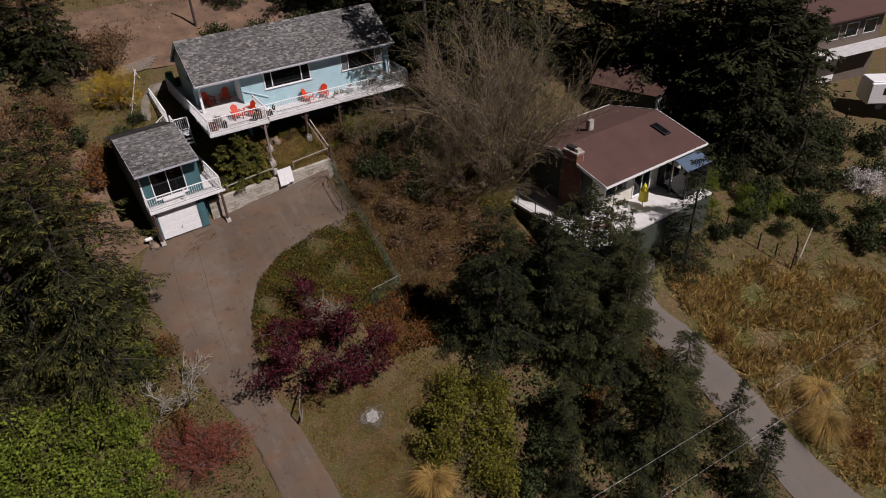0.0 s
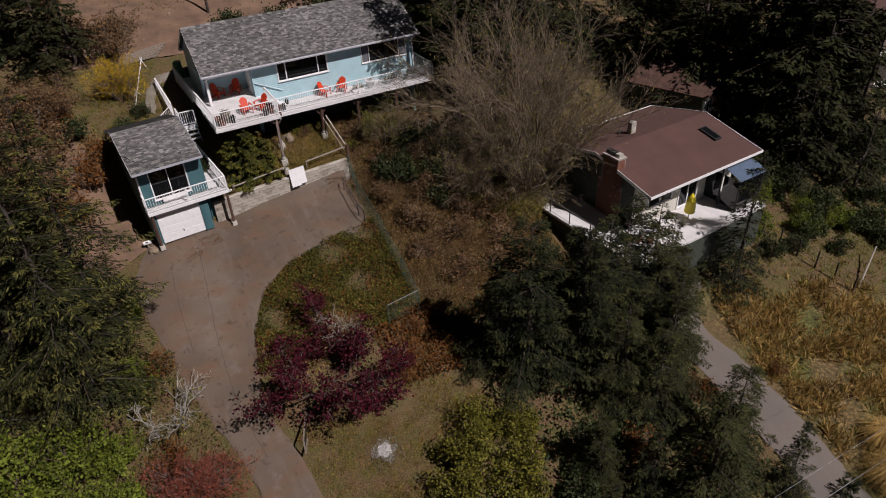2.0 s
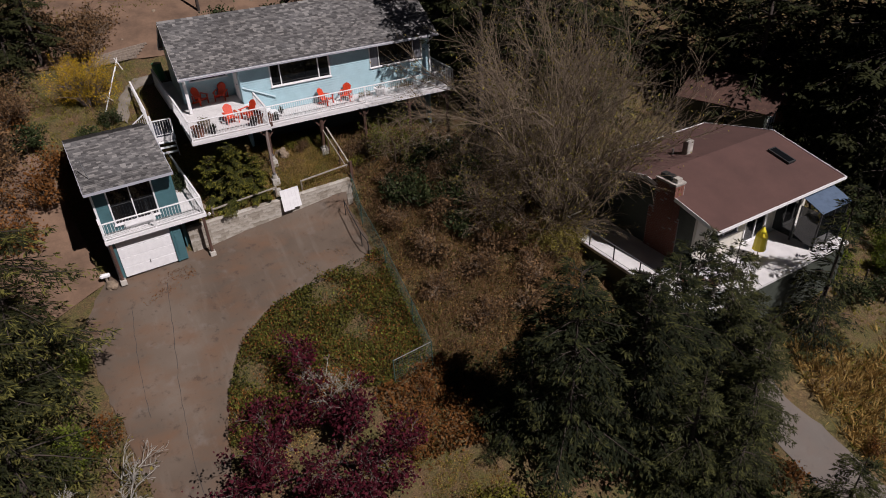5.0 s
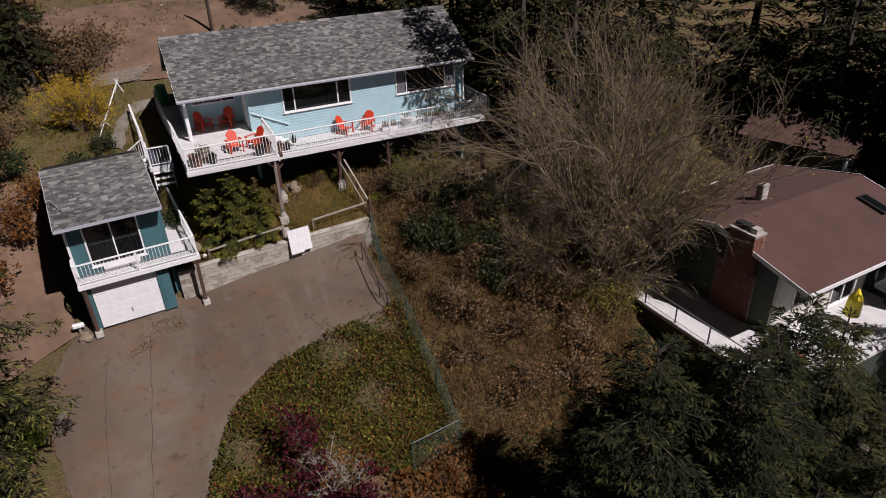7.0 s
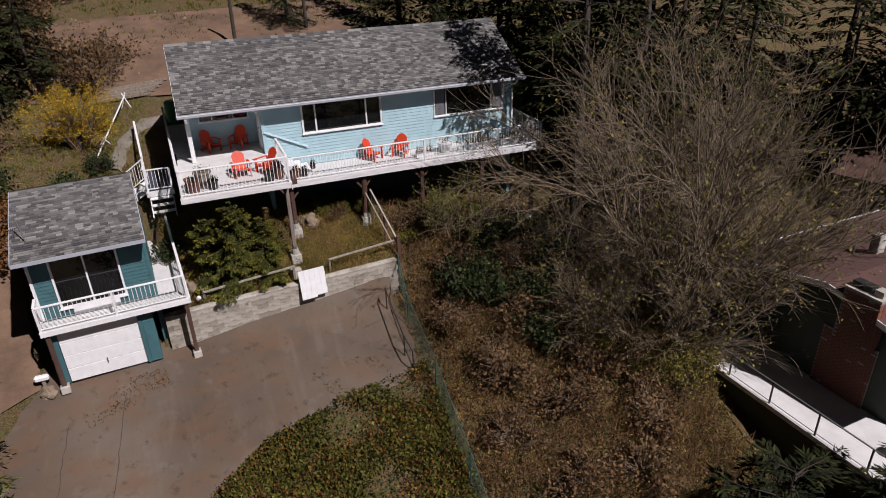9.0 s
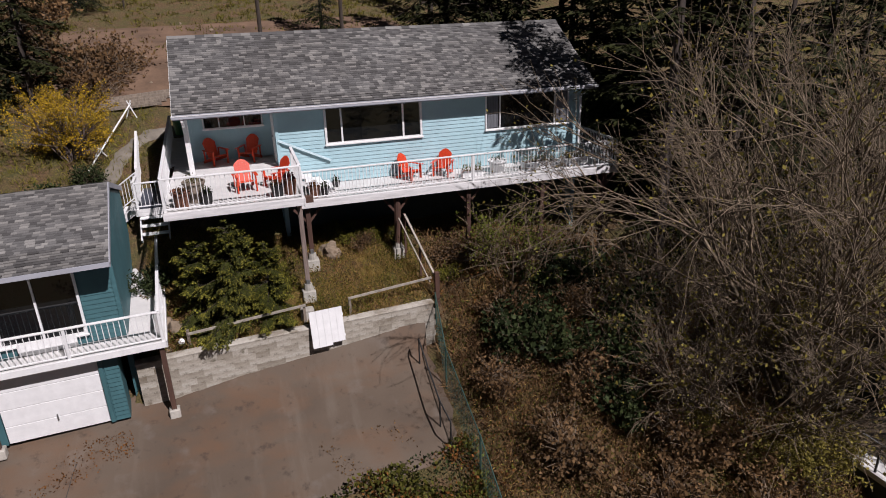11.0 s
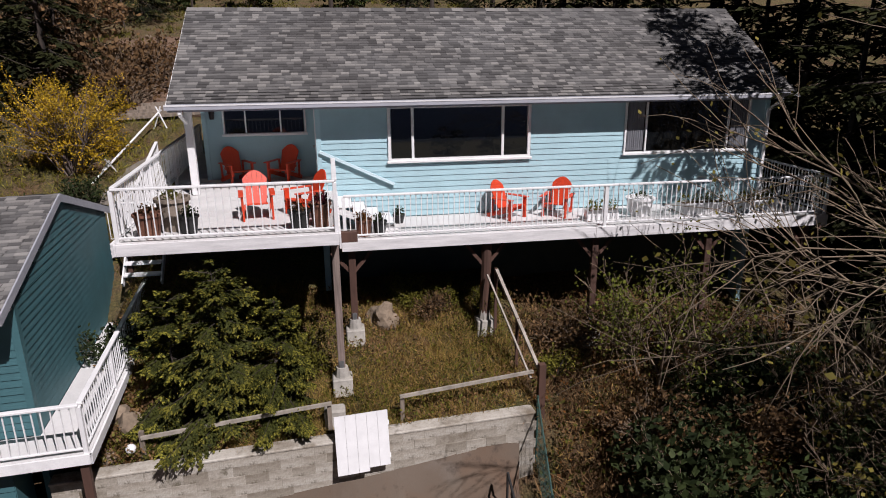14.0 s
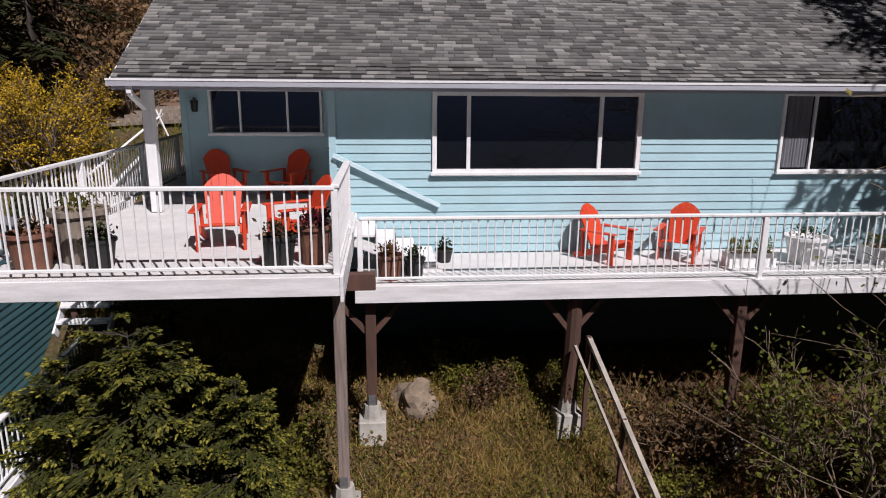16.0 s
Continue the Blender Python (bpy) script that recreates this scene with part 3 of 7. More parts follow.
    for s in (1, -1):
        v = [bm.verts.new((dx, s * dy, dz)) for dx, dy, dz in ((0, 0, 0.043), (0.32, 0, 0.035), (0.32, 0.15, -0.055), (0, 0.15, -0.045))]
        bm.faces.new(v if s > 0 else v[::-1])
    cap = bpy.data.meshes.new("ridge_shingle")
    bm.to_mesh(cap)
    bm.free()
    cap.materials.append(SHINGLE)
    for k in range(48):
        ob = new("ridge_shingle", cap)
        ob.parent = house
        ob.location = (k * 0.302, RIDGE_Y, RIDGE_Z)
    # fascia, gutter, downpipes; the gutter grey includes the shade under the roof edge
    boxpart("fascia", (0, 14.5, -0.02, 0.01, 6.83, 6.99), GUTTER, house)
    bm = bmesh.new()
    prism(bm, [(0.0, 0.0), (0.0, 0.1), (-0.012, 0.1), (-0.012, 0.02), (-0.1, 0.02), (-0.1, 0.1), (-0.115, 0.1), (-0.115, 0.0)],
          Matrix(((0, 14.56, 0, -0.03), (1, 0, 0, -0.022), (0, 0, 1, 6.88), (0, 0, 0, 1))))
    part("gutter", bm, GUTTER, house, "grey aluminium gutter with roof-edge shade in its colour")
    # White strip paints the bright sunlit edge above the shade-grey face.
    boxpart("gutter_lip", (-0.03, 14.53, -0.145, -0.137, 6.955, 6.985), WHITE, house)
    for x, bottom in ((0.26, 4.97), (14.1, 4.2)):
        bm = bmesh.new()
        pts = [(x, -0.07, 6.9), (x, -0.07, 6.78), (x, 0.38 if x > 1 else 0.5, 6.55), (x, 0.38 if x > 1 else 0.5, 6.5 if x < 1 else bottom)]
        for p, q in zip(pts, pts[1:]):
            beam(bm, p, q, 0.07, 0.06)
        part("downpipe", bm, WHITE, house)
    for x in (-0.01, 14.48):
        bm = bmesh.new()
        for a, b in (((x, 0, EAVE), (x, RIDGE_Y, RIDGE_Z)), ((x, RIDGE_Y, RIDGE_Z), (x, 2 * RIDGE_Y, EAVE))):
            beam(bm, (a[0] + 0.01, a[1], a[2] - 0.1), (b[0] + 0.01, b[1], b[2] - 0.1), 0.03, 0.17)
        part("barge_board", bm, WHITE, house)
    # porch post
    bm = bmesh.new()
    box(bm, 0.2, 0.36, 0.5, 0.66, 4.96, 6.9)
    part("porch_post", bm, WHITE, house, "white square porch post", bevel=0.012)
    # door in the recess side wall
    d = boxpart("door", (2.955, 2.995, 0.9, 1.8, 4.98, 6.75), WHITE, house, "white house door in the porch")
    bm = bmesh.new()
    rod(bm, (2.955, 1.0, 5.9), (2.9, 1.0, 5.9), 0.03)
    part("handle", bm, GALV, d)
    # stair handrail board on the wall
    bm = bmesh.new()
    beam(bm, (3.05, WALL_Y - 0.085, 5.86), (4.72, WALL_Y - 0.085, 5.05), 0.04, 0.065)
    part("handrail", bm, PALEBLUE, house, "sloping pale blue handrail board on the wall")
    # wall lamp by the porch window
    bm = bmesh.new()
    rod(bm, (0.5, PORCH_Y - 0.1, 6.45), (0.5, PORCH_Y - 0.1, 6.65), 0.05, 0.07)
    beam(bm, (0.5, PORCH_Y, 6.68), (0.5, PORCH_Y - 0.12, 6.68), 0.03)
    part("wall_lamp", bm, BLACK, house, "black lantern wall lamp")
    window_unit("window_1", "wide white-framed picture window with dark glass", 3.38, 1.28, (0.17, 0.8), pose(4.6, WALL_Y - 0.005, 5.56))
    window_unit("window_2", "wide window with thin pale frame and grey curtains at its sides", 3.3, 1.28, (0.17, 0.83), pose(10.34, WALL_Y - 0.005, 5.56), 0.045)
    window_unit("window_3", "white-framed three-light porch window", 2.0, 0.8, (0.27, 0.69), pose(0.73, PORCH_Y - 0.005, 6.05), 0.04)
    return house


def curtain(x0, x1, z0, z1, y):
    bm = bmesh.new()
    n = 26
    pts = [(x0 + (x1 - x0) * k / n, y + 0.008 * math.sin(k * 1.9)) for k in range(n + 1)]
    v = [[bm.verts.new((x, yy, z)) for x, yy in pts] for z in (z0, z1)]
    for k in range(n):
        bm.faces.new((v[0][k], v[0][k + 1], v[1][k + 1], v[1][k]))
    ob = part("curtain", bm, CURTAIN)
    mod = ob.modifiers.new("thick", "SOLIDIFY")
    mod.thickness = 0.004
    tagged(ob, "pale grey curtain hanging inside the window", "curtain", group="window curtains")


# ---------------------------------------------------------------- decks
def build_decks():
    d = thing("deck", "raised deck platform with pale grey boards and white fascia", "deck", group="house decks")
    y0 = -3.25
    boxpart("joist_frame", (-0.3, 3.3, y0 + 0.05, PORCH_Y, 4.7, 4.88), DARKWOOD, d)
    boxpart("joist_frame", (-0.55, 0.2, PORCH_Y, 6.9, 4.7, 4.88), DARKWOOD, d)
    rng = random.Random(2)
    y = y0
    while y < PORCH_Y - 0.05:
        boxpart("plank", (-0.36, 3.36, y, y + 0.134, 4.88, DECK_L + rng.uniform(-0.003, 0.003)), GREYDECK, d)
        y += 0.14
    y = PORCH_Y
    while y < 6.9:
        boxpart("plank", (-0.36 - 0.036 * (y + 3.2), 0.24, y, y + 0.134, 4.88, DECK_L + rng.uniform(-0.003, 0.003)), GREYDECK, d)
        y += 0.14
    for q in ((-0.36, 3.36, y0 - 0.04, y0 - 0.003, 4.73, 4.94), (-0.4, -0.363, y0 - 0.04, 0.6, 4.73, 4.94), (3.363, 3.4, y0 - 0.04, WALL_Y - 0.03, 4.66, 4.94)):
        boxpart("fascia", q, WEATHERED, d, bevel=0.004)
    boxpart("beam", (2.9, 3.72, y0 + 0.95, y0 + 1.1, 4.48, 4.68), DARKWOOD, d)
    e = thing("deck", "long lower deck with white vinyl floor and white fascia", "deck", group="house decks")
    boxpart("floor_surface", (3.42, 14.75, -1.3, WALL_Y - 0.03, 4.19, DECK_R), GREYDECK, e)
    boxpart("joist_frame", (3.42, 14.7, -1.25, WALL_Y - 0.03, 3.98, 4.185), DARKWOOD, e)
    boxpart("floor_surface", (14.16, 14.75, WALL_Y - 0.028, 2.6, 4.19, DECK_R), GREYDECK, e)
    x = 3.42
    for w in (5.6, 5.73):
        boxpart("fascia", (x, x + w - 0.006, -1.345, -1.303, 4.0, 4.24), WEATHERED, e, bevel=0.004)
        x += w
    boxpart("fascia", (14.753, 14.79, -1.345, 2.6, 3.95, 4.24), WEATHERED, e, bevel=0.004)
    # railings
    railing("white picket railing along the raised deck front", (-0.33, y0 + 0.04, DECK_L), (3.33, y0 + 0.04, DECK_L), 0.92, 0.125, posts=(0, 1))
    railing("white picket railing along the open side of the raised deck", (-0.33, y0 + 0.15, DECK_L), (-0.66, 6.85, DECK_L), 0.92, 0.125, posts=(0.28, 0.55, 0.78, 1))
    railing("white railing at the head of the deck stairs", (3.33, y0 + 0.15, DECK_L), (3.33, -0.75, DECK_L), 0.92, 0.125, posts=(1,))
    railing("long white picket railing along the lower deck front", (3.5, -1.27, DECK_R), (14.72, -1.27, DECK_R), 0.92, 0.115, posts=(0, 0.51, 1))
    railing("white picket railing at the end of the lower deck", (14.72, -1.15, DECK_R), (14.72, 2.55, DECK_R), 0.92, 0.115, posts=(1,))
    # steps from the raised deck to the lower one
    st = thing("deck_steps", "short flight of white painted steps joining the two decks", "stairs", pose(3.42, -0.7, DECK_R))
    for k in range(4):
        z = 0.58 - k * 0.145
        boxpart("tread", (k * 0.3 - 0.02, k * 0.3 + 0.27, 0, 1.05, z - 0.045, z), WHITE, st, bevel=0.006)
        # Dark board stands for the shaded open gap below each tread.
        boxpart("riser", (k * 0.3 + 0.27, k * 0.3 + 0.285, 0.03, 1.02, z - 0.14, z - 0.05), DARKWOOD, st)
    for y in (0.04, 1.01):
        bm = bmesh.new()
        beam(bm, (-0.02, y, 0.47), (1.25, y, -0.1 + 0.05), 0.035, 0.14)
        part("stringer", bm, WEATHERED, st)
    # posts and piers
    def support(x, y, top, r=0.075, rnd=False, brace=True, material=DARKWOOD, label="dark stained timber deck post with knee braces"):
        z = gz(x, y) + 0.1
        p = thing("deck_post", label, "post", pose(x, y, z), "deck posts")
        bm = bmesh.new()
        if rnd:
            rod(bm, (0, 0, 0.35), (0.03, 0, top - z), r * 1.15, r, 10)
        else:
            box(bm, -r, r, -r, r, 0.38, top - z)
        part("shaft", bm, material, p, bevel=0 if rnd else 0.01)
        if brace:
            for s in (-1, 1):
                bm = bmesh.new()
                beam(bm, (s * r * 0.6, 0, top - z - 0.5), (s * 0.42, 0, top - z - 0.06), 0.07)
                part("brace", bm, material, p)
        q = thing("concrete_pier", "cast concrete pier block under a deck post", "pier", pose(x, y, z - 0.05), "deck piers")
        bm = bmesh.new()
        rod(bm, (0, 0, 0.25), (0, 0, 0.46), 0.15, 0.12, 10)
        part("cap", bm, CONCRETE, q)
        bm = bmesh.new()
        box(bm, -0.2, 0.2, -0.2, 0.2, -0.15, 0.25)
        part("block", bm, CONCRETE, q, bevel=0.02)
        bm = bmesh.new()
        box(bm, -0.05, 0.05, -0.09, -0.08, 0.4, 0.62)
        part("bracket", bm, GALV, q)
    support(3.28, -2.4, 4.68, 0.07, brace=False, material=POSTWOOD, label="tall weathered grey timber post under the deck corner")
    support(3.62, -1.1, 3.98)
    support(6.55, -1.1, 3.98, 0.11, True)
    support(9.1, -1.1, 3.98)
    support(11.9, -1.1, 3.98)
    support(14.4, -1.1, 3.98)


# ---------------------------------------------------------------- garage
GM = pose(-5.25, -4.3, -0.3, 0, 0, 4.5)


def build_garage():
    g = thing("garage", "two-storey teal garage with shingle roof, white roller door and balcony", "garage", GM)
    W, D, F, E = 3.5, 6.2, 2.2, 4.62
    Q = -0.52
    boxpart("wall", (0, 0.3, Q, Q + 0.14, 0, F - 0.15), TEAL, g)
    boxpart("wall", (2.75, 3.2, Q, Q + 0.14, 0, F - 0.15), TEAL, g)
    for a in (0, 3.06):
        boxpart("wall", (a, a + 0.14, Q + 0.14, 0.138, 0, F - 0.15), TEAL, g)
    for a, b, c, d in ((0, 0.62, F, E), (2.62, W, F, E), (0.62, 2.62, F, 2.5), (0.62, 2.62, 4.35, E)):
        boxpart("wall", (a, b, 0, 0.14, c, d), TEAL, g)
    boxpart("wall", (0, 0.14, 0.14, D, 0, E), TEAL, g)
    boxpart("wall", (W - 0.14, W, 0.14, D, 0, E), TEAL, g)
    boxpart("wall", (0.14, W - 0.14, D - 0.14, D, 0, E), TEAL, g)
    siding(g, 0.1, 0.6, F + 0.05, E, 0, TEAL, step=0.13)
    siding(g, 2.64, W - 0.08, F + 0.05, E, 0, TEAL, step=0.13)
    siding(g, 2.85, 3.19, 0.02, F - 0.16, Q, TEAL, step=0.13)
    siding(g, 0, D, 0.05, E, 0, TEAL, step=0.13, m=pose(W, 0, 0, 0, 0, 90))
    for x in (0.0, 2.72):
        boxpart("corner_board", (x, x + 0.1, Q - 0.04, Q + 0.05, 0.0, F - 0.15), WHITE if x < 1 else TEAL, g)
    boxpart("corner_board", (0.0, 0.09, -0.04, 0.05, F, E), WHITE, g)
    boxpart("corner_board", (W - 0.08, W + 0.03, -0.04, 0.1, F, E), TEAL, g)
    # roller door of lapped panels
    door = thing("garage_door", "white panelled garage door, closed", "garage door", GM @ pose(0.32, -0.49, 0.0), kind="")
    for k in range(4):
        boxpart("panel", (0, 2.42, 0, 0.04, 0.01 + k * 0.5, 0.5 + k * 0.5), WHITE, door, bevel=0.008)
    bm = bmesh.new()
    beam(bm, (1.21, -0.03, 0.42), (1.21, -0.03, 0.6), 0.03)
    beam(bm, (1.21, 0.0, 0.51), (1.21, -0.03, 0.51), 0.03)
    part("handle", bm, GALV, door)
    # roof
    RY, RZ, OV = 3.1, 5.72, 0.7
    sl = math.hypot(RY + OV - 0.15, RZ - E)
    ang = math.degrees(math.atan2(RZ - E, RY + OV - 0.15))
    fm = pose(-0.2, -OV, E, ang, 0, 0)
    roof = boxpart("roof", (0, W + 0.25, 0, sl, -0.08, 0), SHINGLE, g, m=fm)
    shingles(roof, W + 0.25, sl, fm, SHINGLE, 150, 9)
    y1 = -OV + (RY + OV - 0.15)
    bm_ = pose(W + 0.05, 2 * y1 + OV, E, ang, 0, 180)
    roof2 = boxpart("roof", (0, W + 0.25, 0, sl, -0.08, 0), SHINGLE, g, m=bm_)
    shingles(roof2, W + 0.25, sl, bm_, SHINGLE, 0, 10)
    for x in (0, W - 0.14):
        bm = bmesh.new()
        prism(bm, [(0.0, E - 0.02), (D, E - 0.02), (y1, RZ - 0.09)], Matrix(((0, 0.14, 0, x), (1, 0, 0, 0), (0, 0, 1, 0), (0, 0, 0, 1))))
        part("gable", bm, TEAL, g)
    z = E
    while z < RZ - 0.25:
        k = (z + 0.13 - E) / (RZ - 0.09 - E)
        siding(g, y1 * k, D - (D - y1) * k, z, z + 0.13, 0, TEAL, step=0.13, m=pose(W, 0, 0, 0, 0, 90))
        z += 0.13
    boxpart("fascia", (-0.2, W + 0.05, -OV - 0.03, -OV, E - 0.11, E + 0.01), GUTTER, g)
    for x in (-0.22, W + 0.05):
        bm = bmesh.new()
        beam(bm, (x + 0.01, -OV, E - 0.07), (x + 0.01, y1, RZ - 0.07), 0.025, 0.15)
        beam(bm, (x + 0.01, y1, RZ - 0.07), (x + 0.01, 2 * y1 + OV, E - 0.07), 0.025, 0.15)
        part("barge_board", bm, GUTTER, g)
    boxpart("soffit", (-0.15, W, -OV, 0.0, E - 0.11, E - 0.09), WHITE, g)
    # balcony
    b = thing("balcony", "white balcony platform round the garage's upper floor", "balcony", GM)
    boxpart("platform", (-0.02, W + 0.95, -0.8, -0.045, F - 0.03, F + 0.04), GREYDECK, b)
    boxpart("platform", (W + 0.03, W + 0.95, -0.045, 5.6, F - 0.03, F + 0.04), GREYDECK, b)
    boxpart("fascia", (-0.05, W + 0.98, -0.84, -0.803, F - 0.14, F + 0.035), WHITE, b)
    boxpart("fascia", (W + 0.953, W + 0.99, -0.84, 5.6, F - 0.14, F + 0.035), WHITE, b)
    boxpart("fascia", (-0.057, -0.022, -0.8, -0.05, F - 0.14, F + 0.035), WHITE, b)
    boxpart("joist_frame", (0, W + 0.9, -0.78, -0.045, F - 0.14, F - 0.035), DARKWOOD, b)
    def gp(x, y, z):
        return GM @ Vector((x, y, z))
    railing("white balcony railing with thin pickets", gp(0.0, -0.77, F + 0.04), gp(W + 0.9, -0.77, F + 0.04), 0.85, 0.13, posts=(0, 0.5, 1), name="balcony_railing", group="balcony railings")
    railing("white railing on the balcony's short end", gp(0.0, -0.72, F + 0.04), gp(0.0, -0.1, F + 0.04), 0.85, 0.13, posts=(1,), name="balcony_railing", group="balcony railings")
    railing("white railing along the garage side walkway", gp(W + 0.9, -0.72, F + 0.04), gp(W + 0.9, 5.5, F + 0.04), 0.85, 0.13, posts=(0.33, 0.66, 1), name="balcony_railing", group="balcony railings")
    window_unit("window_4", "white-framed sliding window on the garage's upper floor", 2.0, 1.85, (0.5,), GM @ pose(0.62, -0.005, 2.5), 0.06, kind="structure")
    for k, (x, nm) in enumerate(((W + 0.82, "dark stained balcony post on a concrete foot"), (0.12, "dark stained balcony post beside the garage door"))):
        p = thing("balcony_post", nm, "post", GM @ pose(x, -0.7, 0), "balcony posts")
        bm = bmesh.new()
        box(bm, -0.065, 0.065, -0.065, 0.065, 0.08, F - 0.14)
        part("shaft", bm, DARKWOOD, p, bevel=0.008)
        bm = bmesh.new()
        box(bm, -0.14, 0.14, -0.14, 0.14, -0.2, 0.08)
        part("foot", bm, CONCRETE, p, bevel=0.02)
    # panel leaning in front of the window
    boxpart("placard", (1.0, 2.35, -0.16, -0.12, F + 0.06, F + 0.42), WHITE, b, "white board standing on the balcony")
    # aerial
    a = thing("roof_aerial", "small grey aerial on a bent mast", "aerial", GM @ pose(0.25, 0.2, 5.0))
    bm = bmesh.new()
    rod(bm, (0, 0, -0.12), (-0.12, 0.15, 0.75), 0.02)
    part("mast", bm, GALV, a)
    for k in range(4):
        bm = bmesh.new()
        rod(bm, (-0.1 - 0.06 * k, -0.2, 0.72 - 0.02 * k), (-0.1 - 0.06 * k, 0.35, 0.78 - 0.02 * k), 0.008)
        part("rod", bm, GALV, a)


# ---------------------------------------------------------------- landing between garage and house
LAND_Z = 3.75


def build_landing():
    l = thing("landing", "timber landing beside the house, shade put into its boards, white edge board", "landing")
    # Planks carry the house's shadow as their dark colour.
    y = 1.5
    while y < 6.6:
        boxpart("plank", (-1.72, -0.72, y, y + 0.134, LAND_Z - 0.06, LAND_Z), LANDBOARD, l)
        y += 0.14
    boxpart("fascia", (-1.74, -0.7, 1.46, 1.497, LAND_Z - 0.24, LAND_Z - 0.005), WEATHERED, l)
    boxpart("fascia", (-1.76, -1.723, 1.46, 6.6, LAND_Z - 0.24, LAND_Z - 0.005), WEATHERED, l)
    boxpart("joist_frame", (-1.7, -0.74, 1.52, 6.55, LAND_Z - 0.22, LAND_Z - 0.065), DARKWOOD, l)
    for x, y in ((-1.66, 1.6), (-0.8, 1.6), (-1.66, 4.0)):
        bm = bmesh.new()
        z = gz(x, y) - 0.1
        box(bm, x - 0.05, x + 0.05, y - 0.05, y + 0.05, min(z, LAND_Z - 0.4), LAND_Z - 0.22)
        part("post", bm, DARKWOOD, l)
    railing("short white picket railing across the end of the landing", (-1.68, 1.53, LAND_Z), (-0.76, 1.53, LAND_Z), 0.88, 0.115, name="landing_railing", group="landing railings")
    railing("white railing along the landing beside the stairs", (-1.7, 1.6, LAND_Z), (-1.7, 2.45, LAND_Z), 0.9, 0.11, posts=(1,), name="landing_railing", group="landing railings")
    railing("white railing rising along the back of the landing", (-1.76, 3.35, LAND_Z), (-1.98, 6.85, 4.42), 0.95, 0.12, posts=(0, 0.5, 1), name="landing_railing", group="landing railings")
    s = thing("stairs", "open white stairs going down behind the garage", "stairs")
    n = 6
    for k in range(n):
        x, z = -1.78 - 0.27 * k, LAND_Z - 0.18 * (k + 1)
        boxpart("tread", (x - 0.3, x, 2.5, 3.28, z - 0.045, z), WHITE, s, bevel=0.005)
        boxpart("riser", (x - 0.012, x, 2.52, 3.26, z, z + 0.13), WEATHERED, s)
    for y in (2.48, 3.3):
        bm = bmesh.new()
        beam(bm, (-1.76, y, LAND_Z - 0.2), (-1.76 - 0.27 * n, y, LAND_Z - 0.2 - 0.18 * n), 0.035, 0.26)
        part("stringer", bm, WEATHERED, s)
    railing("white picket railing sloping down the garage stairs", (-1.8, 3.33, LAND_Z - 0.06), (-3.2, 3.33, LAND_Z - 1.0), 0.88, 0.125, name="stair_railing", group="stair railings")
    f = thing("stairs", "steep white steps from the landing down to the garage walkway", "stairs")
    for k in range(3):
        y, z = 1.42 - 0.2 * k, LAND_Z - 0.24 - 0.22 * k
        boxpart("tread", (-1.62, -0.8, y - 0.22, y, z - 0.045, z), WHITE, f, bevel=0.005)
    for x in (-1.64, -0.78):
        bm = bmesh.new()
        beam(bm, (x, 1.42, LAND_Z - 0.3), (x, 0.78, LAND_Z - 0.24 - 0.22 * 3), 0.035, 0.16)
        part("stringer", bm, WEATHERED, f)
    strip("path", [(0.1, 8.1), (-1.6, 7.9), (-2.7, 6.6), (-3.3, 4.6)], [(0.1, 7.2), (-1.5, 7.1), (-2.15, 6.2), (-2.7, 4.4)], PATHSTONE, "narrow worn concrete path bending round the landing", "path", 0.05, 4)


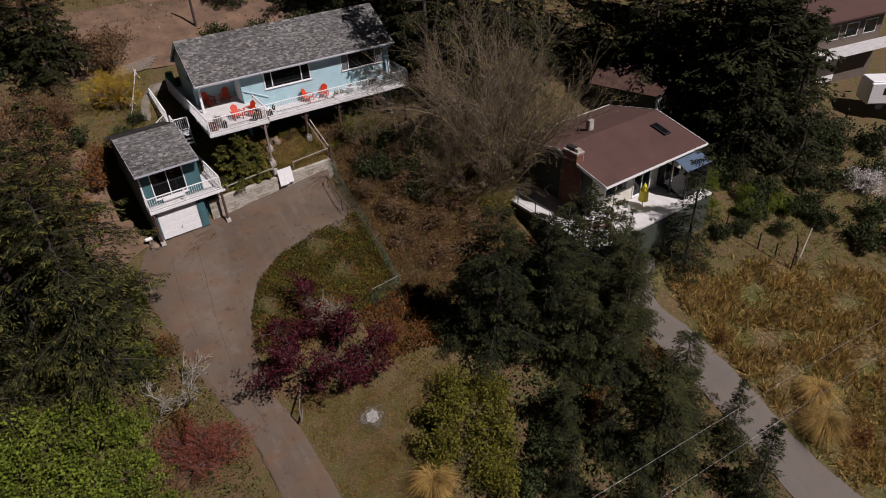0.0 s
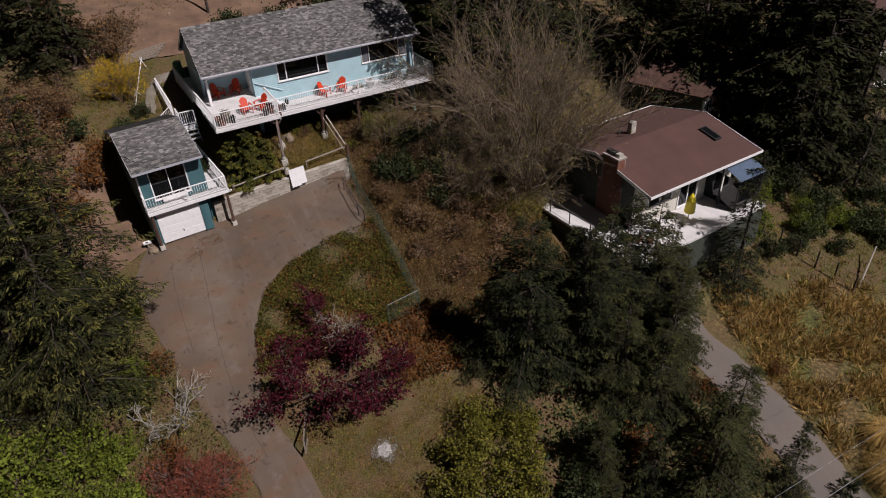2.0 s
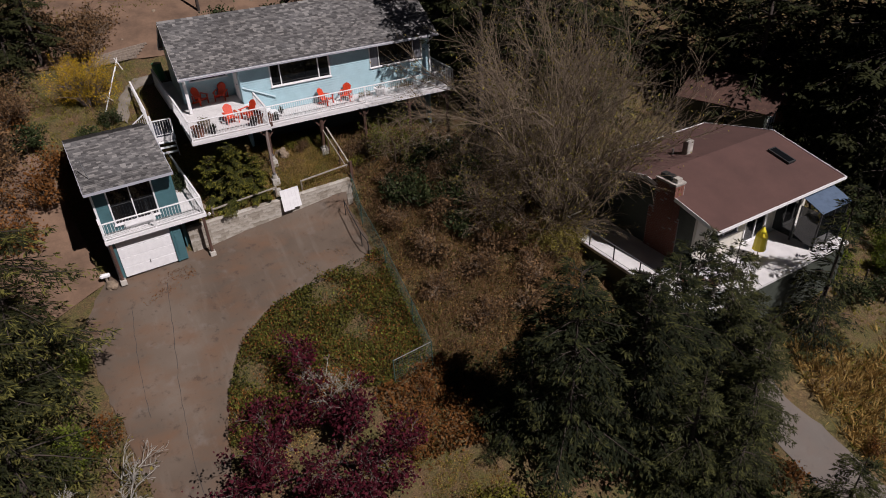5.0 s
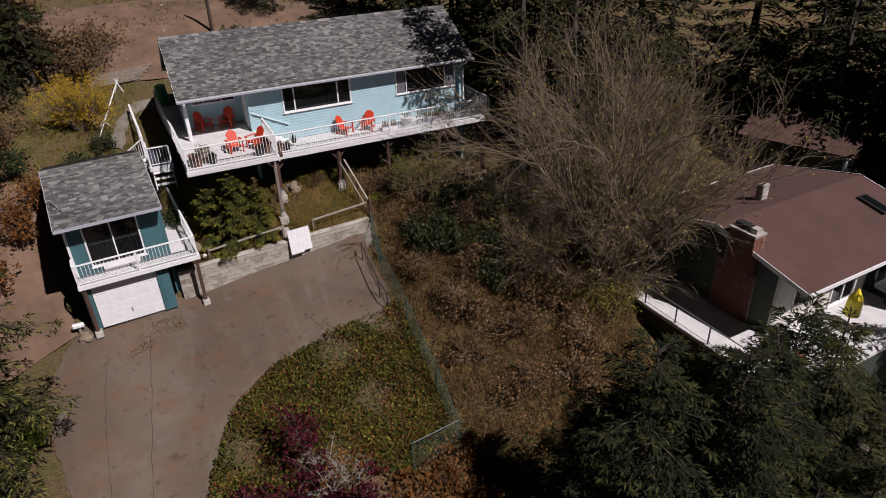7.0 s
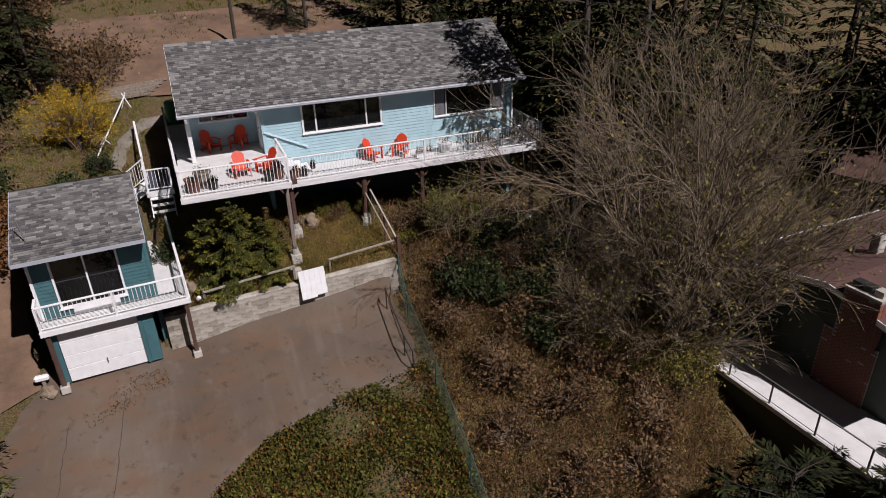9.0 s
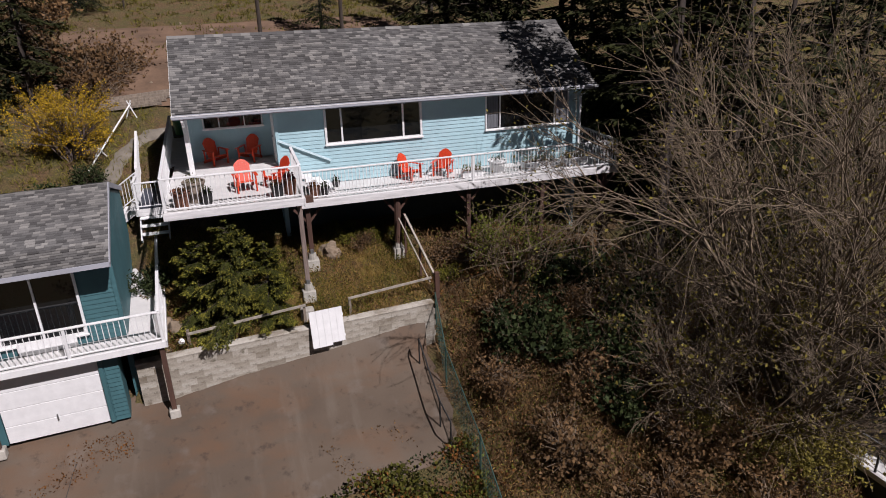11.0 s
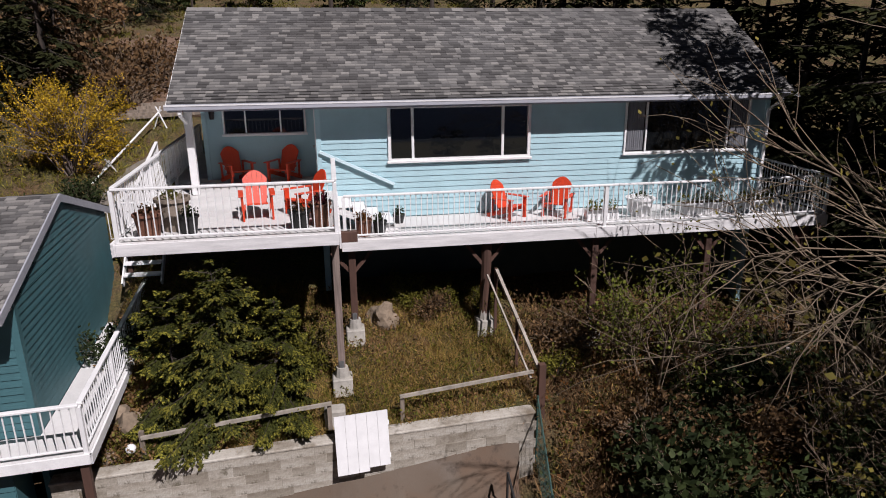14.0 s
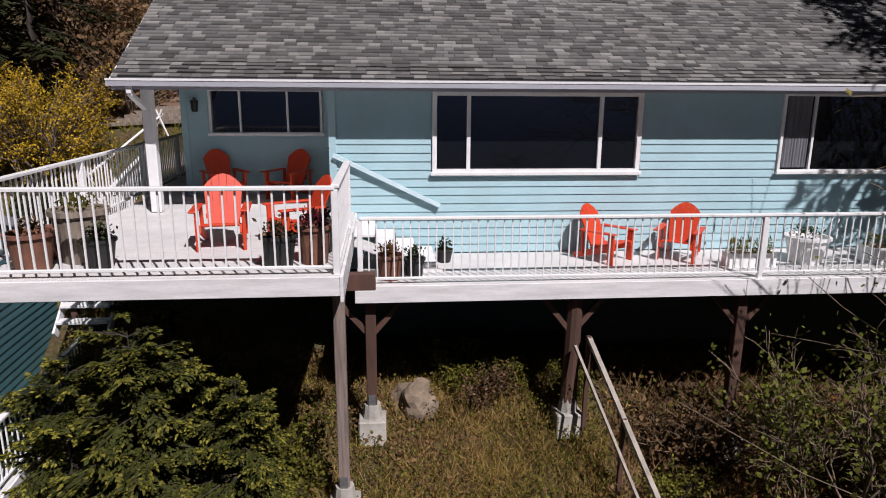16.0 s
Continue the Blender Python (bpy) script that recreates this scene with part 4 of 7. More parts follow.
# ---------------------------------------------------------------- retaining wall and fences
def build_wall():
    w = thing("wall_terrace", "low stained concrete block retaining wall along the drive", "wall", kind="structure")
    rng = random.Random(8)
    x0, x1 = -1.7, 7.05
    bm = bmesh.new()
    v0 = Vector((x0, wall_y(x0), 0))
    v1 = Vector((x1, wall_y(x1), 0))
    ang = math.degrees(math.atan2(v1.y - v0.y, v1.x - v0.x))
    ln = (v1 - v0).length
    M = pose(v0.x, v0.y, 0, 0, 0, ang)
    boxpart("core", (0, ln, 0.0, 0.26, -0.9, 1.02), WALLSTAIN, w, m=M)
    sh = []
    for k in range(3):
        bm = bmesh.new()
        a = 0.2092 - 0.0008 * k
        box(bm, -a, a, -0.002 - 0.002 * k, 0.03, -0.0994, 0.0994)
        bmesh.ops.bevel(bm, geom=bm.edges[:], offset=0.003, segments=1, affect="EDGES")
        q = bpy.data.meshes.new("block")
        bm.to_mesh(q)
        bm.free()
        q.materials.append(WALLSTAIN)
        sh.append(q)
    for r in range(8):
        z = -0.55 + r * 0.2 + 0.1
        x = 0.21 + (0.2 if r % 2 else 0)
        while x < ln - 0.15:
            ob = new("block", sh[rng.randrange(3)])
            ob.parent = w
            ob.matrix_basis = M @ pose(x, rng.uniform(-0.004, 0.004), z)
            x += 0.42
    boxpart("coping", (-0.02, ln + 0.02, -0.018, 0.3, 1.02, 1.075), WALLSTAIN, w, bevel=0.015, m=M)
    # timber rail on the wall
    f = thing("wall_fence", "low weathered timber rail on short posts along the wall", "fence")
    for a, b in ((-0.3, 3.05), (4.35, 7.1)):
        bm = bmesh.new()
        beam(bm, (a, wall_y(a) + 0.35, 1.5 if a < 1 else 1.62), (b, wall_y(b) + 0.35, 1.68 if a < 1 else 1.78), 0.05, 0.065)
        part("rail", bm, PALEWOOD, f)
    for x in (-0.3, 3.0, 4.4):
        bm = bmesh.new()
        box(bm, x - 0.04, x + 0.04, wall_y(x) + 0.37, wall_y(x) + 0.45, 0.7, 1.6)
        part("post", bm, GREYWOOD, f)
    s = thing("gate_panel", "white boarded panel standing against the wall", "panel", pose(3.1, wall_y(3.6) - 0.3, 0.42, -10, 0, 6))
    for k in range(5):
        boxpart("board", (k * 0.2, k * 0.2 + 0.196, 0, 0.03, 0.06 if k < 3 else 0.13, 1.2), WHITE, s)
    boxpart("batten", (0.02, 1.02, 0.03, 0.06, 0.25, 0.33), WHITE, s)
    boxpart("batten", (0.02, 1.02, 0.03, 0.06, 0.9, 0.98), WHITE, s)
    p = thing("post_block", "white painted concrete post foot on the terrace", "pier", pose(3.1, -3.2, gz(3.1, -3.2)))
    bm = bmesh.new()
    box(bm, -0.2, 0.2, -0.15, 0.15, -0.1, 0.35)
    part("block", bm, CONCRETE, p, bevel=0.04)
    # terrace side fence, two long weathered rails down the slope
    t = thing("side_fence", "leaning weathered timber fence with long rails", "fence")
    a, b = Vector((6.75, -1.3, 3.4)), Vector((7.25, -3.1, 1.75))
    for dx, dz in ((0, 0), (-0.2, -0.12)):
        bm = bmesh.new()
        beam(bm, a + Vector((dx, 0, dz)), b + Vector((dx, 0, dz)), 0.04 if dz else 0.07, 0.035 if dz else 0.05)
        part("rail", bm, PALEWOOD, t)
    for k in range(0, 9, 4):
        q = a.lerp(b, k / 8)
        bm = bmesh.new()
        box(bm, q.x - 0.03, q.x + 0.03, q.y - 0.03, q.y + 0.03, gz(q.x - 0.2, q.y) - 0.1, q.z + 0.02)
        part("slat" if k not in (0, 8) else "post", bm, DARKWOOD, t)
    bm = bmesh.new()
    box(bm, 7.2, 7.34, -3.2, -3.06, -0.2, 1.95)
    part("post", bm, DARKWOOD, t)


def mesh_fence():
    """Green wire mesh fence from the wall's end down the slope, then across the garden."""
    m, n, l, b = mat("green coated wire", 0.5)
    b.inputs["Base Color"].default_value = (0.03, 0.07, 0.058, 1)
    f = thing("mesh_fence", "green wire mesh fence on thin metal posts", "fence")
    line = [(7.15, -3.3), (6.85, -5.2), (6.7, -8.5), (6.45, -12.0), (6.25, -14.3), (4.3, -14.5)]
    H = 1.35
    for k, (x, y) in enumerate(line):
        z = gz(x, y)
        bm = bmesh.new()
        rod(bm, (x, y, z - 0.1), (x, y, z + H + 0.05), 0.025, sides=6)
        part("post", bm, m, f)
    for (x0, y0), (x1, y1) in zip(line, line[1:]):
        bm = bmesh.new()
        a = Vector((x0, y0, gz(x0, y0)))
        c = Vector((x1, y1, gz(x1, y1)))
        ln = (c - a).length
        for q in np.arange(0, H + 0.01, 0.135):
            rod(bm, a + Vector((0, 0, q)), c + Vector((0, 0, q)), 0.0036, sides=3, caps=False)
        for q in np.arange(0, ln, 0.15):
            p = a.lerp(c, q / ln)
            rod(bm, p, p + Vector((0, 0, H)), 0.0036, sides=3, caps=False)
        part("mesh", bm, m, f)
        bm = bmesh.new()
        rod(bm, a + Vector((0, 0, H)), c + Vector((0, 0, H)), 0.018, sides=6)
        part("rail", bm, m if y1 > -14.4 else GALV, f)
    # bent pipe loop beside the drive
    g = thing("pipe_gate", "bent dark metal pipe barrier at the drive's edge", "barrier")
    bm = bmesh.new()
    pts = [(6.3, -4.2), (6.25, -5.4), (6.2, -6.6), (6.25, -7.4)]
    for (x0, y0), (x1, y1) in zip(pts, pts[1:]):
        rod(bm, (x0, y0, gz(x0, y0) + 0.9), (x1, y1, gz(x1, y1) + 0.9), 0.025, sides=6)
    part("rail", bm, BLACK, g)
    for x, y in (pts[0], pts[2], pts[3]):
        bm = bmesh.new()
        rod(bm, (x, y, gz(x, y) - 0.1), (x, y, gz(x, y) + 0.9), 0.025, sides=6)
        part("post", bm, BLACK, g)


# ---------------------------------------------------------------- neighbour's house
def build_neighbour():
    NM = pose(20.1, -17.0, 0, 0, 0, 3.0)
    h = thing("house", "dark green bungalow with brown low-pitched roof and brick chimney", "house", NM)
    W, D, E, RZ = 10.0, 9.3, 0.5, 1.55
    base = -5.5
    boxpart("wall", (0.5, W - 0.4, 1.5, 1.65, base, E), plain("cream stucco", (0.62, 0.6, 0.52), 0.8, 0.2, 2), h, "cream rendered front wall")
    boxpart("wall", (0.5, 0.65, 1.65, D - 0.6, base, E), DARKGREEN, h)
    boxpart("wall", (W - 0.55, W - 0.4, 1.65, D - 0.6, base, E), DARKGREEN, h)
    boxpart("wall", (0.5, W - 0.4, D - 0.6, D - 0.45, base, E), DARKGREEN, h)
    sl = math.hypot(D / 2, RZ - E)
    ang = math.degrees(math.atan2(RZ - E, D / 2))
    for m in (pose(0, 0, E, ang, 0, 0), pose(W, D, E, ang, 0, 180)):
        boxpart("roof", (0, W, 0, sl, -0.12, 0), BROWNROOF, h, m=m)
    for x in (-0.02, W - 0.01):
        bm = bmesh.new()
        beam(bm, (x + 0.015, 0, E - 0.06), (x + 0.015, D / 2, RZ - 0.06), 0.03, 0.2)
        beam(bm, (x + 0.015, D / 2, RZ - 0.06), (x + 0.015, D, E - 0.06), 0.03, 0.2)
        part("barge_board", bm, WHITE, h)
    for y in (-0.06, D + 0.01):
        boxpart("gutter", (-0.03, W + 0.03, y, y + 0.06, E - 0.13, E + 0.02), WHITE, h)
    for x in (0.52, W - 0.52):
        bm = bmesh.new()
        prism(bm, [(1.5, E - 0.1), (D - 0.5, E - 0.1), (D / 2, RZ - 0.13)], Matrix(((0, 0.12, 0, x), (1, 0, 0, 0), (0, 0, 1, 0), (0, 0, 0, 1))))
        part("gable", bm, DARKGREEN, h)
    # brick chimney on the gable wall
    ch = boxpart("chimney", (0.4, 0.49, 2.6, 4.6, base, -0.2), MORTAR, h, "red brick chimney breast and stack")
    boxpart("chimney_core", (-0.02, 0.62, 2.72, 3.98, -0.2, 1.75), MORTAR, ch)
    bmsh = bmesh.new()
    box(bmsh, -0.014, 0.014, -0.095, 0.095, -0.03, 0.03)
    q = bpy.data.meshes.new("brick")
    bmsh.to_mesh(q)
    bmsh.free()
    q.materials.append(BRICK)
    rng = random.Random(4)
    z = -3.5
    n = 0
    r = 0
    while z < 1.72:
        lo, hi = (2.6, 4.6) if z < -0.25 else (2.72, 3.98)
        xx = 0.4 if z < -0.25 else -0.02
        y = lo + 0.1 - (0.1 if r % 2 else 0)
        while y < hi - 0.05:
            if rng.random() < 0.98:
                ob = new("brick", q)
                ob.parent = ch
                ob.matrix_basis = pose(xx - 0.004, max(lo + 0.09, min(hi - 0.09, y)), z, 0, 0, 0)
            y += 0.205
        if z > -0.25:
            for x in (0.1, 0.31, 0.52):
                ob = new("brick", q)
                ob.parent = ch
                ob.matrix_basis = pose(x - 0.05, 2.716, z, 0, 0, 90)
        z += 0.078
        r += 1
    boxpart("cap", (-0.06, 0.66, 2.68, 4.02, 1.75, 1.83), CONCRETE, ch)
    for y in (2.95, 3.35, 3.72):
        bm = bmesh.new()
        box(bm, 0.12, 0.46, y - 0.15, y + 0.15, 1.83, 2.05)
        part("flue", bm, BLACK if y > 3.2 else CONCRETE, ch)
    v = boxpart("vent", (3.9, 4.35, 5.5, 5.85, 1.0, 2.1), CONCRETE, h, "grey metal flue box on the roof", bevel=0.02)
    bm = bmesh.new()
    rod(bm, (3.6, 6.2, 1.0), (3.6, 6.2, 1.55), 0.05)
    part("vent_pipe", bm, GALV, h)
    sk = boxpart("skylight", (7.9, 8.5, 2.1, 3.5, 0, 0.12), BLACK, h, "flat roof skylight", m=pose(0, 0, E + 0.02, ang, 0, 0))
    bm = bmesh.new()
    box(bm, 7.98, 8.42, 2.18, 3.42, 0.122, 0.13, m=pose(0, 0, E + 0.02, ang, 0, 0))
    part("pane", bm, GLASS, sk)
    window_unit("window_5", "white-framed window of the brown-roofed bungalow", 2.2, 1.3, (0.5,), NM @ pose(1.6, 1.49, -1.5), 0.08)
    window_unit("window_6", "white-framed patio window of the brown-roofed bungalow", 1.8, 2.0, (0.5,), NM @ pose(4.4, 1.49, -2.5), 0.08)
    # sun room
    s = thing("sunroom", "dark framed glazed sunroom with a curved glass roof", "sunroom", NM @ pose(7.0, -0.9, -2.6))
    for x in (0, 1.1, 2.2):
        for y in (0, 1.3, 2.5):
            boxpart("post", (x - 0.04, x + 0.04, y - 0.04, y + 0.04, 0, 2.3 + 0.5 * y / 2.5), BLACK, s)
    for x in (0.04, 1.14):
        boxpart("pane", (x, x + 1.02, -0.01, 0.01, 0.2, 2.2), GLASS, s)
    for y in (0.04, 1.34):
        boxpart("pane", (-0.01, 0.01, y, y + 1.1, 0.2, 2.2), GLASS, s)
    bm = bmesh.new()
    prev = None
    for k in range(9):
        a = k / 8
        y, z = -0.1 + 2.6 * a, 2.25 + 0.7 * math.sin(a * math.pi / 2)
        cur = [bm.verts.new((x, y, z)) for x in (-0.1, 2.4)]
        if prev:
            bm.faces.new((prev[0], prev[1], cur[1], cur[0]))
        prev = cur
    ob = part("roof", bm, plain("blue tinted plastic sheet", (0.1, 0.14, 0.2), 0.2, 0.2, 3), s)
    md = ob.modifiers.new("thick", "SOLIDIFY")
    md.thickness = 0.03
    # deck
    d = thing("deck", "pale grey deck wrapping round the brown-roofed bungalow", "deck", NM)
    boxpart("platform", (-2.2, 0.48, -1.5, 8.0, -2.75, -2.6), GREYDECK, d)
    boxpart("platform", (0.482, 9.4, -1.5, 1.48, -2.75, -2.6), GREYDECK, d)
    boxpart("skirt", (-2.1, 9.3, -1.45, -1.35, -6.6, -2.75), DARKGREEN, d)
    boxpart("skirt", (-2.15, -2.05, -1.35, 8.0, -6.0, -2.75), DARKGREEN, d)
    r = thing("deck_railing", "thin grey handrail on slim dark posts along the neighbouring deck", "railing", NM)
    for k in range(6):
        y = -1.3 + 1.84 * k
        boxpart("post", (-2.17, -2.12, y - 0.025, y + 0.025, -2.7, -1.68), BLACK, r)
    for z in (-1.68, -2.5):
        bm = bmesh.new()
        beam(bm, (-2.145, -1.35, z), (-2.145, 7.95, z), 0.05 if z > -2 else 0.02, 0.03 if z > -2 else 0.02)
        part("rail", bm, GALV, r)
    bm = bmesh.new()
    beam(bm, (-2.145, 7.95, -1.68), (-0.9, 7.95, -1.68), 0.06, 0.05)
    part("rail", bm, PALEWOOD, r)
    boxpart("edge_board", (-2.23, -2.203, -1.5, 8.0, -2.78, -2.598), WEATHERED, d)
    for x, y, h in ((-0.2, 0.3, 0.36), (0.25, -0.2, 0.34), (-0.75, 0.6, 0.3)):
        w = NM @ Vector((x, y, -2.6))
        pot(w.x, w.y, w.z, 0.24, h, TERRACOTTA, "round terracotta pot on the neighbouring deck", LEAF_DARK, int(x * 10 + 30))
    c = thing("parasol", "folded bright yellow parasol on the deck", "parasol", NM @ pose(4.2, 0.3, -2.6))
    bm = bmesh.new()
    rod(bm, (0, 0, 0), (0, 0, 1.9), 0.025)
    part("pole", bm, GREYWOOD, c)
    bm = bmesh.new()
    rod(bm, (0, 0, 0.5), (0, 0, 1.3), 0.34, 0.3, 9)
    rod(bm, (0, 0, 1.3), (0, 0, 1.8), 0.3, 0.05, 9)
    part("canopy", bm, YELLOW, c)


def build_shed():
    SM = pose(33.0, -8.9, -1.6, 0, 0, 20)
    s = thing("garden_shed", "small cedar shed with a mossy brown gable roof and a window", "shed", SM)
    W, D, H = 4.6, 5.5, 2.6
    boxpart("wall", (0, W, 0, 0.12, -1.0, H), DARKGREEN, s)
    boxpart("wall", (0, 0.12, 0.12, D, -1.0, H), DARKGREEN, s)
    boxpart("wall", (W - 0.12, W, 0.12, D, -1.0, H), DARKGREEN, s)
    boxpart("wall", (0, W, D, D + 0.12, -1.0, H), DARKGREEN, s)
    cedar = plain("cedar boards", (0.3, 0.12, 0.06), 0.8, 0.4, 3, stretch=(6, 6, 0.4))
    x = 2.1
    while x < W - 0.1:
        boxpart("board", (x, x + 0.17, -0.03, -0.003, -0.9, H - 0.05), cedar, s)
        x += 0.19
    ang = math.degrees(math.atan2(1.3, W / 2 + 0.3))
    sl = math.hypot(1.3, W / 2 + 0.3)
    for m in (pose(-0.3, D + 0.4, H, 0, 0, -90) @ pose(0, 0, 0, ang), pose(W + 0.3, -0.5, H, 0, 0, 90) @ pose(0, 0, 0, ang)):
        boxpart("roof", (0, D + 0.9, 0, sl, -0.08, 0.0), plain("mossy brown shingles", (0.1, 0.05, 0.035), 0.95, 0.6, 2.5, fine=14, bumps=1.0), s, m=m)
    bm = bmesh.new()
    prism(bm, [(0, H), (W, H), (W / 2, H + 1.1)], Matrix(((1, 0, 0, 0), (0, 0.1, 0, 0.01), (0, 0, 1, 0), (0, 0, 0, 1))))
    part("gable", bm, DARKGREEN, s)
    window_unit("window_7", "small blue-grey framed shed window", 1.6, 1.1, (0.33, 0.66), SM @ pose(0.4, -0.02, 0.9), 0.07)


FAR = (53.0, -9.5, 0.3)


def build_far_houses():
    h = thing("house", "distant two-storey brown house with a pale deck and white door", "house", pose(FAR[0], FAR[1], FAR[2] - 1.0, 0, 0, -8))
    br = plain("brown boards", (0.13, 0.1, 0.08), 0.85, 0.3, 2)
    boxpart("wall", (0, 8, 0, 6.0, -3, 4.0), br, h)
    boxpart("roof", (-0.6, 8.6, -1.0, 3.0, -0.08, 0.08), BROWNROOF, h, m=pose(0, 0, 4.1, 10, 0, 0))
    boxpart("roof", (-0.6, 8.6, 0, 4.0, -0.08, 0.08), BROWNROOF, h, m=pose(8, 7.0, 4.0, 10, 0, 180))
    boxpart("balcony", (-0.5, 8.5, -1.6, -0.01, 0.9, 1.1), GREYDECK, h)
    boxpart("balcony_wall", (-0.5, 8.5, -1.65, -1.6, 0.8, 1.9), WEATHERED, h)
    boxpart("door", (0.8, 3.2, -0.06, -0.01, -2.2, 0.2), WHITE, h)
    for x in (0.8, 3.2, 5.6):
        w = boxpart("window", (x, x + 1.6, -0.05, -0.005, 1.9, 3.2), WHITE, h)
        boxpart("pane", (x + 0.08, x + 1.52, -0.06, -0.052, 1.98, 3.12), GLASS, w)
    c = thing("caravan", "white camper body parked beside the lane", "caravan", pose(53.5, -15.0, -3.6, 0, 0, -35))
    boxpart("body", (0, 5.5, 0, 2.2, 0.5, 2.5), WHITE, c, bevel=0.12)
    boxpart("roof_cap", (0.1, 5.4, 0.1, 2.1, 2.5, 2.6), WHITE, c, bevel=0.04)
    boxpart("window", (1.2, 2.6, -0.02, 0.0, 1.4, 2.0), GLASS, c)
    for x in (1.2, 4.2):
        bm = bmesh.new()
        rod(bm, (x, 0.05, 0.35), (x, 0.3, 0.35), 0.35, sides=16)
        part("wheel", bm, BLACK, c)


# ---------------------------------------------------------------- plants
def diamonds(P, along, side, ln, wd):
    """One rhombic leaf at each point: P base, along its direction, side its width direction."""
    a = P
    c = P + along * ln[:, None]
    mid = P + along * (ln * 0.45)[:, None]
    b = mid + side * (wd / 2)[:, None]
    d = mid - side * (wd / 2)[:, None]
    v = np.stack([a, b, c, d], 1).reshape(-1, 3)
    f = np.arange(len(P) * 4).reshape(-1, 4)
    return v, f


def unit(v):
    return v / np.maximum(np.linalg.norm(v, axis=-1, keepdims=True), 1e-9)


def scatter_leaves(P, rng, size, aspect=0.6, up=0.35):
    """Leaves at the points P, turned at random with a leaning to the sky."""
    n = len(P)
    along = unit(rng.normal(size=(n, 3)) + np.array([0, 0, up]))
    side = unit(np.cross(along, rng.normal(size=(n, 3)) + np.array([0, 0, 0.01])))
    ln = size * (0.6 + 0.8 * rng.random(n))
    return diamonds(P, along, side, ln, ln * aspect)


def tubes(lines, radii, sides=4):
    """Thin tapered tubes along polylines; lines: list of (k, 3) arrays, radii: list of (r0, r1)."""
    V, F, o = [], [], 0
    ang = np.arange(sides) * math.tau / sides
    ca, sa = np.cos(ang), np.sin(ang)
    for L, (r0, r1) in zip(lines, radii):
        k = len(L)
        d = unit(np.gradient(L, axis=0))
        ref = np.array([0.31, 0.17, 0.93]) if abs(d[0][2]) < 0.9 else np.array([1.0, 0.2, 0.0])
        s = unit(np.cross(d, ref))
        t = np.cross(d, s)
        r = np.linspace(r0, r1, k)[:, None, None]
        ring = L[:, None, :] + r * (ca[None, :, None] * s[:, None, :] + sa[None, :, None] * t[:, None, :])
        V.append(ring.reshape(-1, 3))
        i = np.arange((k - 1) * sides)
        q, j = i // sides, i % sides
        n = (j + 1) % sides
        F.append(o + np.stack([q * sides + j, q * sides + n, (q + 1) * sides + n, (q + 1) * sides + j], -1))
        o += k * sides
    return np.concatenate(V), np.concatenate(F)


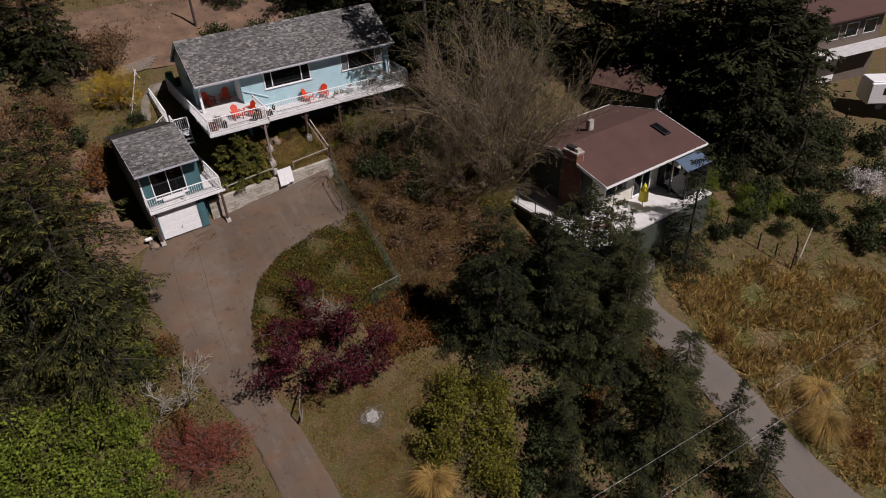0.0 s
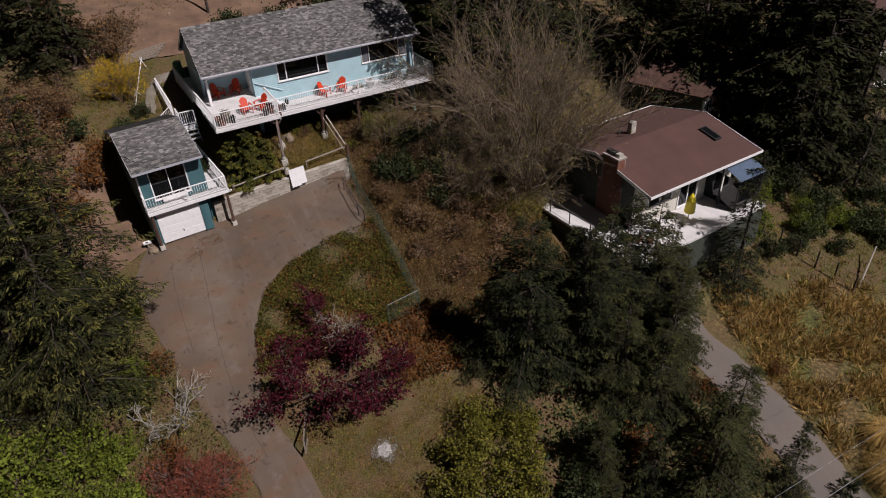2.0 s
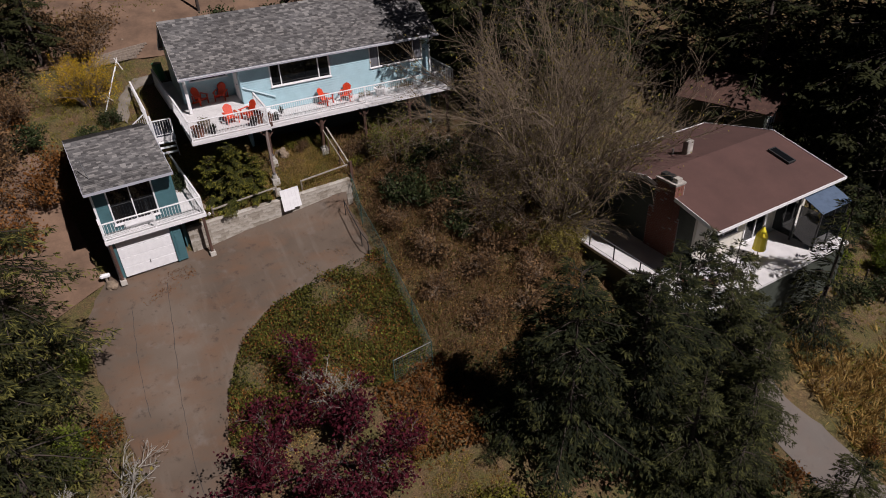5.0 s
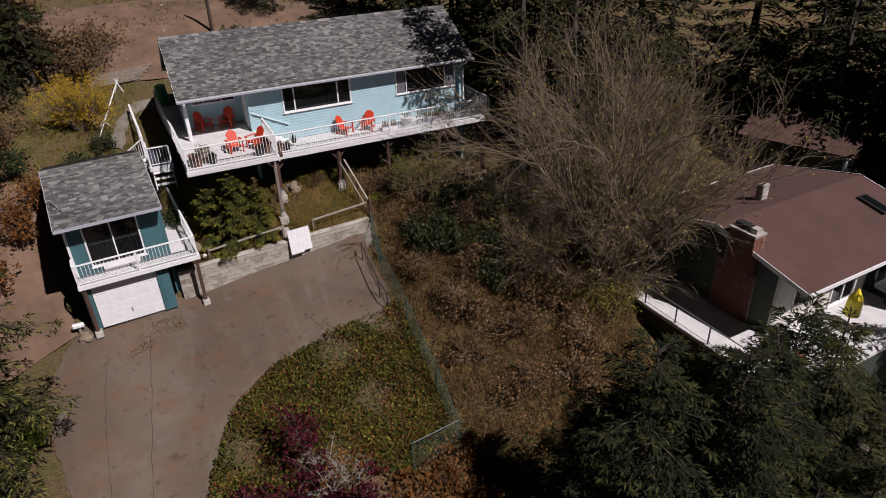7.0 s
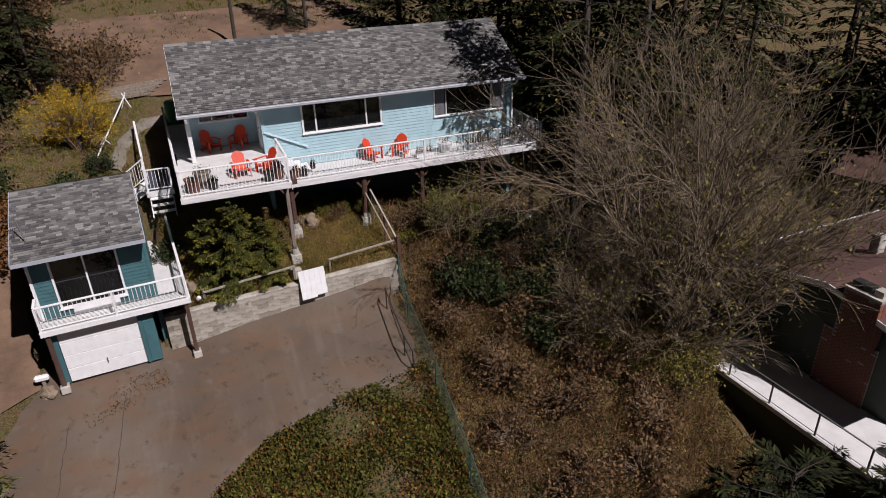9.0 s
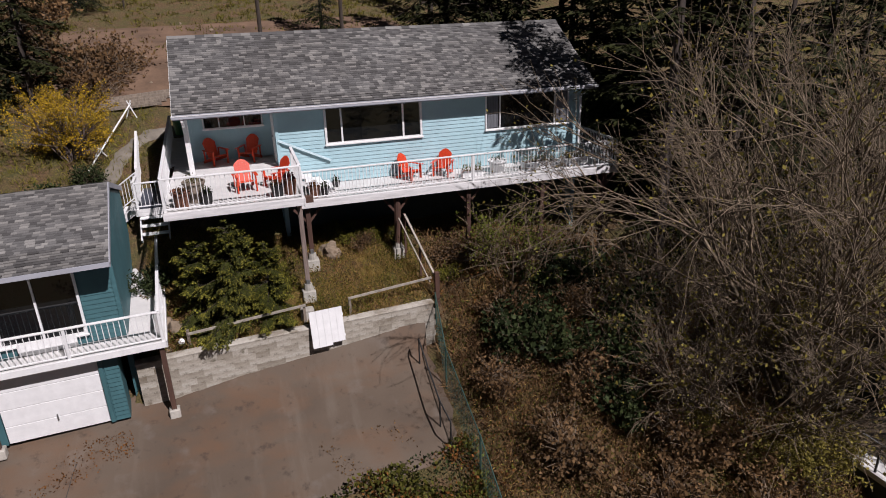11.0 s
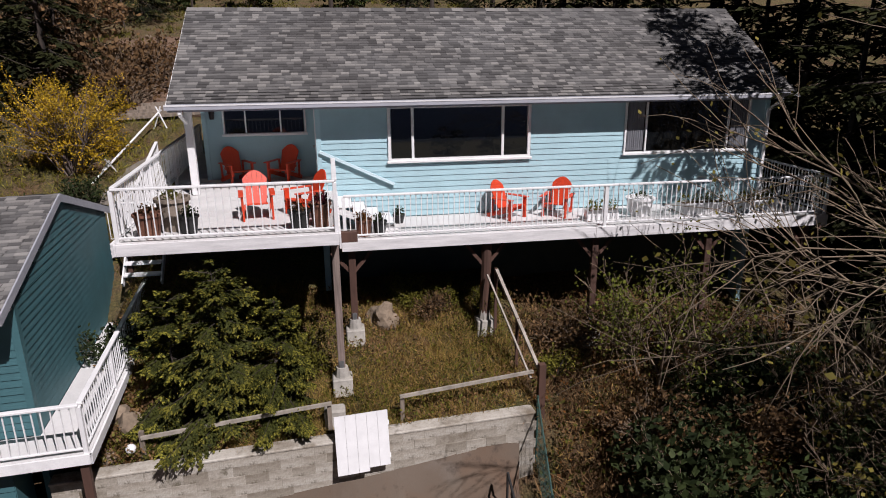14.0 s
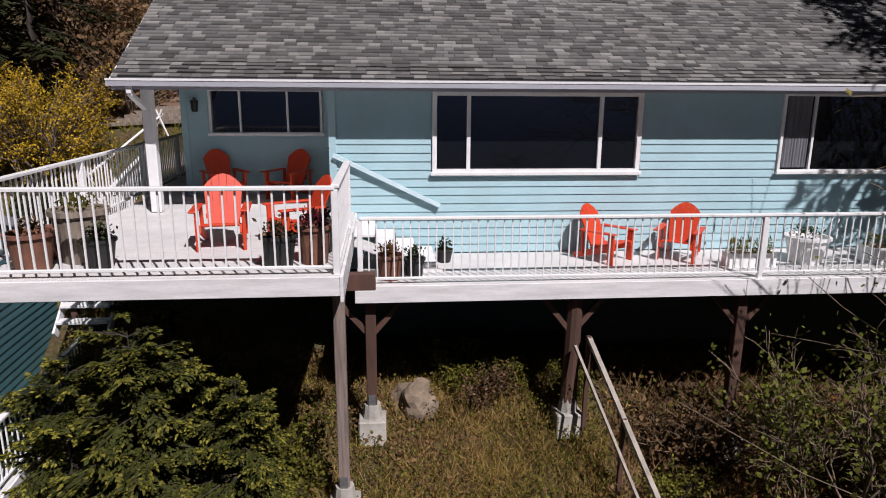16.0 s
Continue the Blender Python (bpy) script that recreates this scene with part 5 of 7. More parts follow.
def conifer(seed, H, R, material=NEEDLE, tips=NEEDLE_TIP, thin=1.0, label="tall dark green fir tree with drooping layered boughs", low=0.05, name="fir_tree", power=0.75, leaf=0.0):
    """Trunk, loose whorls of drooping boughs, and on each bough a flat feathery spray of twigs and needles."""
    rng = np.random.default_rng(seed)
    th = thing(name, label, "tree", group="firs")
    lines, radii = [np.array([[0, 0, -0.3], [0.05, 0, H * 0.5], [0, 0.03, H]])], [(0.02 * H, 0.01)]
    out = {0: [], 1: []}
    z = low * H
    big = 1 / thin ** 0.5
    leaf = leaf or (0.23 if thin > 0.6 else 0.31)
    while z < H * 0.985:
        frac = z / H
        L0 = R * (1 - frac) ** power * (0.65 + 0.35 * min(1, frac / 0.15))
        for k in range(int(rng.integers(4, 7))):
            az = rng.random() * math.tau
            L = max(0.25, L0 * rng.choice([0.5, 0.75, 0.95, 1.1, 1.35]) * rng.uniform(0.85, 1.1))
            rise = rng.uniform(-0.05, 0.2) + 0.6 * frac ** 2
            zb = z + rng.uniform(-0.1, 0.1)
            m = max(5, int(L / 0.25))
            s = np.linspace(0, 1, m)
            P = np.stack([np.cos(az) * s * L, np.sin(az) * s * L, zb + L * (rise * s - 0.62 * s ** 2 + 0.3 * s ** 4)], -1)
            P[1:] += np.cumsum(rng.normal(scale=0.018, size=(m - 1, 3)), 0)
            lines.append(P[:: 2] if m > 6 else P)
            radii.append((0.008 + 0.011 * L, 0.004))
            d = unit(np.gradient(P, axis=0))
            lat = unit(np.cross(d, np.array([0, 0, 1.0])))
            nb = int(6 + 14 * L * thin)
            u = np.sort(0.12 + 0.88 * rng.random(nb) ** 0.85)
            i = np.minimum((u * (m - 1)).astype(int), m - 2)
            w0 = (u * (m - 1) - i)[:, None]
            A = P[i] * (1 - w0) + P[i + 1] * w0
            sg = np.where(np.arange(nb) % 2, -1.0, 1.0)
            tl = (0.14 + 0.5 * L ** 0.8 * (1 - u) ** 0.7 * np.minimum(1, u / 0.25)) * rng.uniform(0.7, 1.15, nb)
            td = unit(d[i] * rng.uniform(0.7, 1.0, (nb, 1)) + lat[i] * (sg * rng.uniform(0.55, 0.9, nb))[:, None] + np.stack([np.zeros(nb), np.zeros(nb), rng.uniform(-0.35, 0.0, nb)], -1))
            q = np.maximum(4, (tl / 0.075 * thin).astype(int))
            r = np.repeat(np.arange(nb), q)
            n = len(r)
            w = rng.random(n)
            base = A[r] + td[r] * (w * tl[r])[:, None]
            base[:, 2] -= 0.3 * w ** 2 * tl[r]
            flat = unit(np.cross(td[r], np.array([0, 0, 1.0])))
            along = unit(td[r] + flat * np.where(rng.random(n) < 0.5, -1, 1)[:, None] * rng.uniform(0.3, 0.8, (n, 1)) + rng.normal(scale=0.13, size=(n, 3)) - np.array([0, 0, 0.12]))
            side = unit(np.cross(along, np.array([0, 0, 1.0]) + rng.normal(scale=0.35, size=(n, 3))))
            ln = rng.uniform(0.12, 0.27, n) * big
            # On firs this split paints sunlit ends against shade-dark inner boughs.
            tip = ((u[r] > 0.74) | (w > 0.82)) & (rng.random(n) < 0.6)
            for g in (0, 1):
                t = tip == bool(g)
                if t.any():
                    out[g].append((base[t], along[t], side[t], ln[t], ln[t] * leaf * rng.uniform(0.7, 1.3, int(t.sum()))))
        z += rng.uniform(0.28, 0.52) * (0.55 + 0.45 * H / 10) / thin ** 0.35
    v, f = tubes(lines, radii, 3)
    raw("trunk", v, f, DARKBARK, th)
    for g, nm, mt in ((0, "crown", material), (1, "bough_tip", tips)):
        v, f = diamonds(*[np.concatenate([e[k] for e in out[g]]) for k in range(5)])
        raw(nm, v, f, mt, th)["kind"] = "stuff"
    return th


def put(ob, x, y, rz=0.0, s=1.0, sink=0.05, lean=0.0):
    """Stand a thing built at the origin on the land."""
    ob.matrix_basis = pose(x, y, gz(x, y) - sink, lean, 0, rz) @ Matrix.Scale(s, 4)
    return ob


def again(ob, x, y, rz=0.0, s=1.0, sink=0.05, lean=0.0):
    c = copy_thing(ob, Matrix())
    return put(c, x, y, rz, s, sink, lean)


def branching(rng, start, direction, length, radius, depth, lines, radii, tips, spread_a=0.5, kids=(5, 8), droop=0.0, up=0.12, wobble=0.1, fine=0.0065):
    k = 6 if depth > 1 else (4 if depth == 1 else 3)
    d = unit(np.array(direction, float))
    P = [np.array(start, float)]
    for i in range(k):
        d = unit(d + rng.normal(scale=wobble * (6 / k) ** 0.5, size=3) + np.array([0, 0, (up - droop * (i / k)) * 6 / k]))
        P.append(P[-1] + d * length / k)
    P = np.array(P)
    lines.append(P)
    radii.append((radius, max(0.006, radius * 0.35)))
    if depth == 0:
        tips.append(P[-1])
        tips.append(P[-2])
        return
    for j in range(int(rng.integers(*kids))):
        s = rng.uniform(0.22, 1.0)
        i = min(k - 1, int(s * k))
        at = P[i] + (P[i + 1] - P[i]) * rng.random()
        dd = P[i + 1] - P[i]
        nd = unit(unit(dd) + spread_a * unit(rng.normal(size=3)) * rng.uniform(0.8, 1.5))
        branching(rng, at, nd, length * rng.uniform(0.4, 0.68), max(fine, radius * 0.45), depth - 1, lines, radii, tips, spread_a * 1.08, kids, droop * 1.2, up * 0.7, wobble, fine)


def bare_tree(seed, stems, length, radius, depth, label, material=TWIG, buds=LEAF_BUD, bud_n=1500, bud_size=0.13, kids=(6, 9), lean=(0.15, 0.8), spread_a=0.55, droop=0.06, name="maple_tree", sides=3, category="tree", wobble=0.1, up=0.12, foot=0.25, east=0.0, tight=0.12, fine=0.0065):
    rng = np.random.default_rng(seed)
    th = thing(name, label, category)
    lines, radii, tips = [], [], []
    for k in range(stems):
        az = k * math.tau / stems + rng.uniform(-0.4, 0.4)
        out = rng.uniform(*lean) * (1 - east * math.cos(az))
        branching(rng, (foot * math.cos(az), foot * math.sin(az), -0.3), (out * math.cos(az), out * math.sin(az), 1.0), length * rng.uniform(0.75, 1.1), radius * rng.uniform(0.6, 1.1), depth, lines, radii, tips, spread_a, kids, droop, up, wobble, fine)
    v, f = tubes(lines, radii, sides)
    raw("trunk", v, f, material, th)
    if buds:
        T = np.array(tips)
        P = T[rng.integers(0, len(T), bud_n)] + rng.normal(scale=tight, size=(bud_n, 3))
        v, f = scatter_leaves(P, rng, bud_size, 0.7)
        raw("crown", v, f, buds, th)
    return th


def shrub(seed, rx, ry, rz, n, size, material, label, name="shrub", lumps=9, category="shrub", twigs=TWIG, twig_n=40, inner=0.55, aspect=0.6, group="", shoots=70, open_=0.5):
    """A bush: uneven clumps of leaves, leafy shoots that stand out of them, and many thin stems."""
    rng = np.random.default_rng(seed)
    th = thing(name, label, category, group=group)
    C = rng.uniform(-0.62, 0.62, (lumps, 3)) * np.array([1, 1, 0.5]) + np.array([0, 0, 0.5])
    S = rng.uniform(0.2, 0.46, lumps)
    n0 = int(n * (1 - open_))
    k = rng.integers(0, lumps, n0)
    dirs = unit(rng.normal(size=(n0, 3)))
    rad = S[k] * (inner + (1.08 - inner) * rng.random(n0) ** 0.5) * (1 + 0.25 * rng.normal(size=n0) * (rng.random(n0) < 0.2))
    P = C[k] + dirs * rad[:, None]
    keep = np.sin(P[:, 0] * 7 + seed) * np.sin(P[:, 1] * 8) * np.sin(P[:, 2] * 9) > -0.3
    P = P[keep]
    P[:, 2] = np.abs(P[:, 2])
    P = P * np.array([rx, ry, rz])
    lines, radii = [], []
    for j in range(twig_n):
        e = P[rng.integers(0, len(P))] * 1.02
        m = e * np.array([0.35, 0.35, 0.6]) + rng.normal(scale=0.08, size=3)
        b = e * np.array([0.12, 0.12, 0]) - np.array([0, 0, 0.15])
        lines.append(np.array([b, m, e]))
        radii.append((0.02 * max(rx, rz) ** 0.5, 0.006))
    Q = []
    ns = max(4, int(n * open_ / shoots))
    for j in range(shoots):
        c = int(rng.integers(0, lumps))
        d = unit(rng.normal(size=3) + np.array([0, 0, 0.55]))
        a0 = C[c] * np.array([rx, ry, rz]) * 0.7
        e = (C[c] + d * S[c] * rng.uniform(1.0, 1.75)) * np.array([rx, ry, rz])
        e[2] = abs(e[2])
        bend = np.array([0, 0, -0.1 * np.linalg.norm(e - a0)])
        lines.append(np.array([a0, (a0 + e) / 2 - bend, e]))
        radii.append((0.012, 0.004))
        t = rng.uniform(0.3, 1.03, ns)[:, None]
        Q.append(a0 + (e - a0) * t - bend * 4 * t * (1 - t) + rng.normal(scale=size * 0.75, size=(ns, 3)))
    P = np.concatenate([P] + Q)
    P[:, 2] = np.maximum(P[:, 2], 0.02)
    v, f = tubes(lines, radii, 3)
    raw("stem", v, f, twigs, th)
    v, f = scatter_leaves(P, rng, size, aspect)
    raw("foliage", v, f, material, th)
    return th


def inside(px, py, poly):
    r = np.zeros(px.shape, bool)
    j = len(poly) - 1
    for i in range(len(poly)):
        (xi, yi), (xj, yj) = poly[i], poly[j]
        r ^= ((yi > py) != (yj > py)) & (px < (xj - xi) * (py - yi) / (yj - yi + 1e-12) + xi)
        j = i
    return r


def cover(name, poly, n, size, material, label, seed, height=0.12, aspect=0.65, up=0.8, lift=0.0, patch=None):
    """Leaves close over the ground inside an outline: one object of stuff."""
    rng = np.random.default_rng(seed)
    a = np.array(poly)
    x = rng.uniform(a[:, 0].min(), a[:, 0].max(), n * 2)
    y = rng.uniform(a[:, 1].min(), a[:, 1].max(), n * 2)
    k = inside(x, y, poly)
    if patch is not None:
        k &= np.sin(x * 1.3 + seed + 1.5 * np.sin(y * 0.9)) * np.sin(y * 1.5 + np.cos(x * 1.1)) + rng.normal(scale=0.25, size=len(x)) > patch
    x, y = x[k][:n], y[k][:n]
    lump = 0.5 + 0.5 * np.sin(x * 2.3 + np.sin(y * 1.7)) * np.sin(y * 2.1 + np.cos(x * 1.3))
    z = land(x, y) + lift + rng.random(len(x)) * height * (0.5 + lump)
    v, f = scatter_leaves(np.stack([x, y, z], -1), rng, size, aspect, up)
    ob = raw(name, v, f, material)
    return tagged(ob, label, name.replace("_", " "), kind="stuff")


def grass_area(name, poly, n, height, material, label, seed, tuft=7, patch=0.0, wide=0.02):
    """Tufts of thin blades inside an outline: one object of stuff."""
    rng = np.random.default_rng(seed)
    a = np.array(poly)
    m = n // tuft
    x = rng.uniform(a[:, 0].min(), a[:, 0].max(), m * 3)
    y = rng.uniform(a[:, 1].min(), a[:, 1].max(), m * 3)
    k = inside(x, y, poly)
    if patch:
        k &= (np.sin(x * 0.9 + np.sin(y * 0.7) * 2) * np.sin(y * 1.1 + np.cos(x * 0.6)) + rng.normal(scale=0.3, size=len(x))) > patch - 1
    x, y = np.repeat(x[k][:m], tuft), np.repeat(y[k][:m], tuft)
    q = len(x)
    x = x + rng.normal(scale=0.05, size=q)
    y = y + rng.normal(scale=0.05, size=q)
    P = np.stack([x, y, land(x, y) - 0.06], -1)
    along = unit(rng.normal(scale=0.75, size=(q, 3)) + np.array([0, 0, 0.8]))
    side = unit(np.cross(along, rng.normal(size=(q, 3))))
    ln = height * rng.uniform(0.5, 1.3, q)
    v, f = diamonds(P, along, side, ln, wide * (0.4 + rng.random(q)))
    ob = raw(name, v, f, material)
    return tagged(ob, label, "grass", kind="stuff")


def build_trees():
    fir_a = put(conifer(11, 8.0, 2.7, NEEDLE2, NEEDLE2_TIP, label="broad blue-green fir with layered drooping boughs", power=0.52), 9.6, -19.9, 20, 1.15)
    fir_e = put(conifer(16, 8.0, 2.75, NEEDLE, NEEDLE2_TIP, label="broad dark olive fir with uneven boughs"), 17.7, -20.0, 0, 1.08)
    # The first, small fir is added to deepen the shadow left of the group.
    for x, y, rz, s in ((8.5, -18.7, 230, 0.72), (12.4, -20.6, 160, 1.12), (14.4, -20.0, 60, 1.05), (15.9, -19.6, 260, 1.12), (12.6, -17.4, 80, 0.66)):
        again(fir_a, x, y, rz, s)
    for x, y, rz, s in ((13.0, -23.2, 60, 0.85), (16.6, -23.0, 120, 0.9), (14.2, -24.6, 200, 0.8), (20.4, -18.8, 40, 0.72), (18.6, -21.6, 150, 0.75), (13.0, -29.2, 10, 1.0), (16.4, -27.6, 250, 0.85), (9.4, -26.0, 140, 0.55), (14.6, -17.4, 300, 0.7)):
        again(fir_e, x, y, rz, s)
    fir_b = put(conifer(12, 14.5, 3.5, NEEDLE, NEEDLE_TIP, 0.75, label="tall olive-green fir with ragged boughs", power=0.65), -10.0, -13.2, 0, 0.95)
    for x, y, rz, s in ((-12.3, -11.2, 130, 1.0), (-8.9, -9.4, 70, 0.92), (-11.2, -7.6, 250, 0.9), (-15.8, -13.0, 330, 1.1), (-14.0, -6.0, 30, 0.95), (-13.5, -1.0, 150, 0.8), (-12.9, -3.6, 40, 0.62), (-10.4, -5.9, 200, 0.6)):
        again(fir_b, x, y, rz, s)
    # Wood firs wear the shade-dark needles out to their tips.
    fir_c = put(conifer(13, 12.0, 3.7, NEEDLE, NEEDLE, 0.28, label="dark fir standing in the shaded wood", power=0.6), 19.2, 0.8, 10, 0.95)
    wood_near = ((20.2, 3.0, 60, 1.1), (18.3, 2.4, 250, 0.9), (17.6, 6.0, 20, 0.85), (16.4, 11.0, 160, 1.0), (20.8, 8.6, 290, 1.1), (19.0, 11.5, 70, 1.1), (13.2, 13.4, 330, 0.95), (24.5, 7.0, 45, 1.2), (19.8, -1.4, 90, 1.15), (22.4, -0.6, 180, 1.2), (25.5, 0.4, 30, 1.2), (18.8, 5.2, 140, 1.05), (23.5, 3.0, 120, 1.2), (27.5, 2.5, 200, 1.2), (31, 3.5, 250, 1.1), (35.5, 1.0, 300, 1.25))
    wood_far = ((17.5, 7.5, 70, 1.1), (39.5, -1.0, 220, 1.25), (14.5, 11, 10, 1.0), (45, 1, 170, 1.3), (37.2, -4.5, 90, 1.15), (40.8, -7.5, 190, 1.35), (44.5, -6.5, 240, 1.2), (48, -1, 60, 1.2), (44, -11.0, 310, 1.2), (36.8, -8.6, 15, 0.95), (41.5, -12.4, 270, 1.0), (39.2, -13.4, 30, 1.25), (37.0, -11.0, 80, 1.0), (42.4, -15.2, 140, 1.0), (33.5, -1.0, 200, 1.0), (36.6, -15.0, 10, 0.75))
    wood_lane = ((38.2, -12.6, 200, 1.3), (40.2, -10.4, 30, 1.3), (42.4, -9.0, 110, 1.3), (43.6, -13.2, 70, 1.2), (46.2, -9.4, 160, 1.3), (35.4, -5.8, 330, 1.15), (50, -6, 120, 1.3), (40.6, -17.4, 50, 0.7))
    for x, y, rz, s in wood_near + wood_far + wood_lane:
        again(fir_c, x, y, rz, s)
    fir_d = put(conifer(14, 8.2, 2.0, NEEDLE2, NEEDLE2_TIP, 0.7, label="slender fir beside the neighbouring deck"), 25.6, -19.7, 0, 1.05)
    for x, y, rz, s in ((11.2, -27.6, 40, 0.6), (9.6, -31.0, 200, 0.7), (16.6, -33.0, 300, 0.75), (7.7, -28.6, 20, 0.55), (18.0, -30.2, 70, 0.6), (-6.0, 24, 90, 0.9), (7.0, 16.0, 90, 0.8)):
        again(fir_d, x, y, rz, s)
    ragged = put(conifer(15, 8.5, 2.1, NEEDLE, NEEDLE, 0.5, "sparse ragged conifer with gaps between its boughs", 0.15), -7.6, 9.4)
    again(ragged, -9.4, 12.5, 120, 1.1)
    again(ragged, -6.2, 10.6, 40, 1.0)
    again(ragged, -6.6, 13.4, 200, 0.8)
    # bare maple: a fan of pale upright stems from one foot, twigs to the tips
    put(bare_tree(21, 18, 8.5, 0.115, 3, "large leafless many-stemmed maple with fine pale twigs and first buds", PALETWIG, bud_n=6000, bud_size=0.1, kids=(6, 8), lean=(0.04, 0.75), spread_a=0.52, droop=0.03, wobble=0.1, up=0.05, foot=0.5, east=0.1, fine=0.01), 18.0, -7.7, 0)
    put(bare_tree(28, 9, 5.0, 0.08, 3, "spreading leafless side limbs with yellow-green buds", PALETWIG, bud_n=6000, bud_size=0.13, kids=(6, 8), lean=(0.4, 1.0), spread_a=0.45, droop=0.05, wobble=0.06, name="maple_limbs", fine=0.0115), 18.4, -7.6, 0, 0.8)
    put(bare_tree(26, 16, 4.6, 0.07, 3, "low spreading leafless limbs round the foot of the maple", PALETWIG, kids=(6, 8), bud_n=3500, bud_size=0.11, lean=(0.9, 2.6), spread_a=0.5, droop=0.09, wobble=0.08, fine=0.0105, name="maple_suckers", category="shrub"), 16.3, -8.1, 0, 0.95)
    put(bare_tree(27, 9, 3.0, 0.05, 3, "leafless thicket of thin arching saplings", kids=(4, 6), bud_n=1200, bud_size=0.1, lean=(0.5, 1.8), spread_a=0.55, droop=0.08, wobble=0.07, name="sapling_thicket", category="shrub"), 14.0, -5.2, 0)
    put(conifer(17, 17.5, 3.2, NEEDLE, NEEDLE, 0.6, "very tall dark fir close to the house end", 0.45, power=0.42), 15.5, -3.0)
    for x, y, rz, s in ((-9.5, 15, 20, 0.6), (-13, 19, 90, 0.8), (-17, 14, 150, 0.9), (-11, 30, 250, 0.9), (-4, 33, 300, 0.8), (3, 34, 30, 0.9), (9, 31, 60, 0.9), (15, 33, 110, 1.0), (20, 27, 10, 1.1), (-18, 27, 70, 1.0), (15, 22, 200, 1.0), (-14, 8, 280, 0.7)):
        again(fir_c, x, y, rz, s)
    # bare shrubs
    put(bare_tree(22, 5, 1.6, 0.07, 3, "old apple tree with bare lichen-grey crooked limbs", PALEBARK, LEAF_BUD, 160, 0.1, (4, 6), (0.5, 1.4), 0.75, 0.1, "apple_tree"), -7.5, -15.0, 0, 1.25)
    put(bare_tree(23, 5, 1.5, 0.06, 3, "small leafless garden tree with pale twigs", PALEBARK, LEAF_RUST, 500, 0.1, (4, 6), (0.4, 1.1), 0.7, 0.05, "garden_tree"), 1.6, -14.2)
    put(bare_tree(24, 6, 2.3, 0.06, 3, "leafing shrub with thin arching stems and fresh green leaves", TWIG, LEAF_SPRING, 2600, 0.085, (4, 6), (0.3, 0.9), 0.5, 0.12, "shrub", category="shrub"), 10.3, -2.3, 0, 0.95)
    hawthorn = put(bare_tree(29, 6, 3.0, 0.08, 3, "ragged brown-leaved hawthorn tree beside the track", BARK, LEAF_BROWN, 9000, 0.11, (5, 7), (0.2, 0.9), 0.6, 0.04, "hawthorn_tree", tight=0.2), -10.8, -0.8)
    for x, y, rz, s in ((-10.6, 3.4, 110, 1.0), (-12.6, 1.4, 220, 1.15), (-8.6, 4.8, 40, 0.7)):
        again(hawthorn, x, y, rz, s)
    # purple plum: crooked pale limbs under dark purple leaf
    put(bare_tree(25, 7, 2.5, 0.09, 3, "purple-leaved plum tree with crooked grey limbs", PLUMBARK, LEAF_PURPLE, 15000, 0.12, (5, 7), (1.6, 3.8), 0.7, 0.12, "plum_tree"), 0.3, -16.2, 0, 1.12)


